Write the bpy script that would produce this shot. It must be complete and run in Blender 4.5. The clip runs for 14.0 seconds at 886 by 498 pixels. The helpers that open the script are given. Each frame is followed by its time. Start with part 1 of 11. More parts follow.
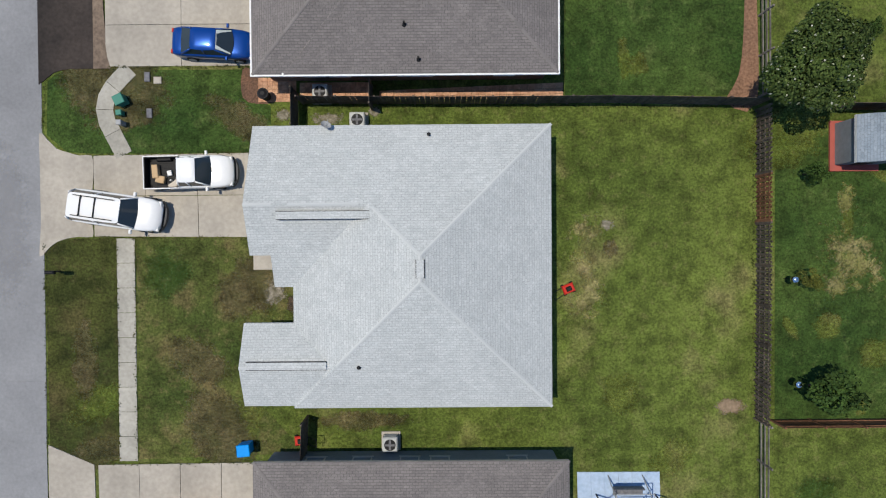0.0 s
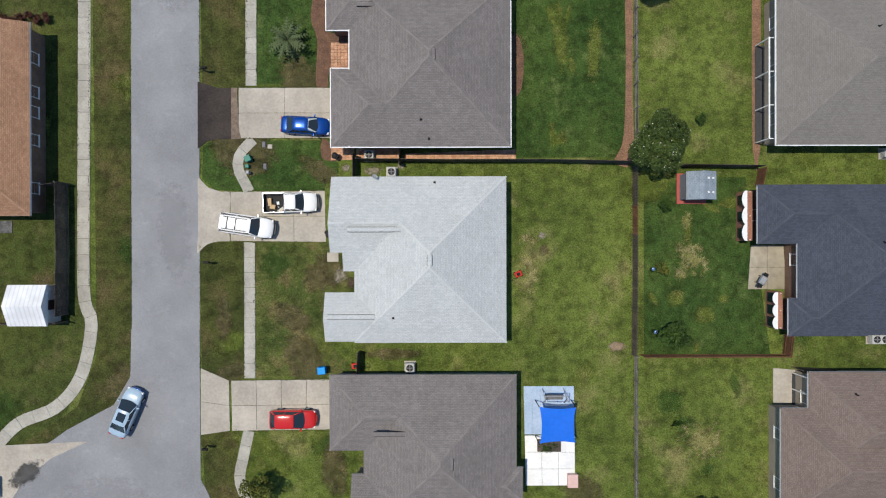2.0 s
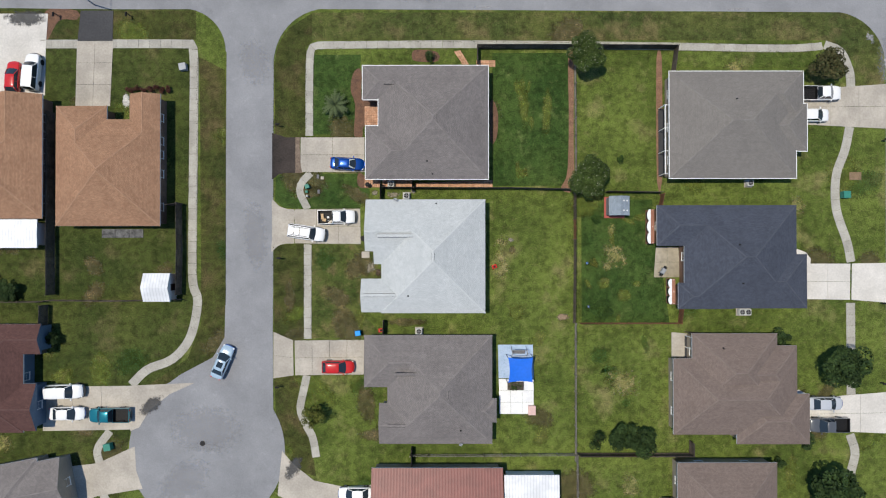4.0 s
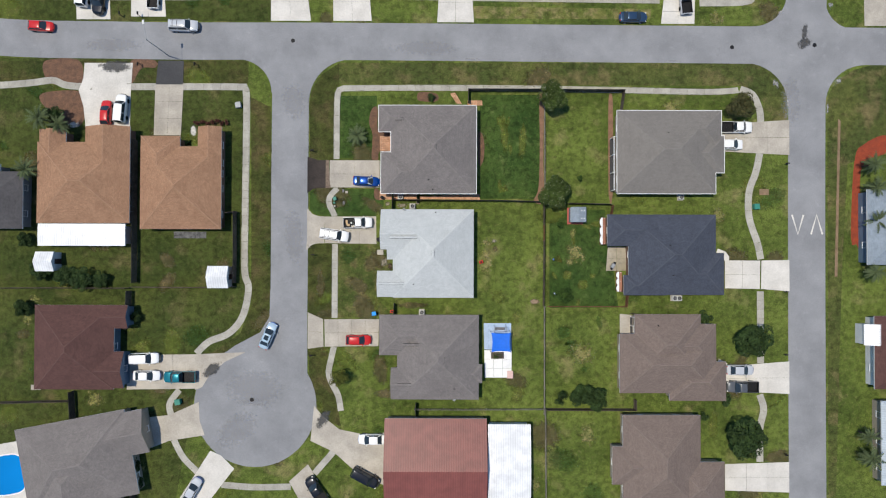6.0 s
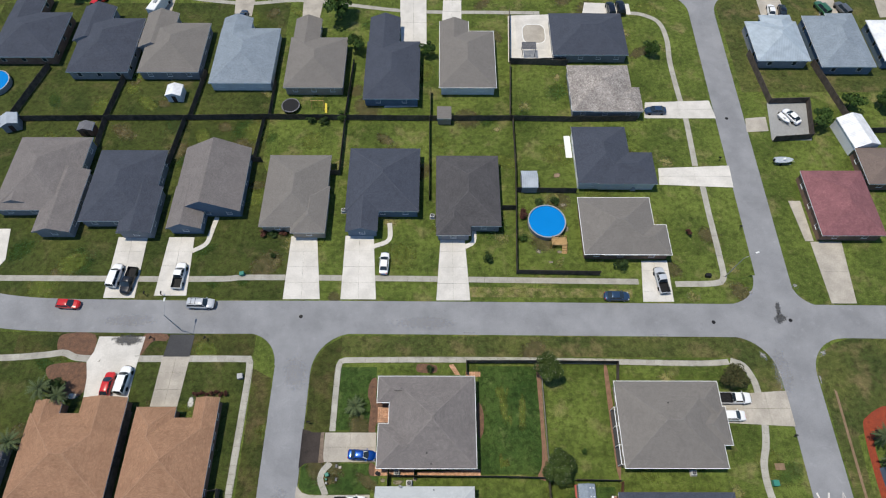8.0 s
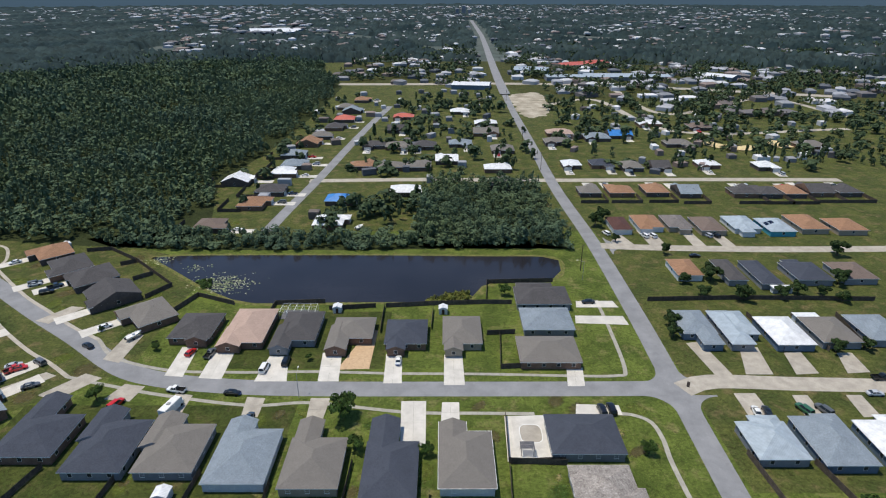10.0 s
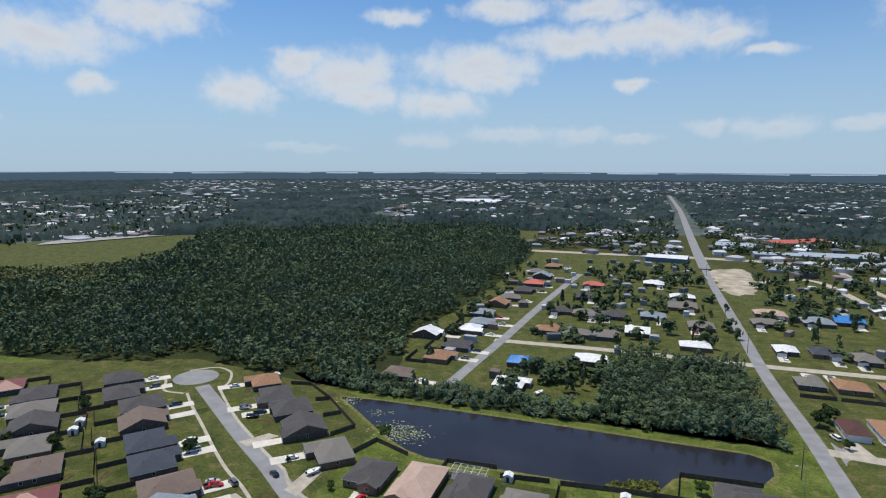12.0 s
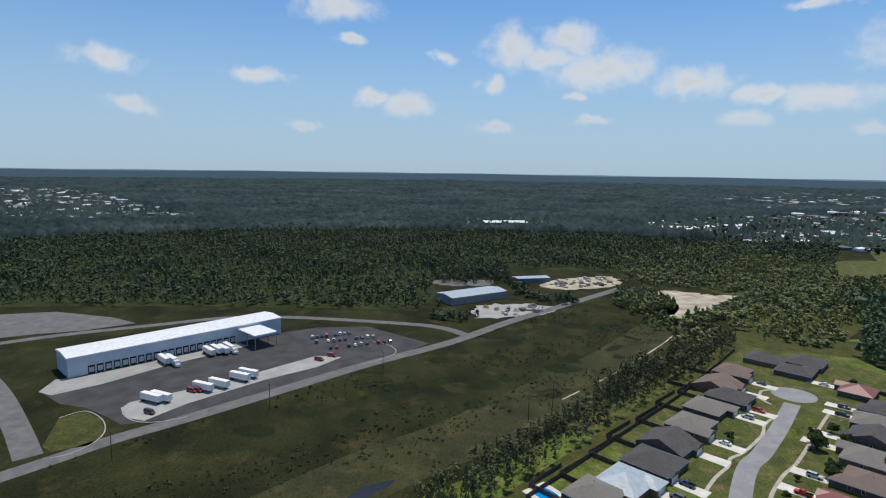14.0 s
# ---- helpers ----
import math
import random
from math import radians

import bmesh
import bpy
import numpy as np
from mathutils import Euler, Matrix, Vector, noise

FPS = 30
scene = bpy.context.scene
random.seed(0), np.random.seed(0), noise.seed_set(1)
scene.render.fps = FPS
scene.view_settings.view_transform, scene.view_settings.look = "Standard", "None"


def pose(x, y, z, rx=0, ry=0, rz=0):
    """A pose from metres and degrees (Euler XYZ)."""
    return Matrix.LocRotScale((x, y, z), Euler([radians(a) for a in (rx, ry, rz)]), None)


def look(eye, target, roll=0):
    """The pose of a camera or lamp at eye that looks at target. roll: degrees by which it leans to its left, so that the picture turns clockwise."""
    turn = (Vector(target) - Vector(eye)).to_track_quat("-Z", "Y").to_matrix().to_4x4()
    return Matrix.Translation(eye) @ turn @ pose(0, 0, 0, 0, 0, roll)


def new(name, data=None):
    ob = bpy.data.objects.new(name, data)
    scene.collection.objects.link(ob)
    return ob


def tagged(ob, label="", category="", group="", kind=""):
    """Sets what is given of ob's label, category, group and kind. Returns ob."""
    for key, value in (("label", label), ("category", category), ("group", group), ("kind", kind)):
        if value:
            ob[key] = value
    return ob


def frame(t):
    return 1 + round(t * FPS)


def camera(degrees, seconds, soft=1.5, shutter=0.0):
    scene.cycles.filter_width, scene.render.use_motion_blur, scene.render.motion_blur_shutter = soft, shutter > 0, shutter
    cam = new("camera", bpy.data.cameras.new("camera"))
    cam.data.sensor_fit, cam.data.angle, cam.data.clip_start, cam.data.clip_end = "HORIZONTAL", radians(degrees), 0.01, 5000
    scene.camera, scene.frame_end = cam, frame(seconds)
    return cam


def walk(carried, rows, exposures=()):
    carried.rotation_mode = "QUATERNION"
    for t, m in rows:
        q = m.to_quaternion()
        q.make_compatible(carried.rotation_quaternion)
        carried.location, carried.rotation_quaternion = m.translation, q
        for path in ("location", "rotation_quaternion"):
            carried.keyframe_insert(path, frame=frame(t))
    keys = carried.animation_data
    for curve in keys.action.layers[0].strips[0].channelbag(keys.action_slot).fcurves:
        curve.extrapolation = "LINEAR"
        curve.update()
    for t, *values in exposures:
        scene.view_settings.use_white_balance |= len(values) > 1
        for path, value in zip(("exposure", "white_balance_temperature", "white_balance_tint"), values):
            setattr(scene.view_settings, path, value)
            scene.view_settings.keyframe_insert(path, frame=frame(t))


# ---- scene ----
cam = camera(74.79, 14.0, soft=1.15)
PATH = [
    (0, 0.00, 0.00, 33.60, -0.79, 0.16, -0.42),
    (0.5, 0.00, 0.11, 38.04, -0.81, 0.21, -0.36),
    (1, 0.03, 0.23, 43.14, -0.79, 0.23, -0.31),
    (1.5, 0.01, 0.06, 49.15, -0.51, 0.12, -0.23),
    (2, -0.04, -0.23, 55.29, -0.17, 0.01, -0.12),
    (2.5, -0.10, -0.53, 61.39, 0.14, -0.06, -0.07),
    (3, 0.02, -0.75, 67.48, 0.30, 0.03, -0.06),
    (5.3, 0.32, -1.19, 95.67, 0.44, 0.05, 0.09),
    (5.5, 0.52, -1.61, 98.13, 0.62, 0.15, 0.16),
    (6, 0.65, -1.86, 101.62, 0.74, 0.11, 0.16),
    (6.5, 0.46, -3.09, 101.43, 4.68, -0.03, 0.19),
    (7, 0.42, -3.24, 101.64, 9.88, -0.09, 0.17),
    (7.5, 0.41, -3.47, 101.91, 18.88, -0.13, 0.14),
    (8, 0.58, -3.63, 102.17, 27.92, -0.04, 0.08),
    (8.5, 0.68, -3.75, 102.36, 37.40, -0.03, 0.05),
    (9, 0.84, -3.76, 102.40, 46.43, 0.03, -0.00),
    (9.2, 0.92, -3.83, 102.39, 50.06, 0.05, 0.01),
    (11.3, 0.98, -3.82, 102.30, 81.81, -0.00, 0.15),
    (11.5, 0.73, -3.87, 102.25, 81.85, 0.01, 2.96),
    (12, 0.48, -3.82, 102.10, 82.00, -0.17, 18.70),
    (12.5, 0.42, -3.82, 101.82, 82.10, -0.45, 37.76),
    (13, 0.44, -3.71, 101.82, 82.12, -0.52, 56.71),
    (13.5, 0.59, -3.58, 101.85, 82.11, -0.79, 75.84),
    (14, 0.68, -3.50, 101.84, 82.12, -0.81, 93.92),
]
EXPOSURE = [(0, -0.15), (1.5, -0.08), (3, -0.05), (9, -0.05), (11.5, -0.06), (12.5, -0.01), (14, -0.07)]
walk(cam, [(t, pose(*p)) for t, *p in PATH], EXPOSURE)


# ---- sky and sun ----
SUN_EL, SUN_AZ = radians(73), radians(287)
world = bpy.data.worlds.new("sky")
scene.world = world
world.use_nodes = True


# clouds in view: degrees left of +y, degrees up, half width and half height
CLOUDS_NORTH = ((32.5, 9.6, 2.5, 1.2), (27.9, 8.4, 4.8, 2.1), (25.8, 6.9, 4.0, 1.3), (37.3, 6.8, 3.5, 1.4), (19.1, 6.1, 4.4, 1.2), (15.4, 9.5, 5.8, 1.6), (14.4, 8.3, 4.3, 1.0), (6.4, 11.6, 6.4, 1.3), (-0.6, 11.8, 7.0, 1.6), (-5.9, 11.2, 3.0, 0.9), (-23.6, 12.5, 5.5, 2.2), (13.2, 14.5, 4.3, 1.0), (23.0, 14.0, 2.4, 0.8), (4.2, 14.2, 4.2, 1.1))
CLOUDS_LOW = ((20.2, 2.7, 2.8, 0.7), (12.4, 3.0, 4.6, 0.7), (5.4, 3.0, 2.7, 0.7), (1.0, 2.6, 2.3, 0.4), (-5.8, 3.4, 1.7, 0.6), (-10.5, 3.5, 3.1, 0.8), (-16.8, 3.7, 2.1, 0.6), (-21.2, 4.2, 2.2, 0.8), (-23.7, 3.6, 2.3, 0.4), (-9.6, 9.8, 1.7, 0.5), (1.0, 7.6, 1.6, 0.6), (32.2, 1.8, 4.2, 0.4))
CLOUDS_NORTHWEST = ((52.8, 10.1, 6.2, 1.8), (45.0, 12.6, 4.9, 1.7), (41.3, 14.6, 2.8, 0.9), (71.4, 7.8, 3.4, 1.1), (61.1, 6.3, 3.4, 1.0), (65.9, 6.6, 2.1, 0.6), (49.3, 6.9, 1.6, 0.8), (67.3, 4.6, 2.2, 0.7), (57.5, 3.8, 1.9, 0.5), (62.1, 13.4, 1.8, 0.4))
CLOUDS_WEST = ((87.6, 11.3, 2.5, 1.7), (82.1, 11.9, 2.6, 1.3), (84.7, 10.5, 3.0, 0.8), (79.4, 9.3, 4.6, 1.6), (123.6, 8.8, 2.4, 0.9), (111.1, 8.2, 2.6, 0.6), (121.6, 5.2, 1.7, 0.7), (100.5, 6.7, 1.8, 0.6), (97.5, 6.2, 2.2, 1.1), (103.8, 14.5, 3.4, 1.1), (89.1, 8.0, 1.3, 0.8), (102.6, 11.5, 1.4, 0.4), (94.0, 10.4, 0.9, 0.6), (89.3, 4.0, 1.6, 0.5), (107.1, 3.7, 1.3, 0.4), (80.0, 4.6, 1.7, 0.5), (81.3, 6.8, 1.2, 0.4))


def nodes_of(tree):
    """Short-hands to add and join nodes."""
    def add(kind, **values):
        n = tree.nodes.new("ShaderNode" + kind)
        for key, value in values.items():
            if key.startswith("i_"):
                n.inputs[key[2:].replace("_", " ")].default_value = value
            elif key[0] == "n" and key[1:].isdigit():
                n.inputs[int(key[1:])].default_value = value
        return n
    return add, lambda a, b: tree.links.new(a, b)


def build_sky():
    add, join = nodes_of(world.node_tree)
    bg = world.node_tree.nodes["Background"]
    sky = add("TexSky")
    sky.sky_type, sky.sun_disc = "NISHITA", False
    sky.sun_elevation, sky.sun_rotation = SUN_EL, SUN_AZ
    sky.air_density, sky.dust_density, sky.ozone_density = 1.0, 0.25, 3.0
    # compass direction (degrees left of +y) and height of the way looked at
    tc = add("TexCoord")
    sep = add("SeparateXYZ")
    join(tc.outputs["Generated"], sep.inputs[0])

    def math_node(kind, a, b=None, c=None):
        n = add("Math")
        n.operation = kind
        for k, value in enumerate((a, b, c)):
            if value is None:
                continue
            if isinstance(value, (int, float)):
                n.inputs[k].default_value = value
            else:
                join(value, n.inputs[k])
        return n.outputs[0]
    west = math_node("MULTIPLY", sep.outputs[0], -1.0)
    az = math_node("MULTIPLY", math_node("ARCTAN2", west, sep.outputs[1]), 57.2958)
    el = math_node("MULTIPLY", math_node("ARCSINE", sep.outputs[2]), 57.2958)
    spot = add("CombineXYZ")
    join(az, spot.inputs[0])
    join(el, spot.inputs[1])
    # billows: the outline wanders by noise, less so along the flat undersides
    wob = add("TexNoise", i_Scale=0.34, i_Detail=4.0, i_Roughness=0.5)
    join(spot.outputs[0], wob.inputs["Vector"])
    shift = add("VectorMath")
    shift.operation = "MULTIPLY_ADD"
    shift.inputs[1].default_value = (5.0, 2.2, 0)
    shift.inputs[2].default_value = (-2.5, -1.1, 0)
    join(wob.outputs["Color"], shift.inputs[0])
    moved = add("VectorMath")
    moved.operation = "ADD"
    join(spot.outputs[0], moved.inputs[0])
    join(shift.outputs[0], moved.inputs[1])
    dense = None
    for cx, cy, w, h in CLOUDS_NORTH + CLOUDS_LOW + CLOUDS_NORTHWEST + CLOUDS_WEST:
        d = add("VectorMath")
        d.operation = "MULTIPLY_ADD"
        d.inputs[1].default_value = (0.9 / w, 0.84 / h, 0)
        d.inputs[2].default_value = (-cx * 0.9 / w, -cy * 0.84 / h, 0)
        join(moved.outputs[0], d.inputs[0])
        l = add("VectorMath")
        l.operation = "LENGTH"
        join(d.outputs[0], l.inputs[0])
        dense = l.outputs["Value"] if dense is None else math_node("MINIMUM", dense, l.outputs["Value"])
    fine = add("TexNoise", i_Scale=0.62, i_Detail=7.0, i_Roughness=0.6)
    join(spot.outputs[0], fine.inputs["Vector"])
    rag = math_node("MULTIPLY_ADD", fine.outputs[0], 1.1, dense)
    ramp = add("MapRange", i_From_Min=1.85, i_From_Max=0.8, i_To_Min=0.0, i_To_Max=1.0)
    ramp.interpolation_type = "SMOOTHSTEP"
    join(rag, ramp.inputs[0])
    # the same weather overhead, out of view
    layer = add("CombineXYZ")
    up = math_node("ADD", sep.outputs[2], 0.05)
    for k in (0, 1):
        join(math_node("DIVIDE", sep.outputs[k], up), layer.inputs[k])
    big = add("TexNoise", i_Scale=0.9, i_Detail=6.0, i_Roughness=0.52)
    join(layer.outputs[0], big.inputs["Vector"])
    high = add("MapRange", i_From_Min=0.58, i_From_Max=0.7)
    join(big.outputs[0], high.inputs[0])
    top = add("MapRange", i_From_Min=16.0, i_From_Max=22.0)
    join(el, top.inputs[0])
    cover = math_node("MAXIMUM", ramp.outputs[0], math_node("MULTIPLY", high.outputs[0], top.outputs[0]))
    above = add("MapRange", i_From_Min=0.02, i_From_Max=0.11, i_To_Min=0.25, i_To_Max=0.92)
    join(sep.outputs[2], above.inputs[0])
    amount = add("Math")
    amount.operation = "MULTIPLY"
    join(cover, amount.inputs[0])
    join(above.outputs[0], amount.inputs[1])
    mix = add("Mix")
    mix.data_type = "RGBA"
    # bright billows, greyer where the cloud is thick
    thick = add("MapRange", i_From_Min=1.25, i_From_Max=0.55)
    join(rag, thick.inputs[0])
    white = add("Mix")
    white.data_type = "RGBA"
    white.inputs[6].default_value, white.inputs[7].default_value = (8.7, 9.3, 10.0, 1), (7.9, 8.3, 8.9, 1)
    join(thick.outputs[0], white.inputs[0])
    join(white.outputs[2], mix.inputs[7])
    join(amount.outputs[0], mix.inputs[0])
    # pale haze low over the horizon
    haze = add("MapRange", i_From_Min=0.0, i_From_Max=0.3, i_To_Min=0.85, i_To_Max=0.06)
    haze.interpolation_type = "SMOOTHSTEP"
    join(sep.outputs[2], haze.inputs[0])
    tint = add("Mix")
    tint.data_type = "RGBA"
    tint.inputs[7].default_value = (5.1, 6.75, 8.7, 1)
    join(haze.outputs[0], tint.inputs[0])
    blue = add("Mix")
    blue.data_type, blue.blend_type = "RGBA", "MULTIPLY"
    blue.inputs[0].default_value, blue.inputs[7].default_value = 1.0, (0.86, 1.28, 1.6, 1)
    join(sky.outputs[0], blue.inputs[6])
    join(blue.outputs[2], tint.inputs[6])
    join(tint.outputs[2], mix.inputs[6])
    join(mix.outputs[2], bg.inputs[0])
    bg.inputs[1].default_value = 0.08


build_sky()
sun_lamp = bpy.data.lights.new("sun", "SUN")
sun_lamp.energy, sun_lamp.angle, sun_lamp.color = 4.1, radians(0.53), (1.0, 0.92, 0.78)
sun = new("sun", sun_lamp)
sun.matrix_world = look((math.sin(SUN_AZ) * math.cos(SUN_EL) * 300, math.cos(SUN_AZ) * math.cos(SUN_EL) * 300, math.sin(SUN_EL) * 300), (0, 0, 0))


# ---- materials ----
def material(name):
    m = bpy.data.materials.new(name)
    m.use_nodes = True
    add, join = nodes_of(m.node_tree)
    return m, add, join, m.node_tree.nodes["Principled BSDF"]


def mix_rgb(add, join, a, b, fac, mode="MIX"):
    """A colour mix; a, b and fac are sockets or values."""
    n = add("Mix")
    n.data_type, n.blend_type = "RGBA", mode
    for value, socket in ((fac, n.inputs[0]), (a, n.inputs[6]), (b, n.inputs[7])):
        if isinstance(value, bpy.types.NodeSocket):
            join(value, socket)
        else:
            socket.default_value = value if isinstance(value, (int, float)) else (*value, 1)
    return n.outputs[2]


def noise_fac(add, join, coord, scale, lo=0.35, hi=0.65, detail=4.0, rough=0.55, stretch=None):
    if stretch:
        mp = add("Mapping")
        mp.inputs["Scale"].default_value = stretch
        join(coord, mp.inputs[0])
        coord = mp.outputs[0]
    n = add("TexNoise", i_Scale=scale, i_Detail=detail, i_Roughness=rough)
    join(coord, n.inputs["Vector"])
    r = add("MapRange", i_From_Min=lo, i_From_Max=hi)
    join(n.outputs[0], r.inputs[0])
    return r.outputs[0]


def bumped(add, join, bsdf, height, strength, distance):
    b = add("Bump", i_Strength=strength, i_Distance=distance)
    join(height, b.inputs["Height"])
    join(b.outputs[0], bsdf.inputs["Normal"])


def surface(name, c1, c2, rough=0.85, s1=0.25, s2=3.0, grain=0.25, bump=0.15, dist=0.02, metal=0.0, piece=0.0):
    """A worn surface: stains between two colours, finer grain over them, relief. piece: how much single pieces differ."""
    m, add, join, bsdf = material(name)
    at = add("NewGeometry").outputs["Position"]
    col = mix_rgb(add, join, c1, c2, noise_fac(add, join, at, s1))
    fine = noise_fac(add, join, at, s2, 0.3, 0.7)
    g = add("MapRange", i_To_Min=1 - grain, i_To_Max=1 + grain)
    join(fine, g.inputs[0])
    col = mix_rgb(add, join, col, g.outputs[0], 1.0, "MULTIPLY")
    if piece:
        r = add("MapRange", i_To_Min=1 - piece, i_To_Max=1 + piece)
        join(add("ObjectInfo").outputs["Random"], r.inputs[0])
        col = mix_rgb(add, join, col, r.outputs[0], 1.0, "MULTIPLY")
    join(col, bsdf.inputs["Base Color"])
    bsdf.inputs["Roughness"].default_value, bsdf.inputs["Metallic"].default_value = rough, metal
    bsdf.inputs["Specular IOR Level"].default_value = 0.18
    if bump:
        bumped(add, join, bsdf, fine, bump, dist)
    return m


def plain(name, c, rough=0.5, metal=0.0, coat=0.0, grain=0.06):
    m, add, join, bsdf = material(name)
    at = add("TexCoord").outputs["Object"]
    g = add("MapRange", i_To_Min=1 - grain, i_To_Max=1 + grain)
    join(noise_fac(add, join, at, 2.5), g.inputs[0])
    join(mix_rgb(add, join, c, g.outputs[0], 1.0, "MULTIPLY"), bsdf.inputs["Base Color"])
    bsdf.inputs["Roughness"].default_value, bsdf.inputs["Metallic"].default_value = rough, metal
    bsdf.inputs["Coat Weight"].default_value, bsdf.inputs["Coat Roughness"].default_value = coat, 0.08
    bsdf.inputs["Specular IOR Level"].default_value = 0.2
    return m


def grass(name, dark, light, dry, dryness=0.5, s=0.09):
    """Mown lawn: deep and light green in patches, dry straw here and there, blades as grain."""
    m, add, join, bsdf = material(name)
    at = add("NewGeometry").outputs["Position"]
    col = mix_rgb(add, join, dark, light, noise_fac(add, join, at, s, 0.36, 0.64, 5.0))
    straw = noise_fac(add, join, at, s * 1.9, 0.64 - 0.16 * dryness, 0.8 - 0.1 * dryness, 6.0, 0.62)
    col = mix_rgb(add, join, col, dry, straw)
    speck = add("MapRange", i_To_Max=0.3 + 0.45 * min(dryness, 1.0))
    join(noise_fac(add, join, at, 1.7, 0.54, 0.72, 8.0, 0.74), speck.inputs[0])
    col = mix_rgb(add, join, col, dry, speck.outputs[0])
    deep = add("MapRange", i_To_Min=0.62, i_To_Max=1.0)
    join(noise_fac(add, join, at, 0.55, 0.3, 0.52, 7.0, 0.68), deep.inputs[0])
    col = mix_rgb(add, join, col, deep.outputs[0], 1.0, "MULTIPLY")
    mid = add("MapRange", i_To_Min=0.72, i_To_Max=1.36)
    join(noise_fac(add, join, at, 1.1, 0.3, 0.7, 5.0, 0.65), mid.inputs[0])
    col = mix_rgb(add, join, col, mid.outputs[0], 1.0, "MULTIPLY")
    fine = noise_fac(add, join, at, 6.5, 0.32, 0.68, 4.0, 0.78)
    f = add("MapRange", i_To_Min=0.42, i_To_Max=1.6)
    join(fine, f.inputs[0])
    join(mix_rgb(add, join, col, f.outputs[0], 1.0, "MULTIPLY"), bsdf.inputs["Base Color"])
    bsdf.inputs["Roughness"].default_value = 0.95
    bsdf.inputs["Specular IOR Level"].default_value = 0.15
    bumped(add, join, bsdf, fine, 0.5, 0.06)
    return m


def island(name, colours, rough=0.7, piece=True):
    """One of a handful of colours for each separate piece of a joined mesh."""
    m, add, join, bsdf = material(name)
    ramp = add("ValToRGB")
    ramp.color_ramp.interpolation = "CONSTANT"
    els = ramp.color_ramp.elements
    els[0].color = (*colours[0], 1)
    els[1].position, els[1].color = 1 / len(colours), (*colours[1], 1)
    for k, c in enumerate(colours[2:], 2):
        e = els.new(k / len(colours))
        e.color = (*c, 1)
    join(add("NewGeometry").outputs["Random Per Island"], ramp.inputs[0])
    join(ramp.outputs[0], bsdf.inputs["Base Color"])
    bsdf.inputs["Roughness"].default_value = rough
    return m


CAPS = {}


def shingle(name, c, other, mortar=0.72, rough=0.9, blotch=0.3):
    """Asphalt shingles in courses, each tab of its own tone, with weather streaks down the slope."""
    m, add, join, bsdf = material(name)
    uv = add("UVMap").outputs[0]
    br = add("TexBrick", i_Scale=1.0, i_Mortar_Size=0.012, i_Brick_Width=0.32, i_Row_Height=0.145, i_Bias=0.0)
    join(uv, br.inputs["Vector"])
    br.inputs["Color1"].default_value = (*c, 1)
    br.inputs["Color2"].default_value = (*other, 1)
    br.inputs["Mortar"].default_value = (*[v * mortar for v in c], 1)
    at = add("NewGeometry").outputs["Position"]
    col = br.outputs["Color"]
    for s, lo, hi, st in ((0.35, 1 - blotch * 0.5, 1 + blotch * 0.5, None), (2.2, 1 - blotch * 0.5, 1 + blotch * 0.45, (1, 1, 0.4)), (14.0, 0.84, 1.16, None)):
        r = add("MapRange", i_To_Min=lo, i_To_Max=hi)
        join(noise_fac(add, join, at, s, 0.32, 0.68, 4.0, 0.6, st), r.inputs[0])
        col = mix_rgb(add, join, col, r.outputs[0], 1.0, "MULTIPLY")
    join(col, bsdf.inputs["Base Color"])
    bsdf.inputs["Roughness"].default_value = rough
    bsdf.inputs["Specular IOR Level"].default_value = 0.25
    bumped(add, join, bsdf, br.outputs["Fac"], -0.4, 0.01)
    k = 0.92 if max(c) < 0.35 else 1.0
    CAPS[m.name] = island(name + "_cap", [[v * k * q for v in other] for q in ((0.95, 1.06, 1.0, 0.92, 1.1) if max(c) < 0.4 else (0.97, 1.0, 0.985))], rough)
    return m


def ribbed(name, c, rough=0.35, metal=0.0, pitch=0.4):
    """Corrugated or standing-seam sheet, ribs running up the slope."""
    m, add, join, bsdf = material(name)
    uv = add("UVMap").outputs[0]
    w = add("TexWave", i_Scale=1.57 / pitch / 5, i_Distortion=0.0, i_Detail=0.0)
    w.wave_profile = "TRI"
    join(uv, w.inputs["Vector"])
    r = add("MapRange", i_From_Min=0.55, i_From_Max=0.95, i_To_Min=1.0, i_To_Max=0.84)
    join(w.outputs["Fac"], r.inputs[0])
    at = add("NewGeometry").outputs["Position"]
    d = add("MapRange", i_To_Min=0.85, i_To_Max=1.08)
    join(noise_fac(add, join, at, 0.6), d.inputs[0])
    col = mix_rgb(add, join, mix_rgb(add, join, c, r.outputs[0], 1.0, "MULTIPLY"), d.outputs[0], 1.0, "MULTIPLY")
    join(col, bsdf.inputs["Base Color"])
    bsdf.inputs["Roughness"].default_value, bsdf.inputs["Metallic"].default_value = rough, metal
    bumped(add, join, bsdf, w.outputs["Fac"], 0.4, 0.02)
    return m


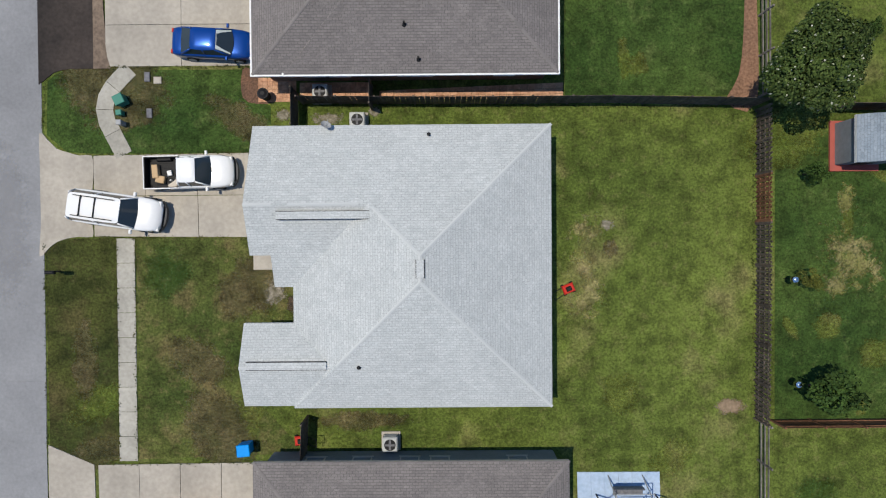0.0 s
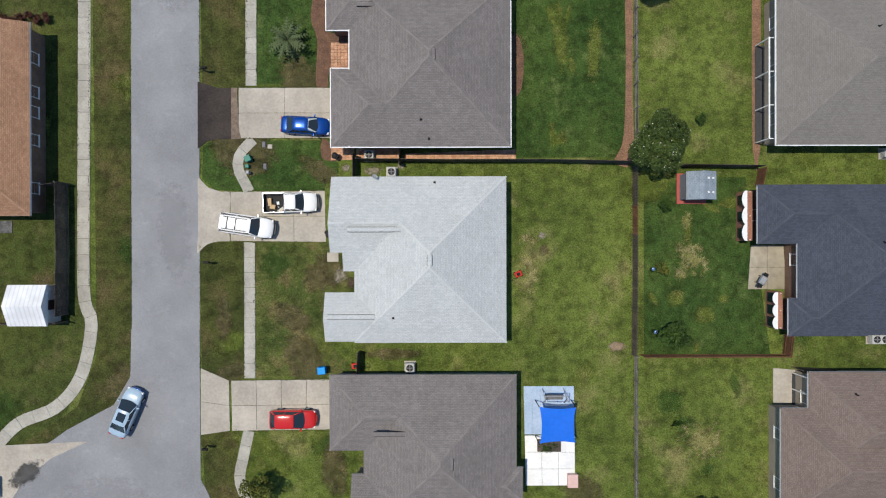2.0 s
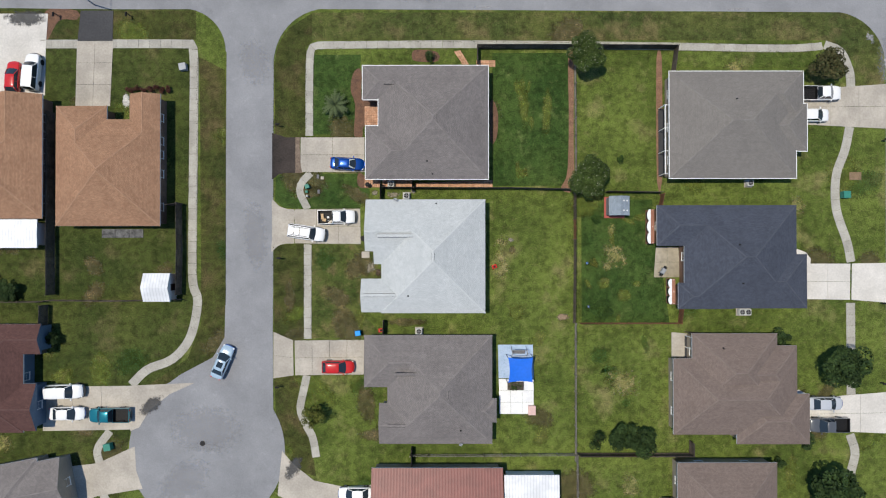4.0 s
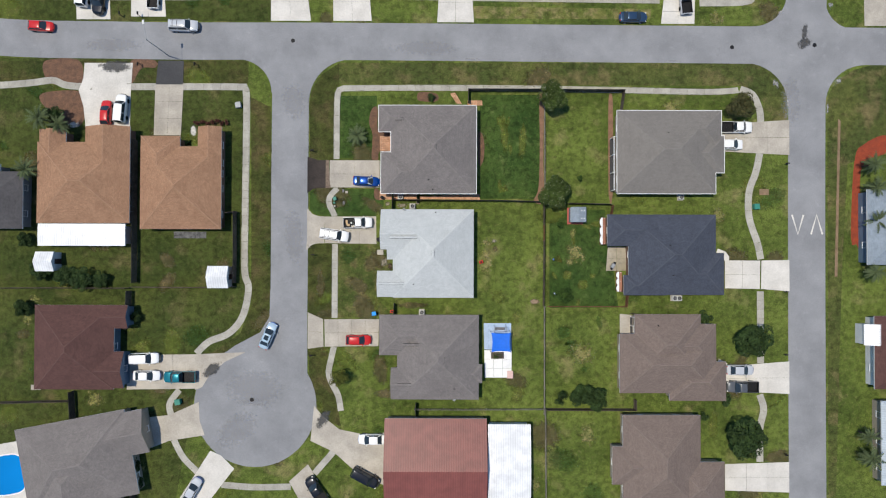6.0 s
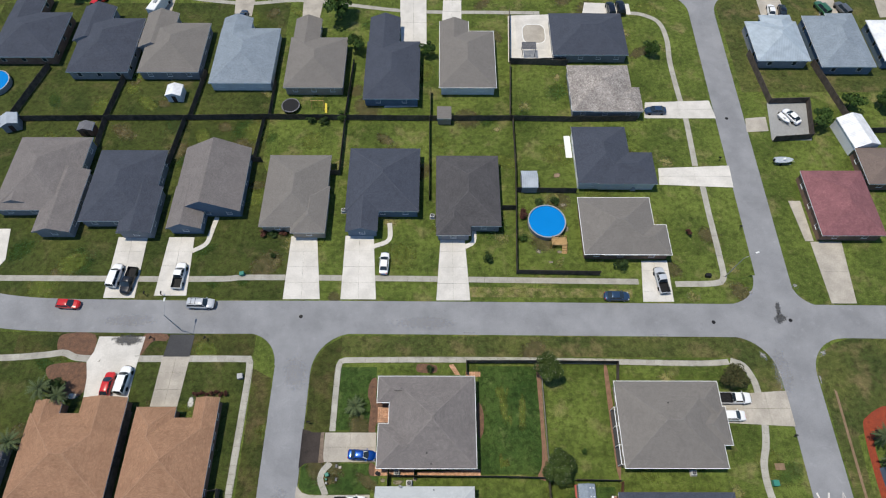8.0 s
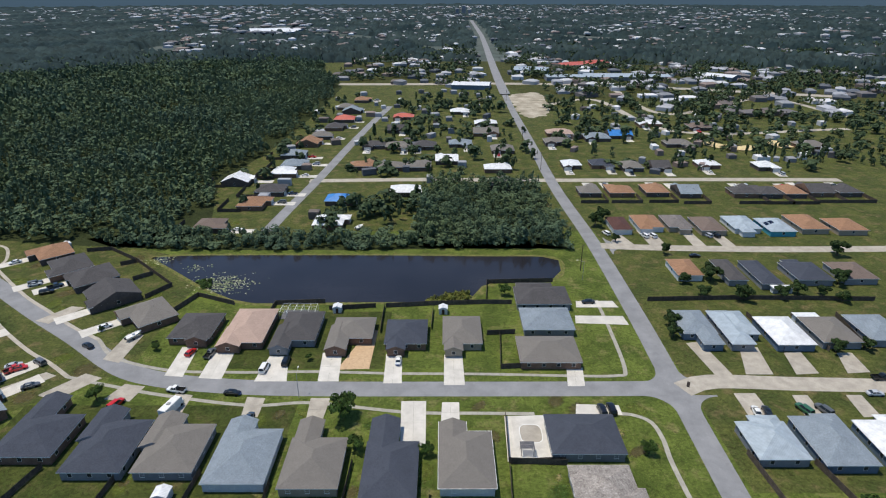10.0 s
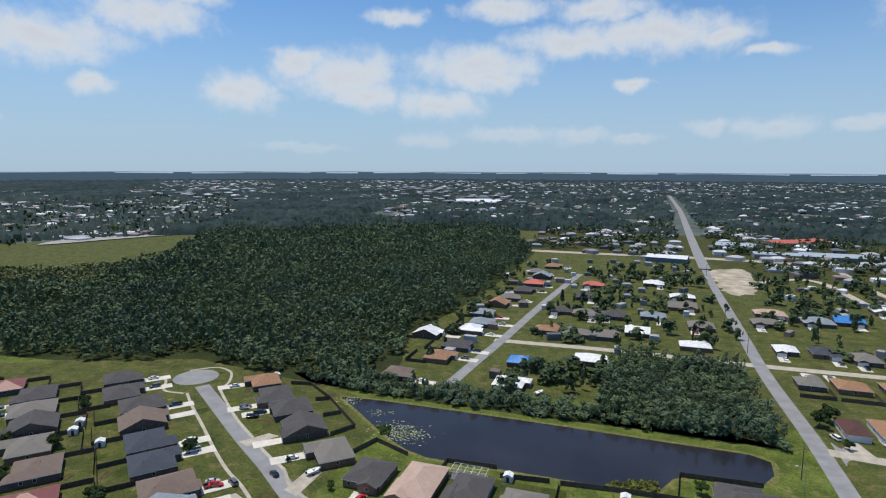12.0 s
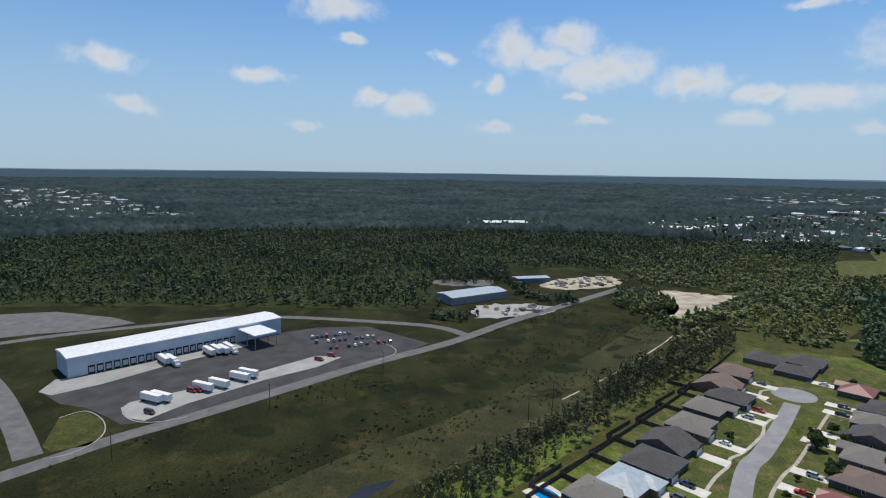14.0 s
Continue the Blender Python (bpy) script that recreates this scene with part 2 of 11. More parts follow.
def foliage(name, c1, c2, c3=None, size=0.4, stands=False, lo=0.65, hi=1.3):
    """Leaves, every spray of its own green."""
    m, add, join, bsdf = material(name)
    geo = add("NewGeometry")
    ramp = add("ValToRGB")
    ramp.color_ramp.elements[0].color, ramp.color_ramp.elements[1].color = (*c1, 1), (*c2, 1)
    if c3:
        e = ramp.color_ramp.elements.new(0.965)
        e.color = (*c2, 1)
        ramp.color_ramp.elements[-1].color = (*c3, 1)
    join(geo.outputs["Random Per Island"], ramp.inputs[0])
    r = add("MapRange", i_To_Min=lo, i_To_Max=hi)
    join(noise_fac(add, join, geo.outputs["Position"], size, 0.3, 0.7), r.inputs[0])
    col = mix_rgb(add, join, ramp.outputs[0], r.outputs[0], 1.0, "MULTIPLY")
    if stands:  # whole stands run yellower or greyer
        warm = mix_rgb(add, join, (0.86, 0.93, 1.0), (1.14, 1.1, 0.88), noise_fac(add, join, geo.outputs["Position"], 0.021, 0.34, 0.66, 4.0))
        col = mix_rgb(add, join, col, warm, 1.0, "MULTIPLY")
    join(col, bsdf.inputs["Base Color"])
    bsdf.inputs["Roughness"].default_value = 0.75
    bsdf.inputs["Specular IOR Level"].default_value = 0.2
    return m


def glass_dark(name, c=(0.02, 0.026, 0.032)):
    m, add, join, bsdf = material(name)
    bsdf.inputs["Base Color"].default_value = (*c, 1)
    bsdf.inputs["Roughness"].default_value = 0.06
    bsdf.inputs["Specular IOR Level"].default_value = 0.5
    return m


def water(name, c, rough=0.08):
    m, add, join, bsdf = material(name)
    at = add("NewGeometry").outputs["Position"]
    col = mix_rgb(add, join, c, [v * 1.5 for v in c], noise_fac(add, join, at, 0.03))
    join(col, bsdf.inputs["Base Color"])
    bsdf.inputs["Roughness"].default_value, bsdf.inputs["IOR"].default_value = rough, 1.33
    bumped(add, join, bsdf, noise_fac(add, join, at, 1.6, 0.2, 0.8), 0.12, 0.05)
    return m


def soften(m, strength=0.9, ragged=1.35):
    """Lets a ground material fade out towards the rim of its unit disc, raggedly."""
    add, join = nodes_of(m.node_tree)
    bsdf = m.node_tree.nodes["Principled BSDF"]
    at = add("TexCoord").outputs["Object"]
    d = add("VectorMath")
    d.operation = "LENGTH"
    join(at, d.inputs[0])
    n = add("TexNoise", i_Scale=1.5, i_Detail=9.0, i_Roughness=0.78)
    join(add("NewGeometry").outputs["Position"], n.inputs["Vector"])
    s = add("Math", n1=ragged)
    s.operation = "MULTIPLY_ADD"
    join(n.outputs[0], s.inputs[0])
    join(d.outputs["Value"], s.inputs[2])
    r = add("MapRange", i_To_Max=strength)
    r.inputs["From Min"].default_value, r.inputs["From Max"].default_value = 1.27, 1.06
    join(s.outputs[0], r.inputs[0])
    join(r.outputs[0], bsdf.inputs["Alpha"])
    return m


GRASS = grass("mown_grass", (0.055, 0.08, 0.015), (0.108, 0.14, 0.028), (0.19, 0.168, 0.07), 0.6)
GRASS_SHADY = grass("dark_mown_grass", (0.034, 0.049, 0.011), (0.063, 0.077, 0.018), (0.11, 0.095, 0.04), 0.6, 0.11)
GRASS_DEEP = grass("watered_grass", (0.026, 0.053, 0.011), (0.05, 0.084, 0.018), (0.13, 0.16, 0.05), 0.35, 0.16)
GRASS_DRY = grass("dry_grass", (0.042, 0.062, 0.014), (0.085, 0.1, 0.025), (0.17, 0.13, 0.06), 0.95, 0.2)
GRASS_VERGE = grass("verge_grass", (0.033, 0.045, 0.011), (0.063, 0.068, 0.017), (0.088, 0.07, 0.03), 0.9, 0.14)
GRASS_OLIVE = grass("olive_grass", (0.045, 0.061, 0.016), (0.083, 0.095, 0.025), (0.15, 0.12, 0.055), 0.8, 0.1)
GRASS_SPOT = grass("straw_grass", (0.08, 0.105, 0.022), (0.14, 0.14, 0.04), (0.21, 0.175, 0.08), 1.1, 0.35)
# rank dark growth; cloud shade lying on the meadow is darkened into it too
MEADOW = grass("rough_meadow", (0.012, 0.016, 0.007), (0.028, 0.032, 0.012), (0.05, 0.045, 0.019), 0.8, 0.03)
MEADOW_RIPE = grass("ripe_rough_grass", (0.024, 0.027, 0.011), (0.043, 0.044, 0.017), (0.07, 0.06, 0.027), 0.8, 0.05)
FLOOR_WOOD = grass("woodland_floor", (0.022, 0.03, 0.012), (0.042, 0.052, 0.02), (0.055, 0.052, 0.025), 0.3, 0.05)
SOFT_STRAW = soften(grass("thin_straw_grass", (0.13, 0.145, 0.042), (0.2, 0.19, 0.065), (0.29, 0.24, 0.12), 1.1, 0.35), 0.8, 1.85)
SOFT_BROWN = soften(grass("worn_brown_grass", (0.07, 0.068, 0.028), (0.105, 0.09, 0.04), (0.16, 0.125, 0.065), 1.0, 0.3), 0.7)
SOFT_GREEN = soften(grass("lush_grass", (0.022, 0.058, 0.012), (0.04, 0.085, 0.018), (0.07, 0.1, 0.03), 0.2, 0.2), 0.45)
SOFT_YELLOW = soften(grass("sunlit_yellow_grass", (0.085, 0.115, 0.02), (0.12, 0.145, 0.03), (0.16, 0.155, 0.05), 0.7, 0.25), 0.7)
SOFT_GROWTH = soften(grass("rank_meadow", (0.01, 0.017, 0.006), (0.02, 0.029, 0.01), (0.034, 0.037, 0.014), 0.4, 0.08), 0.75)
SOFT_RUST = soften(grass("ripe_meadow", (0.036, 0.041, 0.016), (0.056, 0.058, 0.023), (0.08, 0.07, 0.034), 0.7, 0.08), 0.5)
SOIL = surface("bare_soil", (0.25, 0.17, 0.11), (0.17, 0.12, 0.07), 0.95, 0.8, 6)
MULCH = surface("bark_mulch", (0.17, 0.095, 0.06), (0.11, 0.065, 0.045), 0.95, 1.2, 9, 0.45, 0.6, 0.04)
MULCH_PALE = surface("bare_red_soil", (0.24, 0.135, 0.085), (0.17, 0.1, 0.065), 0.95, 0.9, 7, 0.35, 0.4, 0.03)
MULCH_RED = surface("red_mulch", (0.28, 0.055, 0.025), (0.2, 0.045, 0.025), 0.95, 1.2, 9, 0.4, 0.6, 0.04)
SAND = surface("pale_sand", (0.46, 0.41, 0.33), (0.25, 0.22, 0.16), 0.95, 0.09, 1.2, 0.2)


def asphalt(name, dark, pale):
    """Old street asphalt: smeared pale wear, darker mends and fine stones."""
    m, add, join, bsdf = material(name)
    at = add("NewGeometry").outputs["Position"]
    col = mix_rgb(add, join, dark, pale, noise_fac(add, join, at, 0.16, 0.34, 0.66, 6.0, 0.62))
    for scale, lo, hi, amount in ((0.75, 0.58, 0.72, 1.16), (0.42, 0.62, 0.74, 0.86), (5.5, 0.3, 0.7, 1.1)):
        g = add("MapRange", i_To_Min=1.0 if scale < 5 else 0.9, i_To_Max=amount)
        join(noise_fac(add, join, at, scale, lo, hi, 6.0, 0.66), g.inputs[0])
        col = mix_rgb(add, join, col, g.outputs[0], 1.0, "MULTIPLY")
    join(col, bsdf.inputs["Base Color"])
    bsdf.inputs["Roughness"].default_value, bsdf.inputs["Specular IOR Level"].default_value = 0.9, 0.18
    bumped(add, join, bsdf, noise_fac(add, join, at, 9.0, 0.3, 0.7), 0.2, 0.01)
    return m


ASPHALT = asphalt("worn_asphalt", (0.2, 0.203, 0.211), (0.265, 0.268, 0.277))
# depot roads and lots: cloud shade over them is put into the grey
ASPHALT_CLOUD_SHADED = asphalt("grey_road_asphalt", (0.1, 0.1, 0.102), (0.15, 0.15, 0.15))
SOFT_WHITE = soften(surface("white_stones", (0.62, 0.6, 0.56), (0.4, 0.39, 0.36), 0.9, 2.0, 9, 0.4), 0.9)
SOFT_SOIL = soften(surface("pale_soil", (0.3, 0.22, 0.15), (0.22, 0.16, 0.1), 0.95, 0.8, 6), 0.9)
ASPHALT_DARK = surface("dark_asphalt", (0.042, 0.042, 0.045), (0.066, 0.066, 0.068), 0.9, 0.1, 4, 0.12)
ASPHALT_FRESH = surface("fresh_asphalt", (0.026, 0.022, 0.02), (0.05, 0.04, 0.035), 0.85, 0.4, 5, 0.2)
CONCRETE = surface("pale_concrete", (0.44, 0.4, 0.34), (0.33, 0.3, 0.255), 0.9, 0.35, 4, 0.1, 0.1, 0.01, piece=0.06)
CONCRETE_NEW = surface("bright_concrete", (0.62, 0.59, 0.54), (0.51, 0.485, 0.44), 0.9, 0.3, 4, 0.08, piece=0.04)
WALK_STONE = surface("sidewalk_concrete", (0.4, 0.38, 0.33), (0.31, 0.295, 0.255), 0.9, 0.5, 5, 0.12, 0.1, 0.01, piece=0.08)
STAIN = surface("oil_stain", (0.06, 0.06, 0.06), (0.14, 0.14, 0.14), 0.8, 1.5, 6)
SOFT_RUBBLE = soften(surface("pale_rubble", (0.34, 0.3, 0.24), (0.12, 0.11, 0.07), 0.95, 3.5, 14, 0.5), 0.8, 1.5)
SOFT_EARTH = soften(surface("dark_earth", (0.1, 0.07, 0.05), (0.05, 0.04, 0.028), 0.95, 2.5, 12, 0.4), 0.85)
SOFT_LIME = soften(surface("crusted_sand", (0.5, 0.49, 0.48), (0.3, 0.3, 0.31), 0.95, 1.6, 9, 0.3), 0.55, 1.8)
SOFT_STAIN = soften(surface("dark_stain", (0.05, 0.05, 0.05), (0.09, 0.09, 0.09), 0.8, 1.5, 6), 0.75)
SOFT_PALE = soften(surface("bleached_asphalt", (0.33, 0.33, 0.34), (0.29, 0.29, 0.3), 0.9, 1.0, 6), 0.28)
BRICK = surface("red_brick", (0.33, 0.16, 0.1), (0.24, 0.11, 0.075), 0.9, 0.6, 8, 0.3, 0.3, 0.01)
PAVER = surface("clay_paver", (0.42, 0.22, 0.13), (0.5, 0.3, 0.19), 0.9, 2.0, 8, 0.2, piece=0.16)
PAVER_TAN = surface("tan_paver", (0.56, 0.4, 0.25), (0.48, 0.33, 0.2), 0.9, 1.0, 6, 0.15)
WOOD_FENCE = surface("weathered_fence", (0.125, 0.1, 0.08), (0.07, 0.058, 0.048), 0.9, 0.9, 6, 0.3, 0.3, 0.02, piece=0.18)
WOOD_RED = surface("reddish_fence", (0.21, 0.1, 0.055), (0.14, 0.07, 0.04), 0.9, 0.9, 6, 0.3, 0.3, 0.02, piece=0.15)
WOOD_PALE = surface("silvered_fence", (0.24, 0.22, 0.19), (0.15, 0.135, 0.115), 0.9, 0.9, 6, 0.3, 0.3, 0.02, piece=0.2)
WOOD_DECK = surface("pine_deck", (0.48, 0.31, 0.14), (0.4, 0.25, 0.11), 0.85, 1.5, 6, 0.15)
WOOD_POLE = surface("pole_wood", (0.11, 0.085, 0.06), (0.07, 0.055, 0.04), 0.9, 0.8, 5)
BARK = surface("bark", (0.1, 0.075, 0.055), (0.06, 0.045, 0.035), 0.95, 2, 9, 0.3, 0.5, 0.03)
# grey, tan and blue sidings are darkened for the shade under the eaves
WALL_GREY = surface("grey_siding", (0.24, 0.25, 0.265), (0.2, 0.21, 0.225), 0.75, 0.5, 5, 0.08)
WALL_TAN = surface("tan_siding", (0.35, 0.3, 0.235), (0.29, 0.25, 0.2), 0.75, 0.5, 5, 0.08)
WALL_WHITE = surface("white_siding", (0.66, 0.67, 0.67), (0.58, 0.59, 0.6), 0.7, 0.5, 5, 0.06)
WALL_BLUE = surface("blue_siding", (0.13, 0.18, 0.24), (0.11, 0.155, 0.21), 0.75, 0.5, 5, 0.08)
WALL_TEAL = surface("teal_siding", (0.08, 0.34, 0.42), (0.07, 0.3, 0.37), 0.75, 0.5, 5, 0.08)
WALL_BROWN = surface("brown_brick", (0.22, 0.14, 0.1), (0.16, 0.1, 0.075), 0.85, 0.9, 8, 0.25)
TRIM = plain("white_trim", (0.74, 0.74, 0.72), 0.5)
TRIM_TAN = plain("tan_trim", (0.5, 0.44, 0.36), 0.5)
PANE = glass_dark("window_glass", (0.022, 0.032, 0.042))
DOOR_DARK = plain("dark_door", (0.06, 0.035, 0.03), 0.45)
GARAGE = plain("garage_door", (0.6, 0.6, 0.58), 0.5)
ROOF_WHITE = shingle("pale_grey_shingle", (0.43, 0.452, 0.452), (0.49, 0.508, 0.506), 0.82, blotch=0.1)
ROOF_GREY = shingle("weathered_grey_shingle", (0.165, 0.15, 0.145), (0.2, 0.181, 0.172), 0.7, blotch=0.16)
ROOF_TAUPE = shingle("taupe_shingle", (0.17, 0.157, 0.143), (0.195, 0.181, 0.166), 0.82, blotch=0.1)
ROOF_BROWN = shingle("brown_shingle", (0.155, 0.118, 0.1), (0.185, 0.145, 0.126), 0.8, blotch=0.12)
ROOF_NAVY = shingle("charcoal_blue_shingle", (0.05, 0.058, 0.078), (0.066, 0.074, 0.096), 0.85, blotch=0.16)
ROOF_CHAR = shingle("charcoal_shingle", (0.07, 0.067, 0.07), (0.092, 0.088, 0.09), 0.8, blotch=0.2)
ROOF_ORANGE = shingle("terracotta_shingle", (0.27, 0.15, 0.09), (0.335, 0.198, 0.122), 0.74, blotch=0.2)
ROOF_MAROON = shingle("maroon_shingle", (0.082, 0.041, 0.036), (0.105, 0.054, 0.047), 0.8, blotch=0.2)
ROOF_ROSE = shingle("rose_shingle", (0.2, 0.085, 0.095), (0.24, 0.11, 0.115), 0.85, blotch=0.3)
ROOF_MOTTLE = shingle("mottled_shingle", (0.24, 0.21, 0.19), (0.4, 0.37, 0.34), 0.55, blotch=0.5)
ROOF_BLUE = shingle("blue_grey_shingle", (0.2, 0.24, 0.28), (0.25, 0.29, 0.33), 0.8, blotch=0.2)
ROOF_PINK = shingle("tan_pink_shingle", (0.4, 0.29, 0.24), (0.46, 0.34, 0.28), 0.85, blotch=0.15)
ROOF_RED = ribbed("brick_red_metal", (0.2, 0.062, 0.05), 0.5)
ROOF_SCARLET = ribbed("scarlet_metal", (0.5, 0.1, 0.06), 0.5)
METAL_WHITE = ribbed("white_sheet_metal", (0.74, 0.75, 0.76), 0.4)
METAL_PALE = ribbed("pale_blue_sheet", (0.36, 0.42, 0.47), 0.45)
METAL_GREY = ribbed("grey_sheet_metal", (0.38, 0.42, 0.46), 0.4)
POND = water("pond_water", (0.018, 0.018, 0.022), 0.14)
METAL_BLUE = ribbed("bright_blue_metal", (0.03, 0.2, 0.55), 0.5)
POOL = water("pool_water", (0.003, 0.16, 0.44), 0.05)
TARP = plain("blue_tarp", (0.01, 0.13, 0.62), 0.5)
PLASTIC_WHITE = plain("white_plastic", (0.72, 0.72, 0.7), 0.45)
PLASTIC_BLUE = plain("blue_plastic", (0.0, 0.27, 0.75), 0.4)
PLASTIC_GREEN = plain("green_plastic", (0.04, 0.2, 0.15), 0.5)
STEEL = plain("galvanised_steel", (0.3, 0.31, 0.32), 0.55, 0.1)
DARK_PLASTIC = plain("dark_grey_plastic", (0.045, 0.048, 0.052), 0.5)
BLACK = plain("black_metal", (0.012, 0.012, 0.013), 0.6)
CARTON = plain("carton_board", (0.52, 0.36, 0.2), 0.8)
WET_BAND = surface("stained_concrete", (0.13, 0.095, 0.07), (0.2, 0.15, 0.11), 0.7, 1.2, 6)
CONCRETE_GREY = surface("grey_concrete", (0.33, 0.33, 0.32), (0.26, 0.26, 0.255), 0.9, 0.1, 3, 0.12, piece=0.05)
# walls of the farther rows, their shade put into the dark colour
WALL_SHADED = surface("shaded_dark_wall", (0.13, 0.105, 0.095), (0.09, 0.075, 0.07), 0.85, 0.9, 8, 0.25)
RUBBER = plain("tyre_rubber", (0.015, 0.015, 0.015), 0.85)
RED_PAINT = plain("red_paint", (0.5, 0.03, 0.02), 0.4)
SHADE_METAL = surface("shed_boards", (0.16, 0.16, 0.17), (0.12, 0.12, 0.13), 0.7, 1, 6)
LEAF = foliage("leaves", (0.018, 0.042, 0.008), (0.055, 0.1, 0.018))
LEAF_BLOOM = foliage("blooming_leaves", (0.02, 0.04, 0.008), (0.078, 0.112, 0.026), (0.5, 0.5, 0.4))
LEAF_DARK = foliage("dark_leaves", (0.014, 0.03, 0.008), (0.04, 0.07, 0.018))
LEAF_YELLOW = foliage("yellowing_leaves", (0.055, 0.075, 0.012), (0.15, 0.15, 0.03))
LEAF_RED = foliage("reddish_leaves", (0.05, 0.025, 0.018), (0.12, 0.045, 0.03))
LEAF_PALM = foliage("palm_fronds", (0.03, 0.05, 0.018), (0.1, 0.125, 0.055))
# blue raised a little, putting sky haze into the leaves
LEAF_WOODS = foliage("woodland_leaves", (0.082, 0.12, 0.074), (0.098, 0.138, 0.083), size=0.17, stands=True, lo=0.68, hi=1.22)
LEAF_PINE = foliage("dark_pine_leaves", (0.042, 0.06, 0.034), (0.05, 0.07, 0.039), size=0.17, stands=True, lo=0.65, hi=1.25)
LEAF_LOW = foliage("low_scrub_leaves", (0.016, 0.026, 0.01), (0.036, 0.047, 0.018), size=0.1)
LEAF_TOWN = foliage("town_tree_leaves", (0.04, 0.066, 0.03), (0.062, 0.092, 0.042), size=0.12)
LEAF_SCRUB = foliage("scrub_leaves", (0.125, 0.142, 0.066), (0.155, 0.17, 0.082), size=0.16, stands=True, lo=0.6, hi=1.35)
LEAF_LINE = foliage("young_pine_leaves", (0.05, 0.06, 0.03), (0.09, 0.098, 0.048), size=0.2, stands=True, lo=0.6, hi=1.3)
# bluish: the haze over the far woods is put into the base colour
HAZED_CANOPY = surface("far_canopy", (0.016, 0.03, 0.034), (0.036, 0.054, 0.054), 0.95, 0.005, 0.045, 0.42, 0.0)
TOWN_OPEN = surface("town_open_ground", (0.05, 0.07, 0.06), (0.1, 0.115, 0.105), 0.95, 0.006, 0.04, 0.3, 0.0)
for m in (HAZED_CANOPY, LEAF_WOODS, LEAF_SCRUB, MEADOW, FLOOR_WOOD):
    m.node_tree.nodes["Principled BSDF"].inputs["Specular IOR Level"].default_value = 0.06

PATIO_BLUE = surface("pale_blue_patio_mat", (0.4, 0.5, 0.64), (0.34, 0.44, 0.58), 0.7, 0.8, 5, 0.1)
PATIO_WHITE = surface("white_patio", (0.8, 0.8, 0.78), (0.7, 0.7, 0.69), 0.8, 0.8, 5, 0.05, piece=0.03)


# ---- builders ----
def mesh_of(name, verts, faces, mats, index=None, uv=False, smooth=False):
    me = bpy.data.meshes.new(name)
    me.from_pydata(verts, [], faces)
    for m in mats if isinstance(mats, (list, tuple)) else (mats,):
        me.materials.append(m)
    if index:
        me.polygons.foreach_set("material_index", index)
    if smooth:
        me.polygons.foreach_set("use_smooth", [True] * len(me.polygons))
    if uv:
        layer = me.uv_layers.new(name="UVMap")
        for p in me.polygons:
            n = p.normal
            e = Vector((0, 0, 1)).cross(n).normalized() if abs(n.z) < 0.995 else Vector((1, 0, 0))
            s = n.cross(e)
            for k in p.loop_indices:
                co = me.vertices[me.loops[k].vertex_index].co
                layer.data[k].uv = (co.dot(e), co.dot(s))
    return me


def part(name, me, parent, label="", m=None):
    ob = new(name, me)
    ob.parent = parent
    if m is not None:
        ob.matrix_local = m
    return tagged(ob, label)


def empty(name, m, label="", category="", group="", kind=""):
    ob = new(name)
    ob.empty_display_size = 0.3
    ob.matrix_world = m
    return tagged(ob, label, category, group, kind)


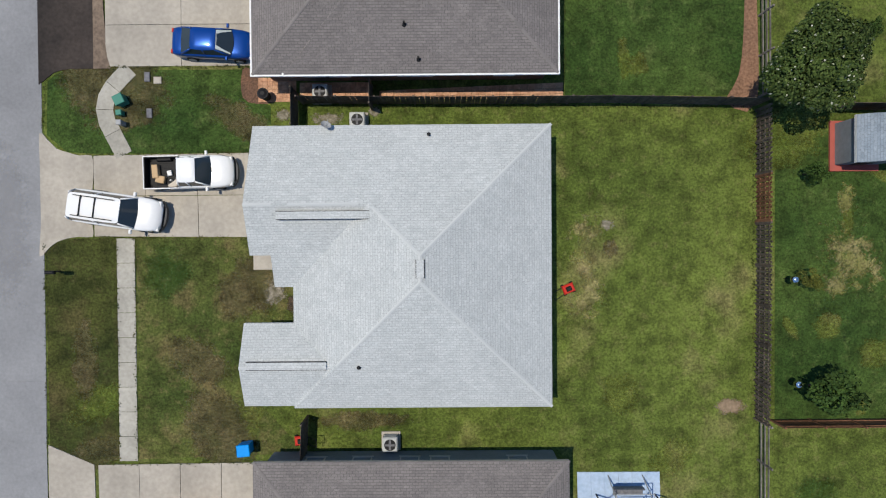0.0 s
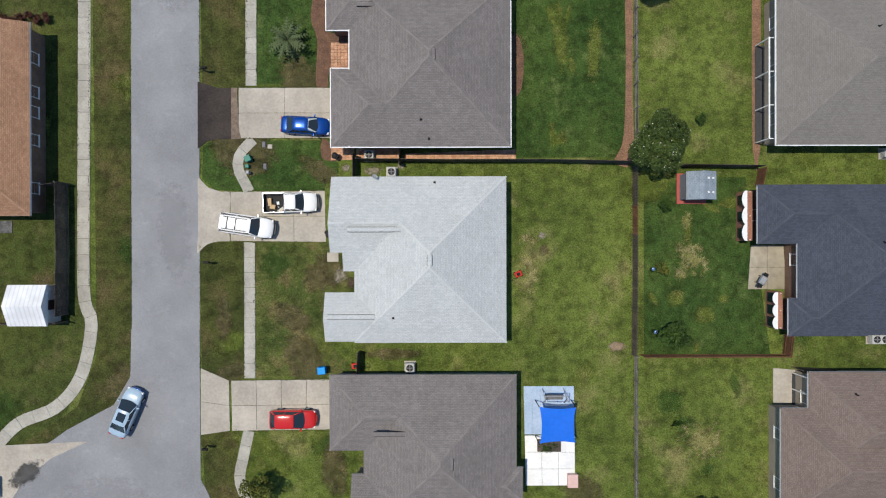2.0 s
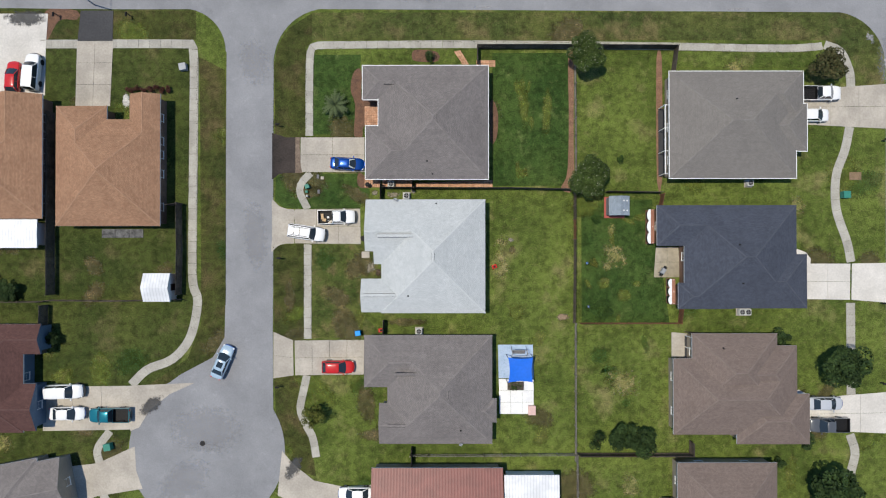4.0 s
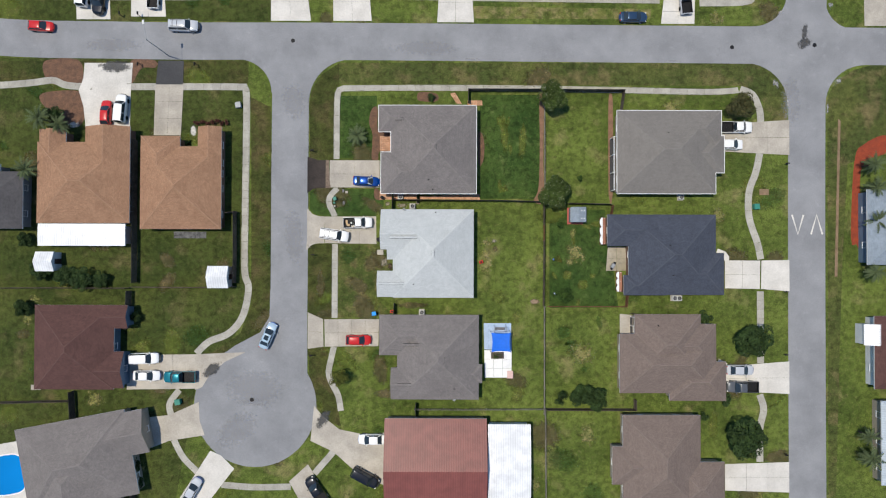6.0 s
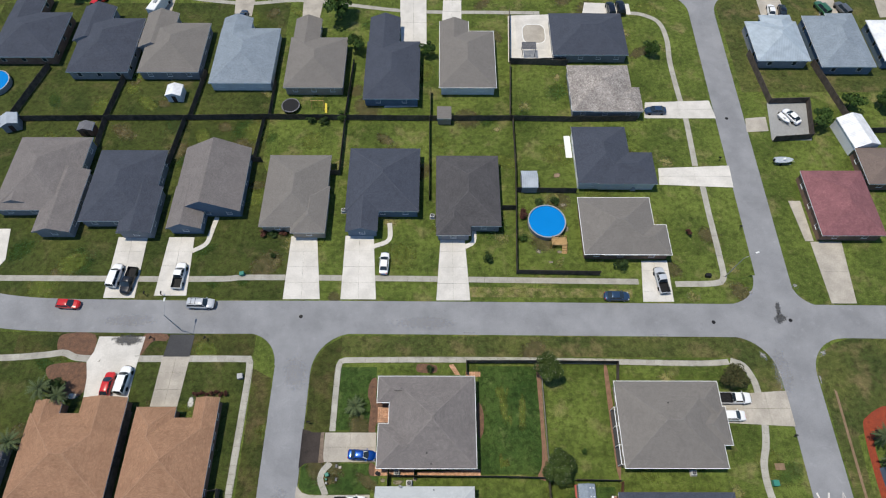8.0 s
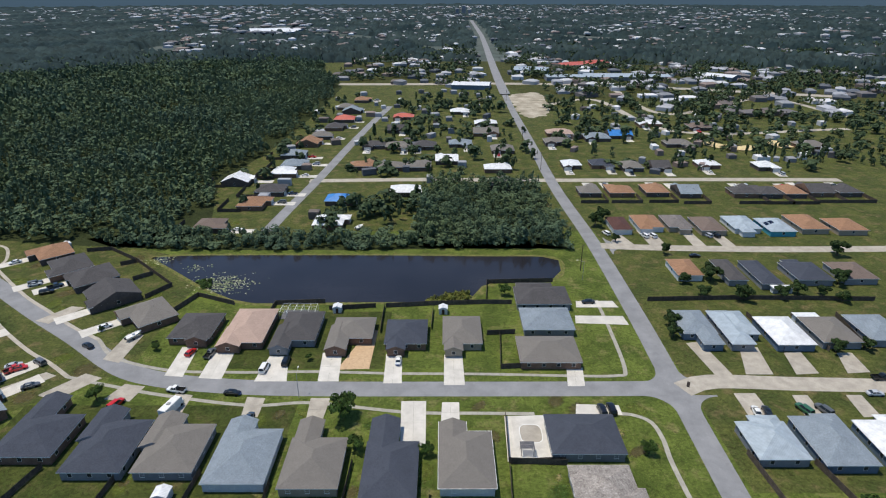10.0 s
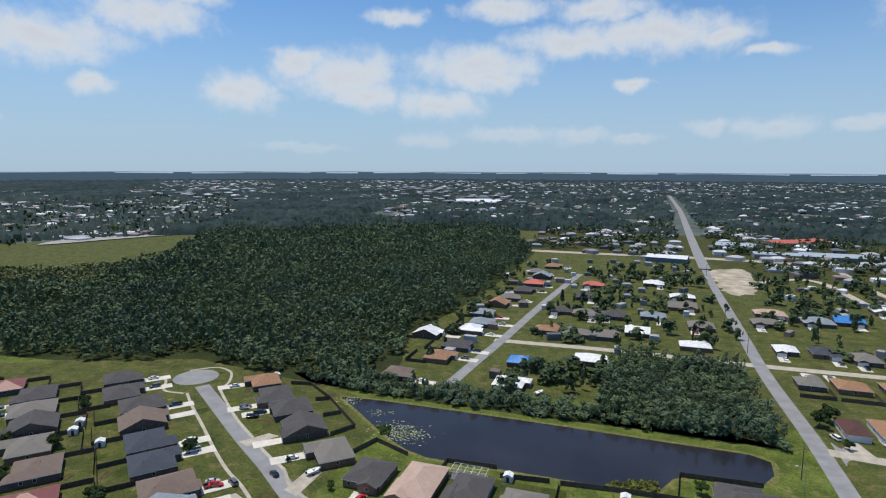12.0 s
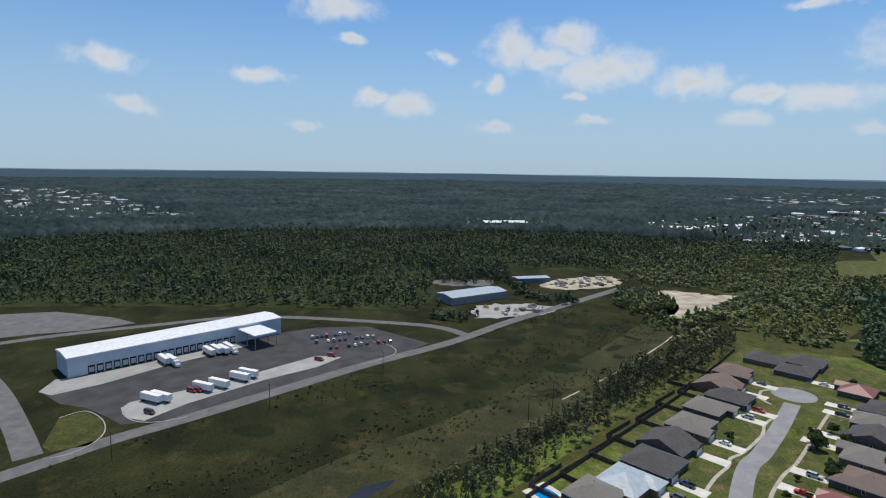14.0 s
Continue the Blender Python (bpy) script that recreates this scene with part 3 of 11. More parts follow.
class Shape:
    """Gathers solids into one mesh."""
    def __init__(self):
        self.v, self.f, self.i = [], [], []

    def add(self, verts, faces, slot=0):
        n = len(self.v)
        self.v += [tuple(v) for v in verts]
        self.f += [tuple(k + n for k in f) for f in faces]
        self.i += [slot] * len(faces)
        return self

    def box(self, x0, y0, z0, x1, y1, z1, slot=0, taper=0.0, m=None):
        v = [(x0, y0, z0), (x1, y0, z0), (x1, y1, z0), (x0, y1, z0),
             (x0 + taper, y0 + taper, z1), (x1 - taper, y0 + taper, z1), (x1 - taper, y1 - taper, z1), (x0 + taper, y1 - taper, z1)]
        if m is not None:
            v = [m @ Vector(p) for p in v]
        return self.add(v, [(3, 2, 1, 0), (4, 5, 6, 7), (0, 1, 5, 4), (1, 2, 6, 5), (2, 3, 7, 6), (3, 0, 4, 7)], slot)

    def block(self, x0, y0, z0, x1, y1, z1, b=0.03, slot=0):
        """A box with its upper edges rounded off."""
        v = [(x0, y0, z0), (x1, y0, z0), (x1, y1, z0), (x0, y1, z0), (x0, y0, z1 - b), (x1, y0, z1 - b), (x1, y1, z1 - b), (x0, y1, z1 - b),
             (x0 + b, y0 + b, z1), (x1 - b, y0 + b, z1), (x1 - b, y1 - b, z1), (x0 + b, y1 - b, z1)]
        f = [(3, 2, 1, 0), (8, 9, 10, 11)]
        for k in range(4):
            j = (k + 1) % 4
            f += [(k, j, j + 4, k + 4), (k + 4, j + 4, j + 8, k + 8)]
        return self.add(v, f, slot)

    def tube(self, a, b, r0, r1=None, n=8, slot=0):
        a, b = Vector(a), Vector(b)
        r1 = r0 if r1 is None else r1
        d = (b - a).normalized()
        s = d.cross(Vector((0, 0, 1)) if abs(d.z) < 0.9 else Vector((1, 0, 0))).normalized()
        t = d.cross(s)
        v = [p + (s * math.cos(w) + t * math.sin(w)) * r for p, r in ((a, r0), (b, r1)) for w in (2 * math.pi * k / n for k in range(n))]
        f = [(k, (k + 1) % n, (k + 1) % n + n, k + n) for k in range(n)] + [tuple(range(n - 1, -1, -1)), tuple(range(n, 2 * n))]
        return self.add(v, f, slot)

    def prism(self, outline, z0, z1, slot=0):
        n = len(outline)
        v = [(x, y, z) for z in (z0, z1) for x, y in outline]
        f = [tuple(range(n - 1, -1, -1)), tuple(range(n, 2 * n))] + [(k, (k + 1) % n, (k + 1) % n + n, k + n) for k in range(n)]
        return self.add(v, f, slot)

    def mesh(self, name, mats, uv=False, smooth=False):
        return mesh_of(name, self.v, self.f, mats, self.i, uv, smooth)


def turned(x, y, angle):
    c, s = math.cos(angle), math.sin(angle)
    return x * c - y * s, x * s + y * c


def circle(x, y, r, n=32, a0=0.0, a1=360.0):
    full = abs(a1 - a0) >= 360
    return [(x + r * math.cos(radians(a0 + (a1 - a0) * k / (n if full else n - 1))), y + r * math.sin(radians(a0 + (a1 - a0) * k / (n if full else n - 1)))) for k in range(n)]


def wise(outline):
    """The outline, counter-clockwise."""
    a = sum(p[0] * q[1] - q[0] * p[1] for p, q in zip(outline, outline[1:] + outline[:1]))
    return outline if a > 0 else outline[::-1]


def sheet(name, outline, z, mat, thick=0.05, kind="structure", label="", category=""):
    ob = new(name, Shape().prism(wise(list(outline)), z - thick, z).mesh(name, mat))
    return tagged(ob, label, category, "", kind)


def curve_line(points, step=2.0):
    """The polyline rounded through its points."""
    out = []
    p = [Vector((*q, 0)) for q in points]
    p = [p[0] * 2 - p[1]] + p + [p[-1] * 2 - p[-2]]
    for a, b, c, d in zip(p, p[1:], p[2:], p[3:]):
        n = max(1, int((c - b).length / step))
        for k in range(n):
            t = k / n
            out.append(0.5 * ((2 * b) + (c - a) * t + (2 * a - 5 * b + 4 * c - d) * t * t + (3 * b - a - 3 * c + d) * t ** 3))
    return out + [p[-2]]


def rounded(outline, step=3.0):
    """The closed outline with its corners smoothed away."""
    n = len(outline)
    p = [Vector((*q, 0)) for q in outline]
    out = []
    for k in range(n):
        a, b, c, d = p[k - 1], p[k], p[(k + 1) % n], p[(k + 2) % n]
        m = max(2, min(12, int((c - b).length / step)))
        for j in range(m):
            t = j / m
            q = 0.5 * ((2 * b) + (c - a) * t + (2 * a - 5 * b + 4 * c - d) * t * t + (3 * b - a - 3 * c + d) * t ** 3)
            out.append((q.x, q.y))
    return out


def ragged(outline, amount=3.0, seed=0):
    """The rounded outline with a worn, uneven rim."""
    rng = random.Random(seed)
    return [(x + rng.uniform(-amount, amount), y + rng.uniform(-amount, amount)) for x, y in rounded(outline, 4.0)]


def ribbon(line, width):
    """Left and right edges of a strip along the line."""
    left, right = [], []
    for k, p in enumerate(line):
        d = (line[min(k + 1, len(line) - 1)] - line[max(k - 1, 0)]).normalized()
        s = Vector((-d.y, d.x, 0)) * width / 2
        left.append(p + s)
        right.append(p - s)
    return left, right


def road(name, points, width, z, mat, label="", step=3.0, smooth=True, kind="structure"):
    line = curve_line(points, step) if smooth else [Vector((*q, 0)) for q in points]
    l, r = ribbon(line, width)
    s = Shape()
    for a, b, c, d in zip(r, r[1:], l[1:], l):
        s.add([(p.x, p.y, z) for p in (a, b, c, d)], [(0, 1, 2, 3)])
        s.add([(a.x, a.y, z), (a.x, a.y, z - 0.08), (b.x, b.y, z - 0.08), (b.x, b.y, z)], [(0, 1, 2, 3)])
        s.add([(d.x, d.y, z), (c.x, c.y, z), (c.x, c.y, z - 0.08), (d.x, d.y, z - 0.08)], [(0, 1, 2, 3)])
    return tagged(new(name, s.mesh(name, mat)), label, "", "", kind)


def slab_path(name, points, width, z, mat, length=1.5, single=True, label="", smooth=True, gap=0.025):
    """A walk of concrete slabs with open joints; single: each slab an object."""
    line = curve_line(points, 0.25) if smooth else curve_line(points, 0.25)
    run = [0.0]
    for a, b in zip(line, line[1:]):
        run.append(run[-1] + (b - a).length)
    n = max(1, round(run[-1] / length))

    def at(d):
        k = min(max(np.searchsorted(run, d) - 1, 0), len(line) - 2)
        seg = max(run[k + 1] - run[k], 1e-6)
        t = (d - run[k]) / seg
        p = line[k].lerp(line[k + 1], t)
        q = (line[min(k + 2, len(line) - 1)] - line[max(k - 1, 0)]).normalized()
        return p, Vector((-q.y, q.x, 0))
    root = empty(name, Matrix.Identity(4), label, "", "", "structure")
    joined = Shape()
    for k in range(n):
        a, b = run[-1] * k / n + gap / 2, run[-1] * (k + 1) / n - gap / 2
        (p, s), (q, t) = at(a), at(b)
        mid, sm = at((a + b) / 2)
        w = width / 2
        o = [p - s * w, mid - sm * w, q - t * w, q + t * w, mid + sm * w, p + s * w]
        if single:
            c = mid
            me = Shape().prism([(v.x - c.x, v.y - c.y) for v in o], -0.1, 0.0).mesh("slab", mat)
            part("slab", me, root, "", pose(c.x, c.y, z + 0.006 * math.sin(k * 2.4), 0.15 * math.sin(k * 1.7), 0.15 * math.cos(k * 2.9), 0))
        else:
            joined.prism([(v.x, v.y) for v in o], z - 0.1, z)
    if not single:
        tagged(part("slabs", joined.mesh("slabs", mat), root), kind="stuff")
    return root


def slab_field(name, quad, nx, ny, z, mat, label="", gap=0.03, single=True):
    """A quadrilateral of concrete poured in nx by ny bays."""
    SHARED["fields"] = SHARED.get("fields", 0) + 1
    z += 0.0011 * (SHARED["fields"] % 9)
    root = empty(name, Matrix.Identity(4), label, "", "", "structure")
    a, b, c, d = (Vector((*p, 0)) for p in quad)
    joined = Shape()

    def at(u, v):
        return a.lerp(b, u).lerp(d.lerp(c, u), v)
    du, dv = gap / max((b - a).length, 0.1) / 2, gap / max((d - a).length, 0.1) / 2
    for i in range(nx):
        for j in range(ny):
            o = [at(i / nx + du, j / ny + dv), at((i + 1) / nx - du, j / ny + dv), at((i + 1) / nx - du, (j + 1) / ny - dv), at(i / nx + du, (j + 1) / ny - dv)]
            if single:
                m = sum(o, Vector()) / 4
                me = Shape().prism(wise([(p.x - m.x, p.y - m.y) for p in o]), -0.12, 0).mesh("slab", mat)
                part("slab", me, root, "", pose(m.x, m.y, z + 0.004 * ((i * 7 + j * 3) % 4)))
            else:
                joined.prism(wise([(p.x, p.y) for p in o]), z - 0.12, z)
    if not single:
        tagged(part("slabs", joined.mesh("slabs", mat), root), kind="stuff")
    return root


# -- houses --
PITCH = 0.4


def roof_solid(s, kind, x0, y0, x1, y1, z, span=None, thick=0.2, pitch=PITCH):
    """Adds one hip (H) or gable (X, Y: the way its ridge runs) to the shape; slot 0 covering, 1 trim, 2 gable wall.
    span: the full width that the slopes belong to, where the roof is cut short."""
    e = [(x0, y0), (x1, y0), (x1, y1), (x0, y1)]
    if kind == "H":
        w, d = x1 - x0, y1 - y0
        h = min(w, d) / 2
        a, b = ((x0 + h, (y0 + y1) / 2), (x1 - h, (y0 + y1) / 2)) if w >= d else (((x0 + x1) / 2, y0 + h), ((x0 + x1) / 2, y1 - h))
        top = z + h * pitch
        v = [(*p, z - thick) for p in e] + [(*p, z) for p in e] + [(*a, top), (*b, top + 0.001)]
        slopes = [(4, 5, 9, 8), (5, 6, 9), (6, 7, 8, 9), (7, 4, 8)] if w >= d else [(4, 5, 8), (5, 6, 9, 8), (6, 7, 9), (7, 4, 8, 9)]
        s.add(v, slopes, 0)
        s.add(v, [(0, 1, 5, 4), (1, 2, 6, 5), (2, 3, 7, 6), (3, 0, 4, 7), (3, 2, 1, 0)], 1)
        return top
    if kind == "X":
        lo, hi = span or (y0, y1)
        c, h = (lo + hi) / 2, (hi - lo) / 2
        za, zb, top = z + max(0, y0 - lo) * pitch, z + max(0, hi - y1) * pitch, z + h * pitch
        v = [(x0, y0, za - thick), (x1, y0, za - thick), (x1, y1, zb - thick), (x0, y1, zb - thick), (x0, y0, za), (x1, y0, za), (x1, y1, zb), (x0, y1, zb), (x0, c, top), (x1, c, top)]
        s.add(v, [(4, 5, 9, 8), (6, 7, 8, 9)], 0)
        s.add(v, [(0, 1, 5, 4), (2, 3, 7, 6), (3, 2, 1, 0)], 1)
        s.add(v, [(0, 4, 8, 7, 3), (1, 2, 6, 9, 5)], 2)
        return top
    lo, hi = span or (x0, x1)
    c, h = (lo + hi) / 2, (hi - lo) / 2
    za, zb, top = z + max(0, x0 - lo) * pitch, z + max(0, hi - x1) * pitch, z + h * pitch
    v = [(x0, y0, za - thick), (x1, y0, zb - thick), (x1, y1, zb - thick), (x0, y1, za - thick), (x0, y0, za), (x1, y0, zb), (x1, y1, zb), (x0, y1, za), (c, y0, top), (c, y1, top)]
    s.add(v, [(5, 6, 9, 8), (7, 4, 8, 9)], 0)
    s.add(v, [(1, 2, 6, 5), (3, 0, 4, 7), (3, 2, 1, 0)], 1)
    s.add(v, [(0, 1, 5, 8, 4), (2, 3, 7, 9, 6)], 2)
    return top


def ridge_caps(kind, x0, y0, x1, y1, z, span, pitch, buried):
    """Folded cap shingles along the hips and the ridge, each lapping the next."""
    s = Shape()
    cx, cy = (x0 + x1) / 2, (y0 + y1) / 2
    if kind == "H":
        h = min(x1 - x0, y1 - y0) / 2
        top = z + h * pitch
        a, b = ((x0 + h, cy), (x1 - h, cy)) if x1 - x0 >= y1 - y0 else ((cx, y0 + h), (cx, y1 - h))
        ends = ((x0, y0, a), (x0, y1, a if x1 - x0 >= y1 - y0 else b), (x1, y0, b if x1 - x0 >= y1 - y0 else a), (x1, y1, b))
        lines = [((ex, ey, z), (*p, top)) for ex, ey, p in ends]
        if math.dist(a, b) > 0.3:
            lines.append(((*a, top), (*b, top)))
    elif kind == "X":
        lo, hi = span or (y0, y1)
        lines = [((x0, (lo + hi) / 2, z + (hi - lo) / 2 * pitch), (x1, (lo + hi) / 2, z + (hi - lo) / 2 * pitch))]
    else:
        lo, hi = span or (x0, x1)
        lines = [(((lo + hi) / 2, y0, z + (hi - lo) / 2 * pitch), ((lo + hi) / 2, y1, z + (hi - lo) / 2 * pitch))]
    for p, q in lines:
        p, q = Vector(p), Vector(q)
        d = q - p
        side = Vector((-d.y, d.x, 0)).normalized() * 0.08
        drop = Vector((0, 0, 0.08 * pitch * (0.71 if d.z > 0.01 else 1.0)))
        n = max(1, round(d.length / 0.6))
        for k in range(n):
            u, v = p + d * (k / n), p + d * ((k + 1.08) / n)
            if buried((u + v) / 2):
                continue
            lift, less = Vector((0, 0, 0.028)), Vector((0, 0, 0.012))
            e = [u - side - drop + lift, u + lift, u + side - drop + lift, v + side - drop + less, v + less, v - side - drop + less]
            s.add(e + [w - Vector((0, 0, 0.05)) for w in (e[0], e[2], e[3], e[5])], [(0, 1, 4, 5), (1, 2, 3, 4), (6, 7, 2, 1, 0), (0, 5, 9, 6), (2, 7, 8, 3)])
    return s


def window_mesh(w, h, trim):
    s = Shape()
    t = 0.07
    s.box(-w / 2, -0.02, 0, w / 2, 0.05, t).box(-w / 2, -0.02, h - t, w / 2, 0.05, h)
    s.box(-w / 2, -0.02, t, -w / 2 + t, 0.05, h - t).box(w / 2 - t, -0.02, t, w / 2, 0.05, h - t).box(-w / 2 + t, 0.0, h / 2 - 0.03, w / 2 - t, 0.05, h / 2 + 0.03)
    s.box(-w / 2 - 0.06, -0.06, -0.06, w / 2 + 0.06, 0.05, -0.002)
    return s.mesh("window", trim)


def pane_mesh(w, h):
    return Shape().box(-w / 2 + 0.06, 0.012, 0.06, w / 2 - 0.06, 0.03, h - 0.06).mesh("pane", PANE)


def garage_mesh(w, mat):
    s = Shape()
    for k in range(4):
        s.block(-w / 2, -0.04, 0.02 + k * 0.54, w / 2, 0.06, 0.54 + k * 0.54, 0.015)
    return s.mesh("garage_door", mat)


def door_mesh():
    s = Shape().box(-0.46, -0.02, 0.02, 0.46, 0.05, 2.05)
    for x in (-0.36, 0.05):
        for z0, z1 in ((0.2, 0.95), (1.1, 1.9)):
            s.box(x, -0.04, z0, x + 0.31, 0.0, z1)
    return s.mesh("door", DOOR_DARK)


SHARED = {}


def shared(key, make):
    if key not in SHARED:
        SHARED[key] = make()
    return SHARED[key]


def house(label, rects, roof, wall, trim=TRIM, x=0.0, y=0.0, rot=0.0, z=2.7, front="", vents=(), pipes=(), windows=True, over=0.4, pitch=PITCH, category="house", name="house", gutters=False):
    """A one-storey house. rects: roof pieces (kind, x0, y0, x1, y1[, span]) about (x, y), turned by rot.
    front: garage doors and doors as (kind, x, y, turn). vents: ridge vents (x0, y0, x1, y1). pipes: (x, y)."""
    if not (x or y):  # given in the world: stand the house on its own middle
        x, y = (rects[0][1] + rects[0][3]) / 2, (rects[0][2] + rects[0][4]) / 2
        rects = [(k, a - x, b - y, c - x, d - y, *[((p - y, q - y) if k == "X" else (p - x, q - x)) for p, q in s]) for k, a, b, c, d, *s in rects]
        vents = [(a - x, b - y, c - x, d - y) for a, b, c, d in vents]
        pipes = [(a - x, b - y) for a, b in pipes]
        front = [(k, a - x, b - y, t) for k, a, b, t in front or ()]
    root = empty(name, pose(x, y, 0, 0, 0, rot), label, category)
    boxes = []
    near = name == "house" and math.hypot(x, y) < 190
    for n, (kind, x0, y0, x1, y1, *span) in enumerate(rects):
        g = 0.006 * n
        zz = z - 0.013 * n
        tops, walls = Shape(), Shape()
        roof_solid(tops, kind, x0 + g, y0 + g, x1 - g, y1 - g, zz, span[0] if span else None, pitch=pitch)
        b = (x0 + over + g, y0 + over + g, x1 - over - g, y1 - over - g)
        boxes.append(b)
        walls.box(b[0], b[1], -0.05, b[2], b[3], zz - 0.19)
        top = part("roof", tops.mesh("roof", [roof, trim, wall], uv=True), root)
        if gutters:
            q, gz = 0.09, zz - 0.13
            gs = Shape()
            if kind != "Y":
                gs.box(x0 + g, y0 + g - q, gz, x1 - g, y0 + g - 0.004, zz + 0.004).box(x0 + g, y1 - g + 0.004, gz, x1 - g, y1 - g + q, zz + 0.004)
            if kind != "X":
                gs.box(x0 + g - q, y0 + g - q, gz, x0 + g - 0.004, y1 - g + q, zz + 0.006).box(x1 - g + 0.004, y0 + g - q, gz, x1 - g + q, y1 - g + q, zz + 0.006)
            part("gutter", gs.mesh("gutter", trim), top)
        if near and math.hypot(x, y) < 75 and roof.name in CAPS:
            def buried(q):
                """Whether another slope of the house covers this place."""
                return any(roof_height(r, q.x, q.y, z - 0.013 * i, pitch) > q.z - 0.09 for i, r in enumerate(rects) if i != n)
            tagged(part("ridge_cap", ridge_caps(kind, x0 + g, y0 + g, x1 - g, y1 - g, zz, span[0] if span else None, pitch, buried).mesh("ridge_cap", CAPS[roof.name]), top), kind="stuff")
        part("wall", walls.mesh("wall", wall), root)

    def height(px, py):
        return max(roof_height(r, px, py, z, pitch) for r in rects)
    if windows:
        wide, tall = 1.1, 1.25
        frame_me = shared(("window", trim.name), lambda: window_mesh(wide, tall, trim))
        pane_me = shared("pane", lambda: pane_mesh(wide, tall))
        whole_me = shared(("glazed", trim.name), lambda: Shape().box(-wide / 2, -0.03, 0, wide / 2, 0.05, tall).box(-wide / 2 + 0.07, -0.04, 0.07, wide / 2 - 0.07, 0.0, tall - 0.07, 1).mesh("window", [trim, PANE]))
        for k, (a0, b0, a1, b1) in enumerate(boxes):
            for side in range(4):
                length = (a1 - a0) if side % 2 == 0 else (b1 - b0)
                count = int(length // (4.2 if near else 11.0))
                for j in range(count):
                    d = length * (j + 0.5) / count
                    px, py, turn = ((a0 + d, b0, 0), (a1, b0 + d, 90), (a1 - d, b1, 180), (a0, b1 - d, 270))[side]
                    ox, oy = ((0, -1), (1, 0), (0, 1), (-1, 0))[side]
                    if any(q[0] - 0.2 < px + ox * 0.5 < q[2] + 0.2 and q[1] - 0.2 < py + oy * 0.5 < q[3] + 0.2 for i, q in enumerate(boxes) if i != k):
                        continue
                    if any(math.hypot(px - f[1], py - f[2]) < (3.4 if f[0] == "garage" else 1.3) for f in front):
                        continue
                    if math.hypot(x, y) < 130:
                        w = part("window", frame_me, root, "", pose(px, py, 0.95, 0, 0, turn))
                        part("pane", pane_me, w)
                    else:
                        part("window", whole_me, root, "", pose(px, py, 0.95, 0, 0, turn))
    for kind, px, py, turn in front or ():
        if kind == "garage":
            part("garage_door", shared("garage", lambda: garage_mesh(4.6, GARAGE)), root, "", pose(px, py, 0, 0, 0, turn))
        else:
            part("door", shared("door", door_mesh), root, "", pose(px, py, 0, 0, 0, turn))
    for x0, y0, x1, y1 in vents:
        top = max(height((x0 + x1) / 2, (y0 + y1) / 2), height(x0, y0), height(x1, y1))
        s = Shape()
        lx, ly = x1 - x0, y1 - y0
        n = 0.19
        if lx > ly:
            for q in (-n, n):
                s.box(x0, (y0 + y1) / 2 + q - 0.032, top - 0.14, x1, (y0 + y1) / 2 + q + 0.032, top + 0.008)
            s2 = Shape().box(x0, (y0 + y1) / 2 - n, top - 0.1, x1, (y0 + y1) / 2 + n, top + 0.015)
        else:
            for q in (-n, n):
                s.box((x0 + x1) / 2 + q - 0.032, y0, top - 0.14, (x0 + x1) / 2 + q + 0.032, y1, top + 0.008)
            s2 = Shape().box((x0 + x1) / 2 - n, y0, top - 0.1, (x0 + x1) / 2 + n, y1, top + 0.015)
        v = part("ridge_vent", s2.mesh("ridge_vent", roof, uv=True), root)
        part("vent_slot", s.mesh("vent_slot", BLACK), v)
    pipe = shared("pipe", lambda: Shape().tube((0, 0, -0.3), (0, 0, 0.32), 0.055).tube((0, 0, -0.05), (0, 0, 0.04), 0.16, 0.06).mesh("vent_pipe", BLACK))
    for px, py in pipes:
        part("vent_pipe", pipe, root, "", pose(px, py, height(px, py)))
    return root


def roof_height(r, px, py, z, pitch):
    kind, x0, y0, x1, y1, *span = r
    if not (x0 <= px <= x1 and y0 <= py <= y1):
        return 0.0
    if kind == "H":
        return z + min(px - x0, x1 - px, py - y0, y1 - py) * pitch
    if kind == "X":
        lo, hi = span[0] if span else (y0, y1)
        return z + min(py - lo, hi - py) * pitch
    lo, hi = span[0] if span else (x0, x1)
    return z + min(px - lo, hi - px) * pitch


def simple_house(label, x, y, rot, w, d, roof, wall, plan=0, trim=TRIM, windows=True):
    """A tract house with its garage wing towards its own -y."""
    f = d / 2
    g = w * 0.46
    plans = (
        (("H", -w / 2, -f + 3, w / 2, f), ("Y", -w / 2, -f, -w / 2 + g, f - 5)),
        (("H", -w / 2, -f + 2.5, w / 2, f), ("H", w / 2 - g, -f, w / 2, f - 5)),
        (("H", -w / 2, -f, w / 2, f), ("Y", -w / 2 + 1, -f - 0.8, -w / 2 + 1 + g * 0.8, 0)),
        (("X", -w / 2, -f, w / 2, f), ("Y", w / 2 - g, -f - 1.5, w / 2, 0)),
    )
    rects = plans[plan % 4]
    wing = rects[1]
    gx = (wing[1] + wing[3]) / 2
    front = (("garage", gx, wing[2] + 0.4, 0), ("door", gx + (wing[3] - wing[1]) * (0.75 if plan % 2 == 0 else -0.75), rects[0][2] + 0.4, 0))
    return house(label, rects, roof, wall, trim, x, y, rot, front=front, pipes=((w * 0.1, f * 0.3), (-w * 0.2, f * 0.45)), windows=windows)


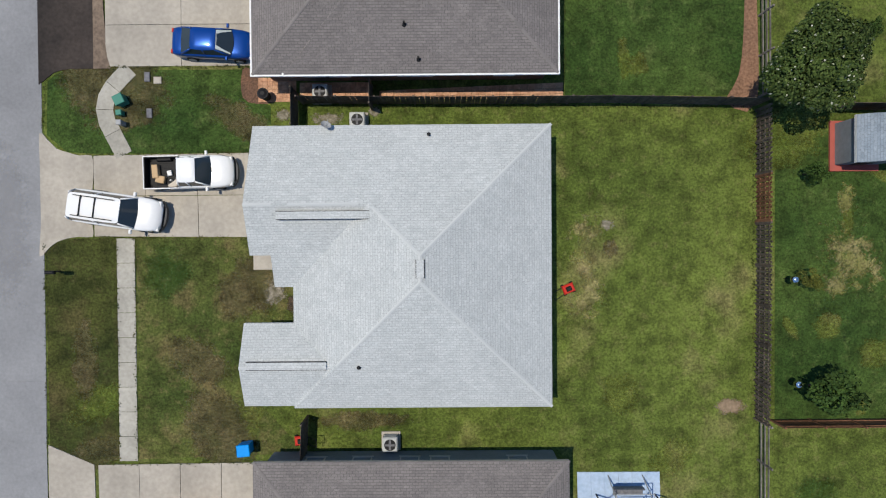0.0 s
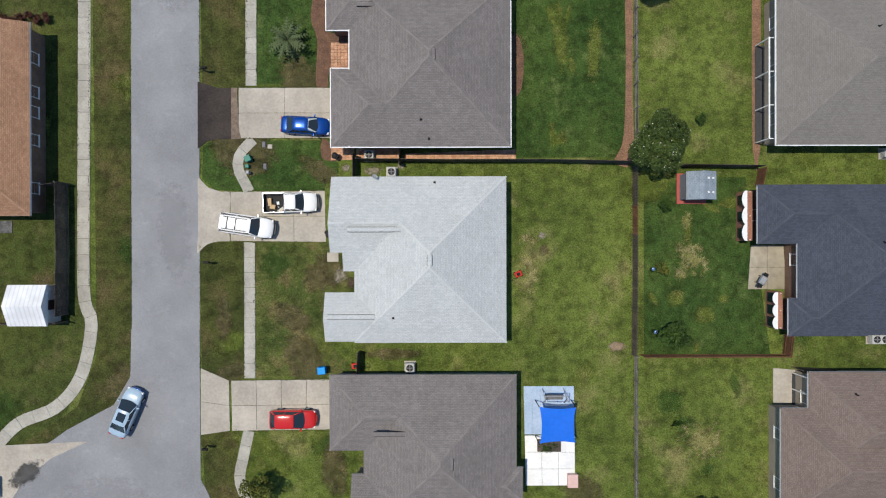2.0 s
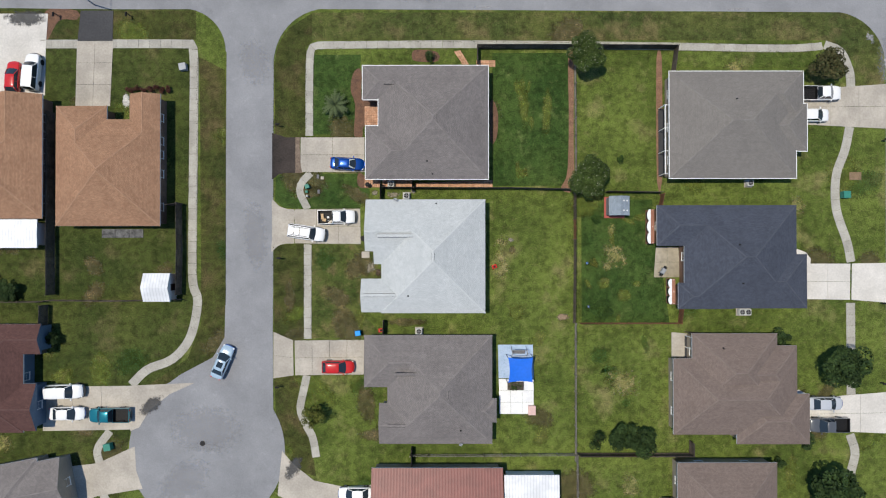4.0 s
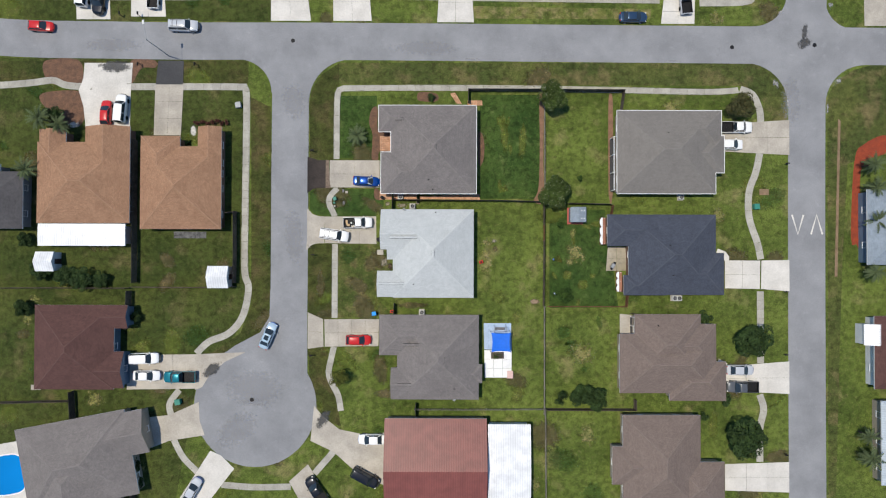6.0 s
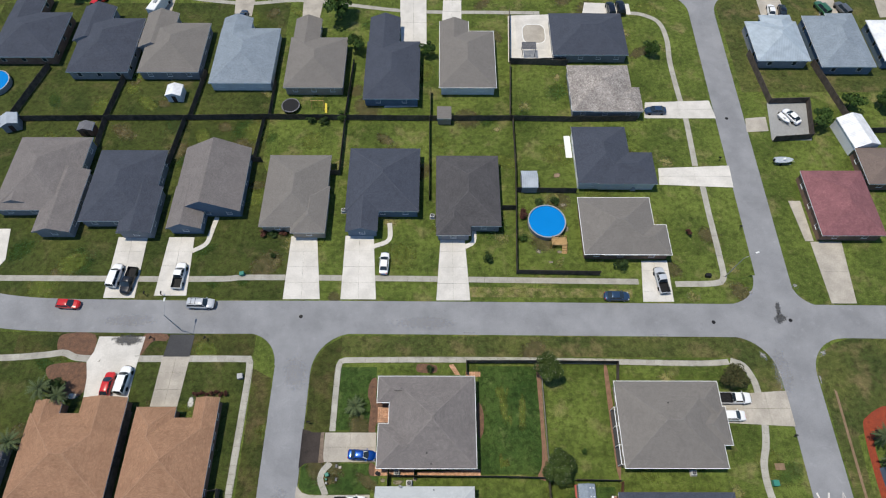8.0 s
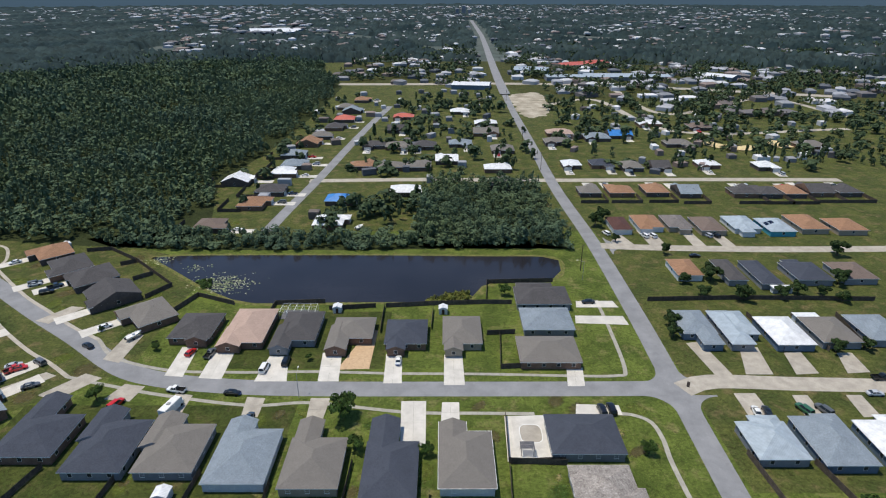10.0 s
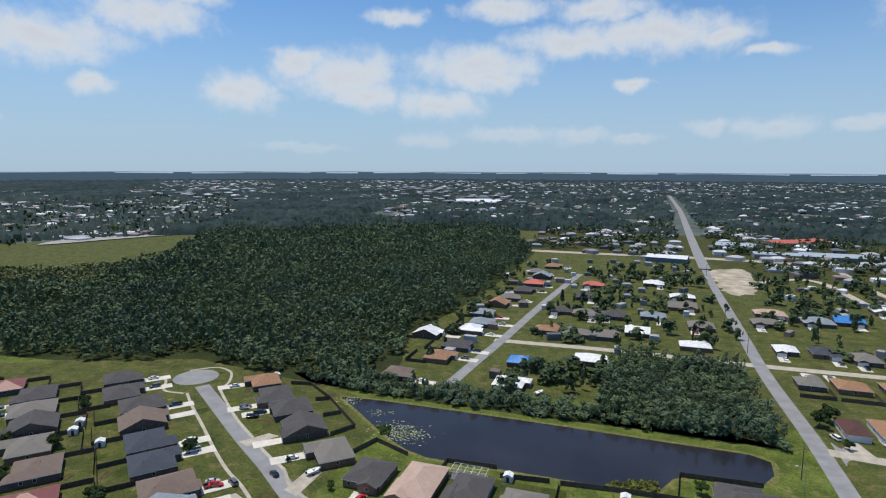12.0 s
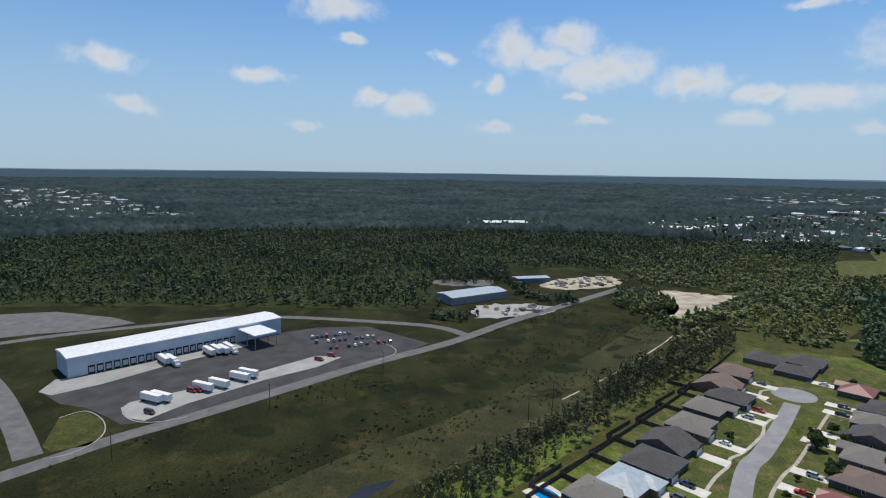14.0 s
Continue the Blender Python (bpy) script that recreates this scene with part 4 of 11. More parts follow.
# -- fences --
def board_panel(length, height, mat):
    s = Shape()
    n = int(length / 0.15)
    for k in range(n):
        h = height + 0.012 * ((k * 7) % 5 - 2)
        x = -length / 2 + k * length / n
        s.box(x + 0.004, -0.011, 0.05, x + length / n - 0.004, 0.011, h)
    for zz in (0.35, height - 0.3):
        s.box(-length / 2, 0.011, zz, length / 2, 0.05, zz + 0.09)
    return s.mesh("panel", mat)


def picket_panel(length, height, mat):
    s = Shape()
    n = int(length / 0.2)
    for k in range(n):
        x = -length / 2 + (k + 0.5) * length / n
        s.box(x - 0.055, -0.012, 0.05, x + 0.055, 0.012, height + 0.02 * ((k * 5) % 3))
    for zz in (0.3, height * 0.55, height - 0.2):
        s.box(-length / 2, 0.013, zz, length / 2, 0.05, zz + 0.08)
    return s.mesh("panel", mat)


def fence(points, height=1.8, mat=None, label="tall weathered wooden board fence along the lot line", open_rail=False, single=True, picket=False, boards=False):
    mat = mat or WOOD_FENCE
    root = empty("fence", Matrix.Identity(4), label, "fence")
    post = shared(("post", round(height, 2), mat.name), lambda: Shape().block(-0.05, -0.05, -0.1, 0.05, 0.05, height + 0.08, 0.02).mesh("post", mat))
    joined = Shape()
    for (x0, y0), (x1, y1) in zip(points, points[1:]):
        length = math.hypot(x1 - x0, y1 - y0)
        turn = math.degrees(math.atan2(y1 - y0, x1 - x0))
        n = max(1, round(length / 2.4))
        each = length / n
        for k in range(n + 1):
            if single:
                part("post", post, root, "", pose(x0 + (x1 - x0) * k / n, y0 + (y1 - y0) * k / n, 0, 0, 0, turn))
        for k in range(n):
            cx, cy = x0 + (x1 - x0) * (k + 0.5) / n, y0 + (y1 - y0) * (k + 0.5) / n
            if open_rail:
                me = shared(("rails", round(each, 1), height, mat.name), lambda: Shape().box(-each / 2, -0.02, -0.065, each / 2, 0.02, 0.065).mesh("rail", mat))
                for zz in (0.41, 0.81, 1.17):
                    part("rail", me, root, "", pose(cx, cy, zz + 0.01 * math.sin(k * 2.3 + zz), 0, 0.4 * math.sin(k * 1.7), turn))
            elif boards:
                back = part("panel", shared(("backs", round(each, 1), height, mat.name), lambda: Shape().box(-each / 2, 0.013, 0.35, each / 2, 0.05, 0.44).box(-each / 2, 0.013, height - 0.3, each / 2, 0.05, height - 0.21).box(-each / 2, 0.013, height * 0.55, each / 2, 0.05, height * 0.55 + 0.09).mesh("panel", mat)), root, "", pose(cx, cy, 0, 0, 0, turn))
                pitch = 0.135 if picket else 0.15
                board = shared(("board", picket, height, mat.name), lambda: Shape().block(-0.055 if picket else -0.071, -0.011, 0.05, 0.055 if picket else 0.071, 0.011, height, 0.008).mesh("board", mat))
                count = int(each / pitch)
                for j in range(count):
                    part("board", board, back, "", pose(-each / 2 + (j + 0.5) * each / count, 0.068 if picket and j % 2 else 0, 0.014 * ((j * 7 + k * 3) % 5 - 2), 0, 0.5 * math.sin(j * 2.7 + k), 1.5 * math.sin(j * 1.9)))
            elif single:
                me = shared(("panel", picket, round(each, 1), height, mat.name), lambda: (picket_panel if picket else board_panel)(round(each, 1), height, mat))
                part("panel", me, root, "", pose(cx, cy, 0.01 * math.sin(k * 1.9), 0, 0.5 * math.sin(k * 2.7), turn))
            else:
                m = pose(cx, cy, 0, 0, 0, turn)
                joined.box(-each / 2 + 0.01, -0.03, 0, each / 2 - 0.01, 0.03, height + 0.03 * math.sin(k * 3.1), m=m)
                joined.box(each / 2 - 0.06, -0.06, 0, each / 2 + 0.05, 0.06, height + 0.1, m=m)
    if not single and not open_rail:
        tagged(part("panel", joined.mesh("panel", mat), root), kind="stuff")
    return root


# -- vehicles --
def paint(c):
    return shared(("paint", c), lambda: plain("car_paint", c, 0.28, 0.35 if max(c) < 0.5 else 0.0, 1.0, 0.02))


CAR_KINDS = {
    # length, width, stations of (x, half width, sill, belt), cabin of (x rear foot, x rear top, x front top, x front foot), roof z
    "sedan": (4.7, 1.8, ((-2.35, 0.62, 0.42, 0.72), (-2.25, 0.8, 0.3, 0.95), (-1.5, 0.89, 0.24, 1.02), (0, 0.9, 0.22, 0.98), (0.95, 0.9, 0.24, 0.96), (1.7, 0.86, 0.26, 0.88), (2.1, 0.75, 0.28, 0.76), (2.28, 0.58, 0.32, 0.68), (2.35, 0.38, 0.4, 0.6)), (-1.75, -1.05, 0.35, 1.1), 1.45),
    "suv": (5.0, 1.95, ((-2.5, 0.82, 0.5, 0.9), (-2.44, 0.93, 0.36, 1.12), (-1.2, 0.97, 0.3, 1.14), (0.4, 0.97, 0.28, 1.12), (1.0, 0.96, 0.3, 1.14), (1.8, 0.935, 0.32, 1.09), (2.2, 0.85, 0.34, 1.0), (2.4, 0.71, 0.38, 0.88), (2.5, 0.48, 0.45, 0.76)), (-2.42, -2.25, 0.6, 1.2), 1.85),
    "van": (5.3, 1.95, ((-2.65, 0.85, 0.4, 0.95), (-2.6, 0.94, 0.35, 1.15), (-1.2, 0.97, 0.3, 1.16), (0.6, 0.97, 0.28, 1.14), (1.5, 0.95, 0.3, 1.12), (2.3, 0.9, 0.32, 0.98), (2.6, 0.78, 0.36, 0.8), (2.65, 0.66, 0.45, 0.7)), (-2.56, -2.42, 0.8, 1.75), 1.95),
    "hatch": (4.3, 1.75, ((-2.15, 0.7, 0.42, 0.8), (-2.08, 0.82, 0.3, 1.0), (-1.2, 0.87, 0.24, 1.02), (0, 0.88, 0.22, 1.0), (0.9, 0.87, 0.24, 0.98), (1.75, 0.83, 0.26, 0.88), (2.08, 0.7, 0.3, 0.74), (2.15, 0.55, 0.4, 0.64)), (-2.02, -1.5, 0.2, 1.0), 1.52),
    "pickup": (5.5, 1.95, ((-0.55, 0.97, 0.4, 1.08), (-0.5, 0.97, 0.34, 1.1), (0.6, 0.97, 0.32, 1.1), (1.3, 0.97, 0.34, 1.12), (2.0, 0.94, 0.36, 1.09), (2.45, 0.85, 0.38, 1.0), (2.66, 0.7, 0.42, 0.88), (2.75, 0.48, 0.48, 0.78)), (-0.52, -0.3, 0.75, 1.4), 1.82),
}


def smooth_stations(stations, fine):
    """More stations between the given ones, on a rounded line."""
    if not fine:
        return stations
    out = []
    n = len(stations)
    for k in range(n - 1):
        a, b, c, d = stations[max(k - 1, 0)], stations[k], stations[k + 1], stations[min(k + 2, n - 1)]
        for t in (0.0, 0.33, 0.67):
            out.append(tuple(0.5 * (2 * q + (r - p) * t + (2 * p - 5 * q + 4 * r - w) * t * t + (3 * q - p - 3 * r + w) * t ** 3) for p, q, r, w in zip(a, b, c, d)))
    return out + [stations[-1]]


def car_body(stations, fine=False):
    """The lower body, lofted through its stations."""
    s = Shape()
    rings = []
    for x, w, lo, hi in smooth_stations(stations, fine):
        mid = lo + (hi - lo) * 0.55
        half = [(w * 0.88, lo), (w * 0.985, lo + 0.1), (w, mid), (w * 0.985, hi - 0.12), (w * 0.95, hi - 0.05), (w * 0.86, hi - 0.005), (w * 0.6, hi + 0.022), (w * 0.3, hi + 0.034)]
        rings.append([(x, -y, z) for y, z in half] + [(x, 0, hi + 0.036)] + [(x, y, z) for y, z in half[::-1]])
    n = len(rings[0])
    v = [p for r in rings for p in r]
    f = []
    for k in range(len(rings) - 1):
        for j in range(n):
            a, b = k * n + j, k * n + (j + 1) % n
            f.append((a, a + n, b + n, b))
    f += [tuple(range(n)), tuple(range(len(v) - 1, len(v) - n - 1, -1))]
    return s.add(v, f)


def bed_floor():
    """Ribbed black bed liner with its wheel boxes and upturned rims."""
    s = Shape().box(-2.67, -0.905, 0.42, -0.56, 0.905, 0.6).block(-2.0, -0.9, 0.6, -1.1, -0.68, 0.82, 0.05).block(-2.0, 0.68, 0.6, -1.1, 0.9, 0.82, 0.05)
    for k in range(9):
        s.box(-2.6, -0.6 + k * 0.15 - 0.03, 0.6, -0.6, -0.6 + k * 0.15 + 0.03, 0.63)
    for y0, y1 in ((-0.908, -0.86), (0.86, 0.908)):
        s.box(-2.67, y0, 0.6, -0.56, y1, 1.06)
    return s.box(-2.67, -0.86, 0.6, -2.62, 0.86, 1.04).box(-0.62, -0.86, 0.6, -0.565, 0.86, 1.07)


def car(kind, colour, x, y, heading, label="", rack=False, group="", scale=(1, 1, 1), shade=False, sunroof=False):
    length, width, stations, (x0, x1, x2, x3), top = CAR_KINDS[kind]
    root = empty("pickup_truck" if kind == "pickup" else "car", pose(x, y, 0.05, 0, 0, heading), label, "pickup truck" if kind == "pickup" else "car", group)
    root.matrix_world = pose(x, y, 0.05, 0, 0, heading) @ Matrix.Diagonal((*scale, 1))
    p = paint(colour)
    far = math.hypot(x, y) > 150
    close = math.hypot(x, y) < 60
    part("body", shared(("body", kind, colour, close), lambda: car_body(stations, close).mesh("body", p, smooth=close)), root)
    w = width / 2
    belt = 1.0 if kind in ("sedan", "hatch") else 1.1
    lo, hi = w * 0.885, w * 0.7

    def quad(name, verts, mat):
        """A pane or panel with some thickness."""
        c = sum((Vector(q) for q in verts), Vector()) / 4
        nrm = (Vector(verts[1]) - Vector(verts[0])).cross(Vector(verts[3]) - Vector(verts[0])).normalized() * 0.03
        v = [Vector(q) for q in verts] + [Vector(q) - nrm for q in verts]
        return mesh_of(name, v, [(0, 1, 2, 3), (7, 6, 5, 4), (0, 4, 5, 1), (1, 5, 6, 2), (2, 6, 7, 3), (3, 7, 4, 0)], mat)
    key = (kind,)
    if far:
        def band():
            v = [(x0, -lo, belt), (x3, -lo, belt), (x3, lo, belt), (x0, lo, belt), (x1, -hi, top - 0.04), (x2, -hi, top - 0.04), (x2, hi, top - 0.04), (x1, hi, top - 0.04)]
            return mesh_of("window_band", v, [(0, 1, 5, 4), (1, 2, 6, 5), (2, 3, 7, 6), (3, 0, 4, 7), (4, 5, 6, 7), (3, 2, 1, 0)], PANE)
        part("window_band", shared(("band", *key), band), root)
    else:
        def bowed(name, foot, head, bow):
            """A screen bowed outwards, wider at its foot."""
            v, f = [], []
            for k in range(9):
                u = -1 + k / 4
                out = bow * (1 - u * u)
                v += [(foot + out, u * lo, belt + 0.01), (head + out * 0.55, u * hi, top - 0.03), (foot + out - bow * 0.25, u * lo, belt - 0.03), (head + out * 0.55 - bow * 0.25, u * hi, top - 0.07)]
            for k in range(8):
                a, b = 4 * k, 4 * k + 4
                f += [(a, b, b + 1, a + 1), (b + 2, a + 2, a + 3, b + 3), (a + 1, b + 1, b + 3, a + 3), (b, a, a + 2, b + 2)]
            return mesh_of(name, v, f + [(0, 1, 3, 2), (33, 32, 34, 35)], PANE, smooth=False)
        part("windscreen", shared(("ws", *key), lambda: bowed("windscreen", x3, x2, 0.17)), root)
        part("rear_window", shared(("rw", *key), lambda: bowed("rear_window", x0, x1, -0.08)), root)
    for sgn in () if far else (1, -1):
        vs = [(x0, -lo, belt), (x3, -lo, belt), (x2, -hi, top - 0.04), (x1, -hi, top - 0.04)]
        if sgn > 0:
            vs = [(a, -b, c) for a, b, c in vs[::-1]]
        part("side_window", shared(("sw", sgn, *key), lambda: quad("side_window", vs, PANE)), root)

    def roof():
        s = Shape()
        e = 0.03
        rows = []
        for u in (0.0, 0.06, 0.25, 0.5, 0.75, 0.94, 1.0):
            xx = x1 - e + (x2 - x1 + 2 * e) * u
            crown = 0.05 * math.sin(math.pi * u) ** 0.5
            wide = hi + 0.035 * math.sin(math.pi * u) - (0.05 if u in (0.0, 1.0) else 0)
            rows.append([(xx, wide * v, top - 0.05 + (crown + 0.04) * (1 - abs(v) ** 4) + (0.0 if u in (0.0, 1.0) else 0.012)) for v in (-1, -0.85, -0.5, 0, 0.5, 0.85, 1)])
        n = 7
        v = [q for r in rows for q in r]
        low = [(a, b, c - 0.05) for a, b, c in v]
        s.add(v, [(k * n + j, (k + 1) * n + j, (k + 1) * n + j + 1, k * n + j + 1) for k in range(6) for j in range(6)])
        s.add(low, [(k * n + j + 1, (k + 1) * n + j + 1, (k + 1) * n + j, k * n + j) for k in range(6) for j in range(6)])
        xm = (x1 + x2) / 2
        for b in (-1, 1):  # pillars
            s.tube((xm, b * lo, belt - 0.03), (xm - 0.06, b * hi, top - 0.04), 0.04, n=5)
            s.tube((x3, b * lo, belt - 0.03), (x2, b * hi, top - 0.04), 0.045, n=6)
            s.tube((x0, b * lo, belt - 0.03), (x1, b * hi, top - 0.04), 0.06, n=6)
        return s.mesh("roof", p, smooth=True)
    part("roof", shared(("carroof", colour, *key), roof), root)
    r = 0.34 if kind in ("sedan", "hatch") else 0.39
    tyre = shared(("tyre", r), lambda: Shape().tube((0, -0.11, 0), (0, 0.11, 0), r, n=16).mesh("tyre", RUBBER))
    rim = shared(("rim", r), lambda: Shape().tube((0, -0.125, 0), (0, 0.125, 0), r * 0.62, n=12).mesh("rim", STEEL))
    for wx in (-length * 0.29, length * 0.3):
        for wy in (-w + 0.09, w - 0.09):
            t = part("wheel", tyre, root, "", pose(wx, wy, r - 0.05))
            if close:
                part("rim", rim, t)
    lamp = shared("headlamp", lambda: Shape().block(-0.12, -0.17, -0.08, 0.06, 0.17, 0.08, 0.03).mesh("headlight", PLASTIC_WHITE))
    tail = shared("taillamp", lambda: Shape().block(-0.05, -0.12, -0.12, 0.06, 0.12, 0.12, 0.03).mesh("tail_light", RED_PAINT))
    for wy in (-w * 0.7, w * 0.7) if close else ():
        part("headlight", lamp, root, "", pose(length / 2 - 0.14, wy, stations[-2][3] - 0.06))
        part("tail_light", tail, root, "", pose(-length / 2 + 0.03, wy, 0.85))
    if not far:
        nose = stations[-1][0]
        part("grille", shared(("grille", kind), lambda: Shape().block(nose - 0.1, -w * 0.62, stations[-2][2] + 0.12, nose + 0.03, w * 0.62, stations[-1][3] - 0.04, 0.03).mesh("grille", BLACK)), root)
        tail_x = -2.75 if kind == "pickup" else stations[0][0]
        arc = [(-0.34 * (u * u) ** 1.3, u * w * 0.93) for u in (-1 + k / 6 for k in range(13))]
        bumper = shared(("bumper", kind), lambda: Shape().prism(wise([(a + 0.1, b) for a, b in arc] + [(a - 0.12, b * 0.93) for a, b in arc[::-1]]), -0.14, 0.1).mesh("bumper", DARK_PLASTIC if kind in ("suv", "pickup") else p))
        part("bumper", bumper, root, "", pose(nose + (0.07 if kind in ("suv", "pickup") else -0.02), 0, 0.5))
        part("bumper", bumper, root, "", pose(tail_x + 0.02, 0, 0.5, 0, 0, 180))
    mirror = shared(("mirror", colour), lambda: Shape().block(-0.06, -0.12, -0.07, 0.08, 0.12, 0.08, 0.03).mesh("mirror", p))
    for b in (-1, 1) if close else ():
        part("mirror", mirror, root, "", pose(x3 - 0.2, b * (w + 0.08), belt + 0.05))
    if kind == "pickup":
        def bed():
            s = Shape()
            s.block(-2.72, -0.97, 0.42, -0.54, -0.91, 1.08, 0.015).block(-2.72, 0.91, 0.42, -0.54, 0.97, 1.08, 0.015).block(-2.75, -0.95, 0.46, -2.68, 0.95, 1.05, 0.02)
            return s.mesh("bed_side", p)
        part("bed_side", shared(("bed", colour), bed), root)
        part("bed_floor", shared("bed_floor", lambda: bed_floor().mesh("bed_floor", BLACK)), root)
    if shade:
        part("sunshade", shared(("shade", *key), lambda: quad("sunshade", [(x3 + 0.02, -lo * 0.9, belt + 0.03), (x3 + 0.02, lo * 0.9, belt + 0.03), (x2 + 0.05, hi * 0.88, top - 0.02), (x2 + 0.05, -hi * 0.88, top - 0.02)], plain("silver_foil", (0.5, 0.55, 0.55), 0.4))), root, "pale silver windscreen shade")
    if sunroof:
        part("sunroof", shared(("sunroof", *key), lambda: Shape().block(x1 + 0.35, -hi * 0.62, top, x2 - 0.25, hi * 0.62, top + 0.06, 0.02).mesh("sunroof", PANE)), root, "dark glass sunroof")
    if rack:
        part("roof_rack", shared(("rack", kind), lambda: Shape().box(x1 + 0.3, -hi + 0.1, top + 0.03, x2 - 0.3, -hi + 0.15, top + 0.09).box(x1 + 0.3, hi - 0.15, top + 0.03, x2 - 0.3, hi - 0.1, top + 0.09).box(x1 + 0.7, -hi + 0.1, top + 0.05, x1 + 0.76, hi - 0.1, top + 0.1).box(x1 + 1.5, -hi + 0.1, top + 0.05, x1 + 1.56, hi - 0.1, top + 0.1).mesh("roof_rack", BLACK)), root)
    return root


# -- plants --
def sprays(rng, n, rx, rz, zc, size, clumps=14, hollow=0.35):
    """n leaf sprays in clumps through an uneven crown: corner array n x 4 x 3."""
    a = rng.normal(size=(clumps, 3))
    a /= np.linalg.norm(a, axis=1)[:, None]
    a *= rng.uniform(hollow, 0.82, (clumps, 1)) * (rx, rx, rz)
    k = rng.integers(0, clumps, n)
    d = rng.normal(size=(n, 3))
    d /= np.linalg.norm(d, axis=1)[:, None]
    d *= rng.uniform(0.5, 1.0, (n, 1)) ** 0.5
    c = a[k] + d * np.array((rx, rx, rz)) * rng.uniform(0.24, 0.44, (clumps, 1))[k]
    c[:, 2] += zc
    nrm = d * 0.8 + rng.normal(size=(n, 3)) * 0.4 + (0, 0, 0.75)
    nrm /= np.linalg.norm(nrm, axis=1)[:, None]
    t = np.cross(nrm, rng.normal(size=(n, 3)))
    t /= np.linalg.norm(t, axis=1)[:, None] + 1e-9
    b = np.cross(nrm, t)
    s = size * rng.uniform(0.6, 1.3, (n, 1))
    return np.stack([c - t * s, c - b * s * 0.55 + t * 0.1 * s, c + t * s, c + b * s * 0.6], 1)


def quads_mesh(name, q, mat):
    n = len(q)
    me = bpy.data.meshes.new(name)
    me.vertices.add(n * 4)
    me.vertices.foreach_set("co", np.ascontiguousarray(q, dtype=np.float32).ravel())
    me.loops.add(n * 4)
    me.loops.foreach_set("vertex_index", np.arange(n * 4, dtype=np.int32))
    me.polygons.add(n)
    me.polygons.foreach_set("loop_start", np.arange(0, n * 4, 4, dtype=np.int32))
    me.materials.append(mat)
    me.update(calc_edges=True)
    return me


def trunk_mesh(rng, height, r, spread, limbs=6):
    s = Shape()
    fork = height * 0.38
    s.tube((0, 0, -0.1), (0.04, 0.02, fork), r, r * 0.75)
    s.tube((0.04, 0.02, fork), (0.1, -0.05, height * 0.8), r * 0.7, r * 0.25)
    for k in range(limbs):
        w = 2 * math.pi * k / limbs + rng.uniform(-0.3, 0.3)
        d = spread * rng.uniform(0.45, 0.75)
        s.tube((0.04, 0.02, fork * rng.uniform(0.85, 1.25)), (d * math.cos(w), d * math.sin(w), height * rng.uniform(0.55, 0.8)), r * 0.45, r * 0.12, 6)
    return s.mesh("trunk", BARK)


TREES = {}


def tree(kind, x, y, r, h, label="", turn=0.0, n=1500, mat=None, name="tree", category="tree", size=None, base=0.3):
    """A broad-leaved tree or shrub of crown radius r and height h; alike kinds share their meshes, scaled."""
    mat = mat or LEAF
    if math.hypot(x, y) > 95:
        n, size = min(n, 360), (size or 0.11) * 1.6
    key = (kind, mat.name, n, size)
    if key not in TREES:
        rng = np.random.default_rng(len(TREES) + 11)
        TREES[key] = (trunk_mesh(rng, 0.9, 0.05, 0.5), quads_mesh("crown", sprays(rng, n * 4, 0.98, 0.5 * (1 - base), 0.5 + base * 0.5, (size or 0.11) * 0.5, clumps=30 if n > 900 else 12), mat))
    t, c = TREES[key]
    root = empty(name, pose(x, y, 0, 0, 0, turn), label, category)
    for nm, me in (("trunk", t), ("crown", c)):
        ob = part(nm, me, root)
        ob.scale = (r, r, h)
    return root


def palm(x, y, h, r, label, turn=0.0, fronds=26, name="palm_tree"):
    root = empty(name, pose(x, y, 0, 0, 0, turn), label, "palm tree")

    def make_trunk():
        s = Shape()
        for k in range(8):
            s.tube((0, 0, k / 8 - 0.02), (0, 0, (k + 1) / 8), 0.06, 0.05, 8)
        return s.mesh("trunk", BARK)
    t = part("trunk", shared("palm_trunk", make_trunk), root)
    t.scale = (3.0, 3.0, h)

    def make_frond():
        v, f = [], []
        for k in range(9):
            u = k / 8
            xx, zz = u * 1.0, 0.34 * u - 0.62 * u * u
            w = 0.19 * math.sin(math.pi * min(1, u * 0.85 + 0.12))
            v += [(xx, 0, zz), (xx + 0.08, w, zz - 0.05 - w * 0.3), (xx + 0.08, -w, zz - 0.05 - w * 0.3)]
        for k in range(8):
            a, b = k * 3, k * 3 + 3
            mid = [((v[a][0] + v[b][0]) / 2 + 0.02, 0, (v[a][2] + v[b][2]) / 2)]
            n = len(v)
            v += mid
            f += [(a, a + 1, n), (a, n, a + 2), (n, b + 1, b), (n, b, b + 2)]
        return mesh_of("frond", v, f, LEAF_PALM)
    me = shared("frond", make_frond)
    rng = random.Random(int(x * 13 + y * 7))
    for k in range(fronds):
        fr = part("frond", me, root, "", pose(0, 0, h, 0, -rng.uniform(-30, 60) + (k % 3) * 8, k * 137.5))
        fr.scale = (r * rng.uniform(0.85, 1.1),) * 3
    return root


def inside(px, py, outline):
    """Which of the points lie within the outline."""
    out = np.zeros(len(px), bool)
    n = len(outline)
    for k in range(n):
        (x0, y0), (x1, y1) = outline[k], outline[(k + 1) % n]
        if y0 == y1:
            continue
        hit = ((y0 > py) != (y1 > py)) & (px < (x1 - x0) * (py - y0) / (y1 - y0) + x0)
        out ^= hit
    return out


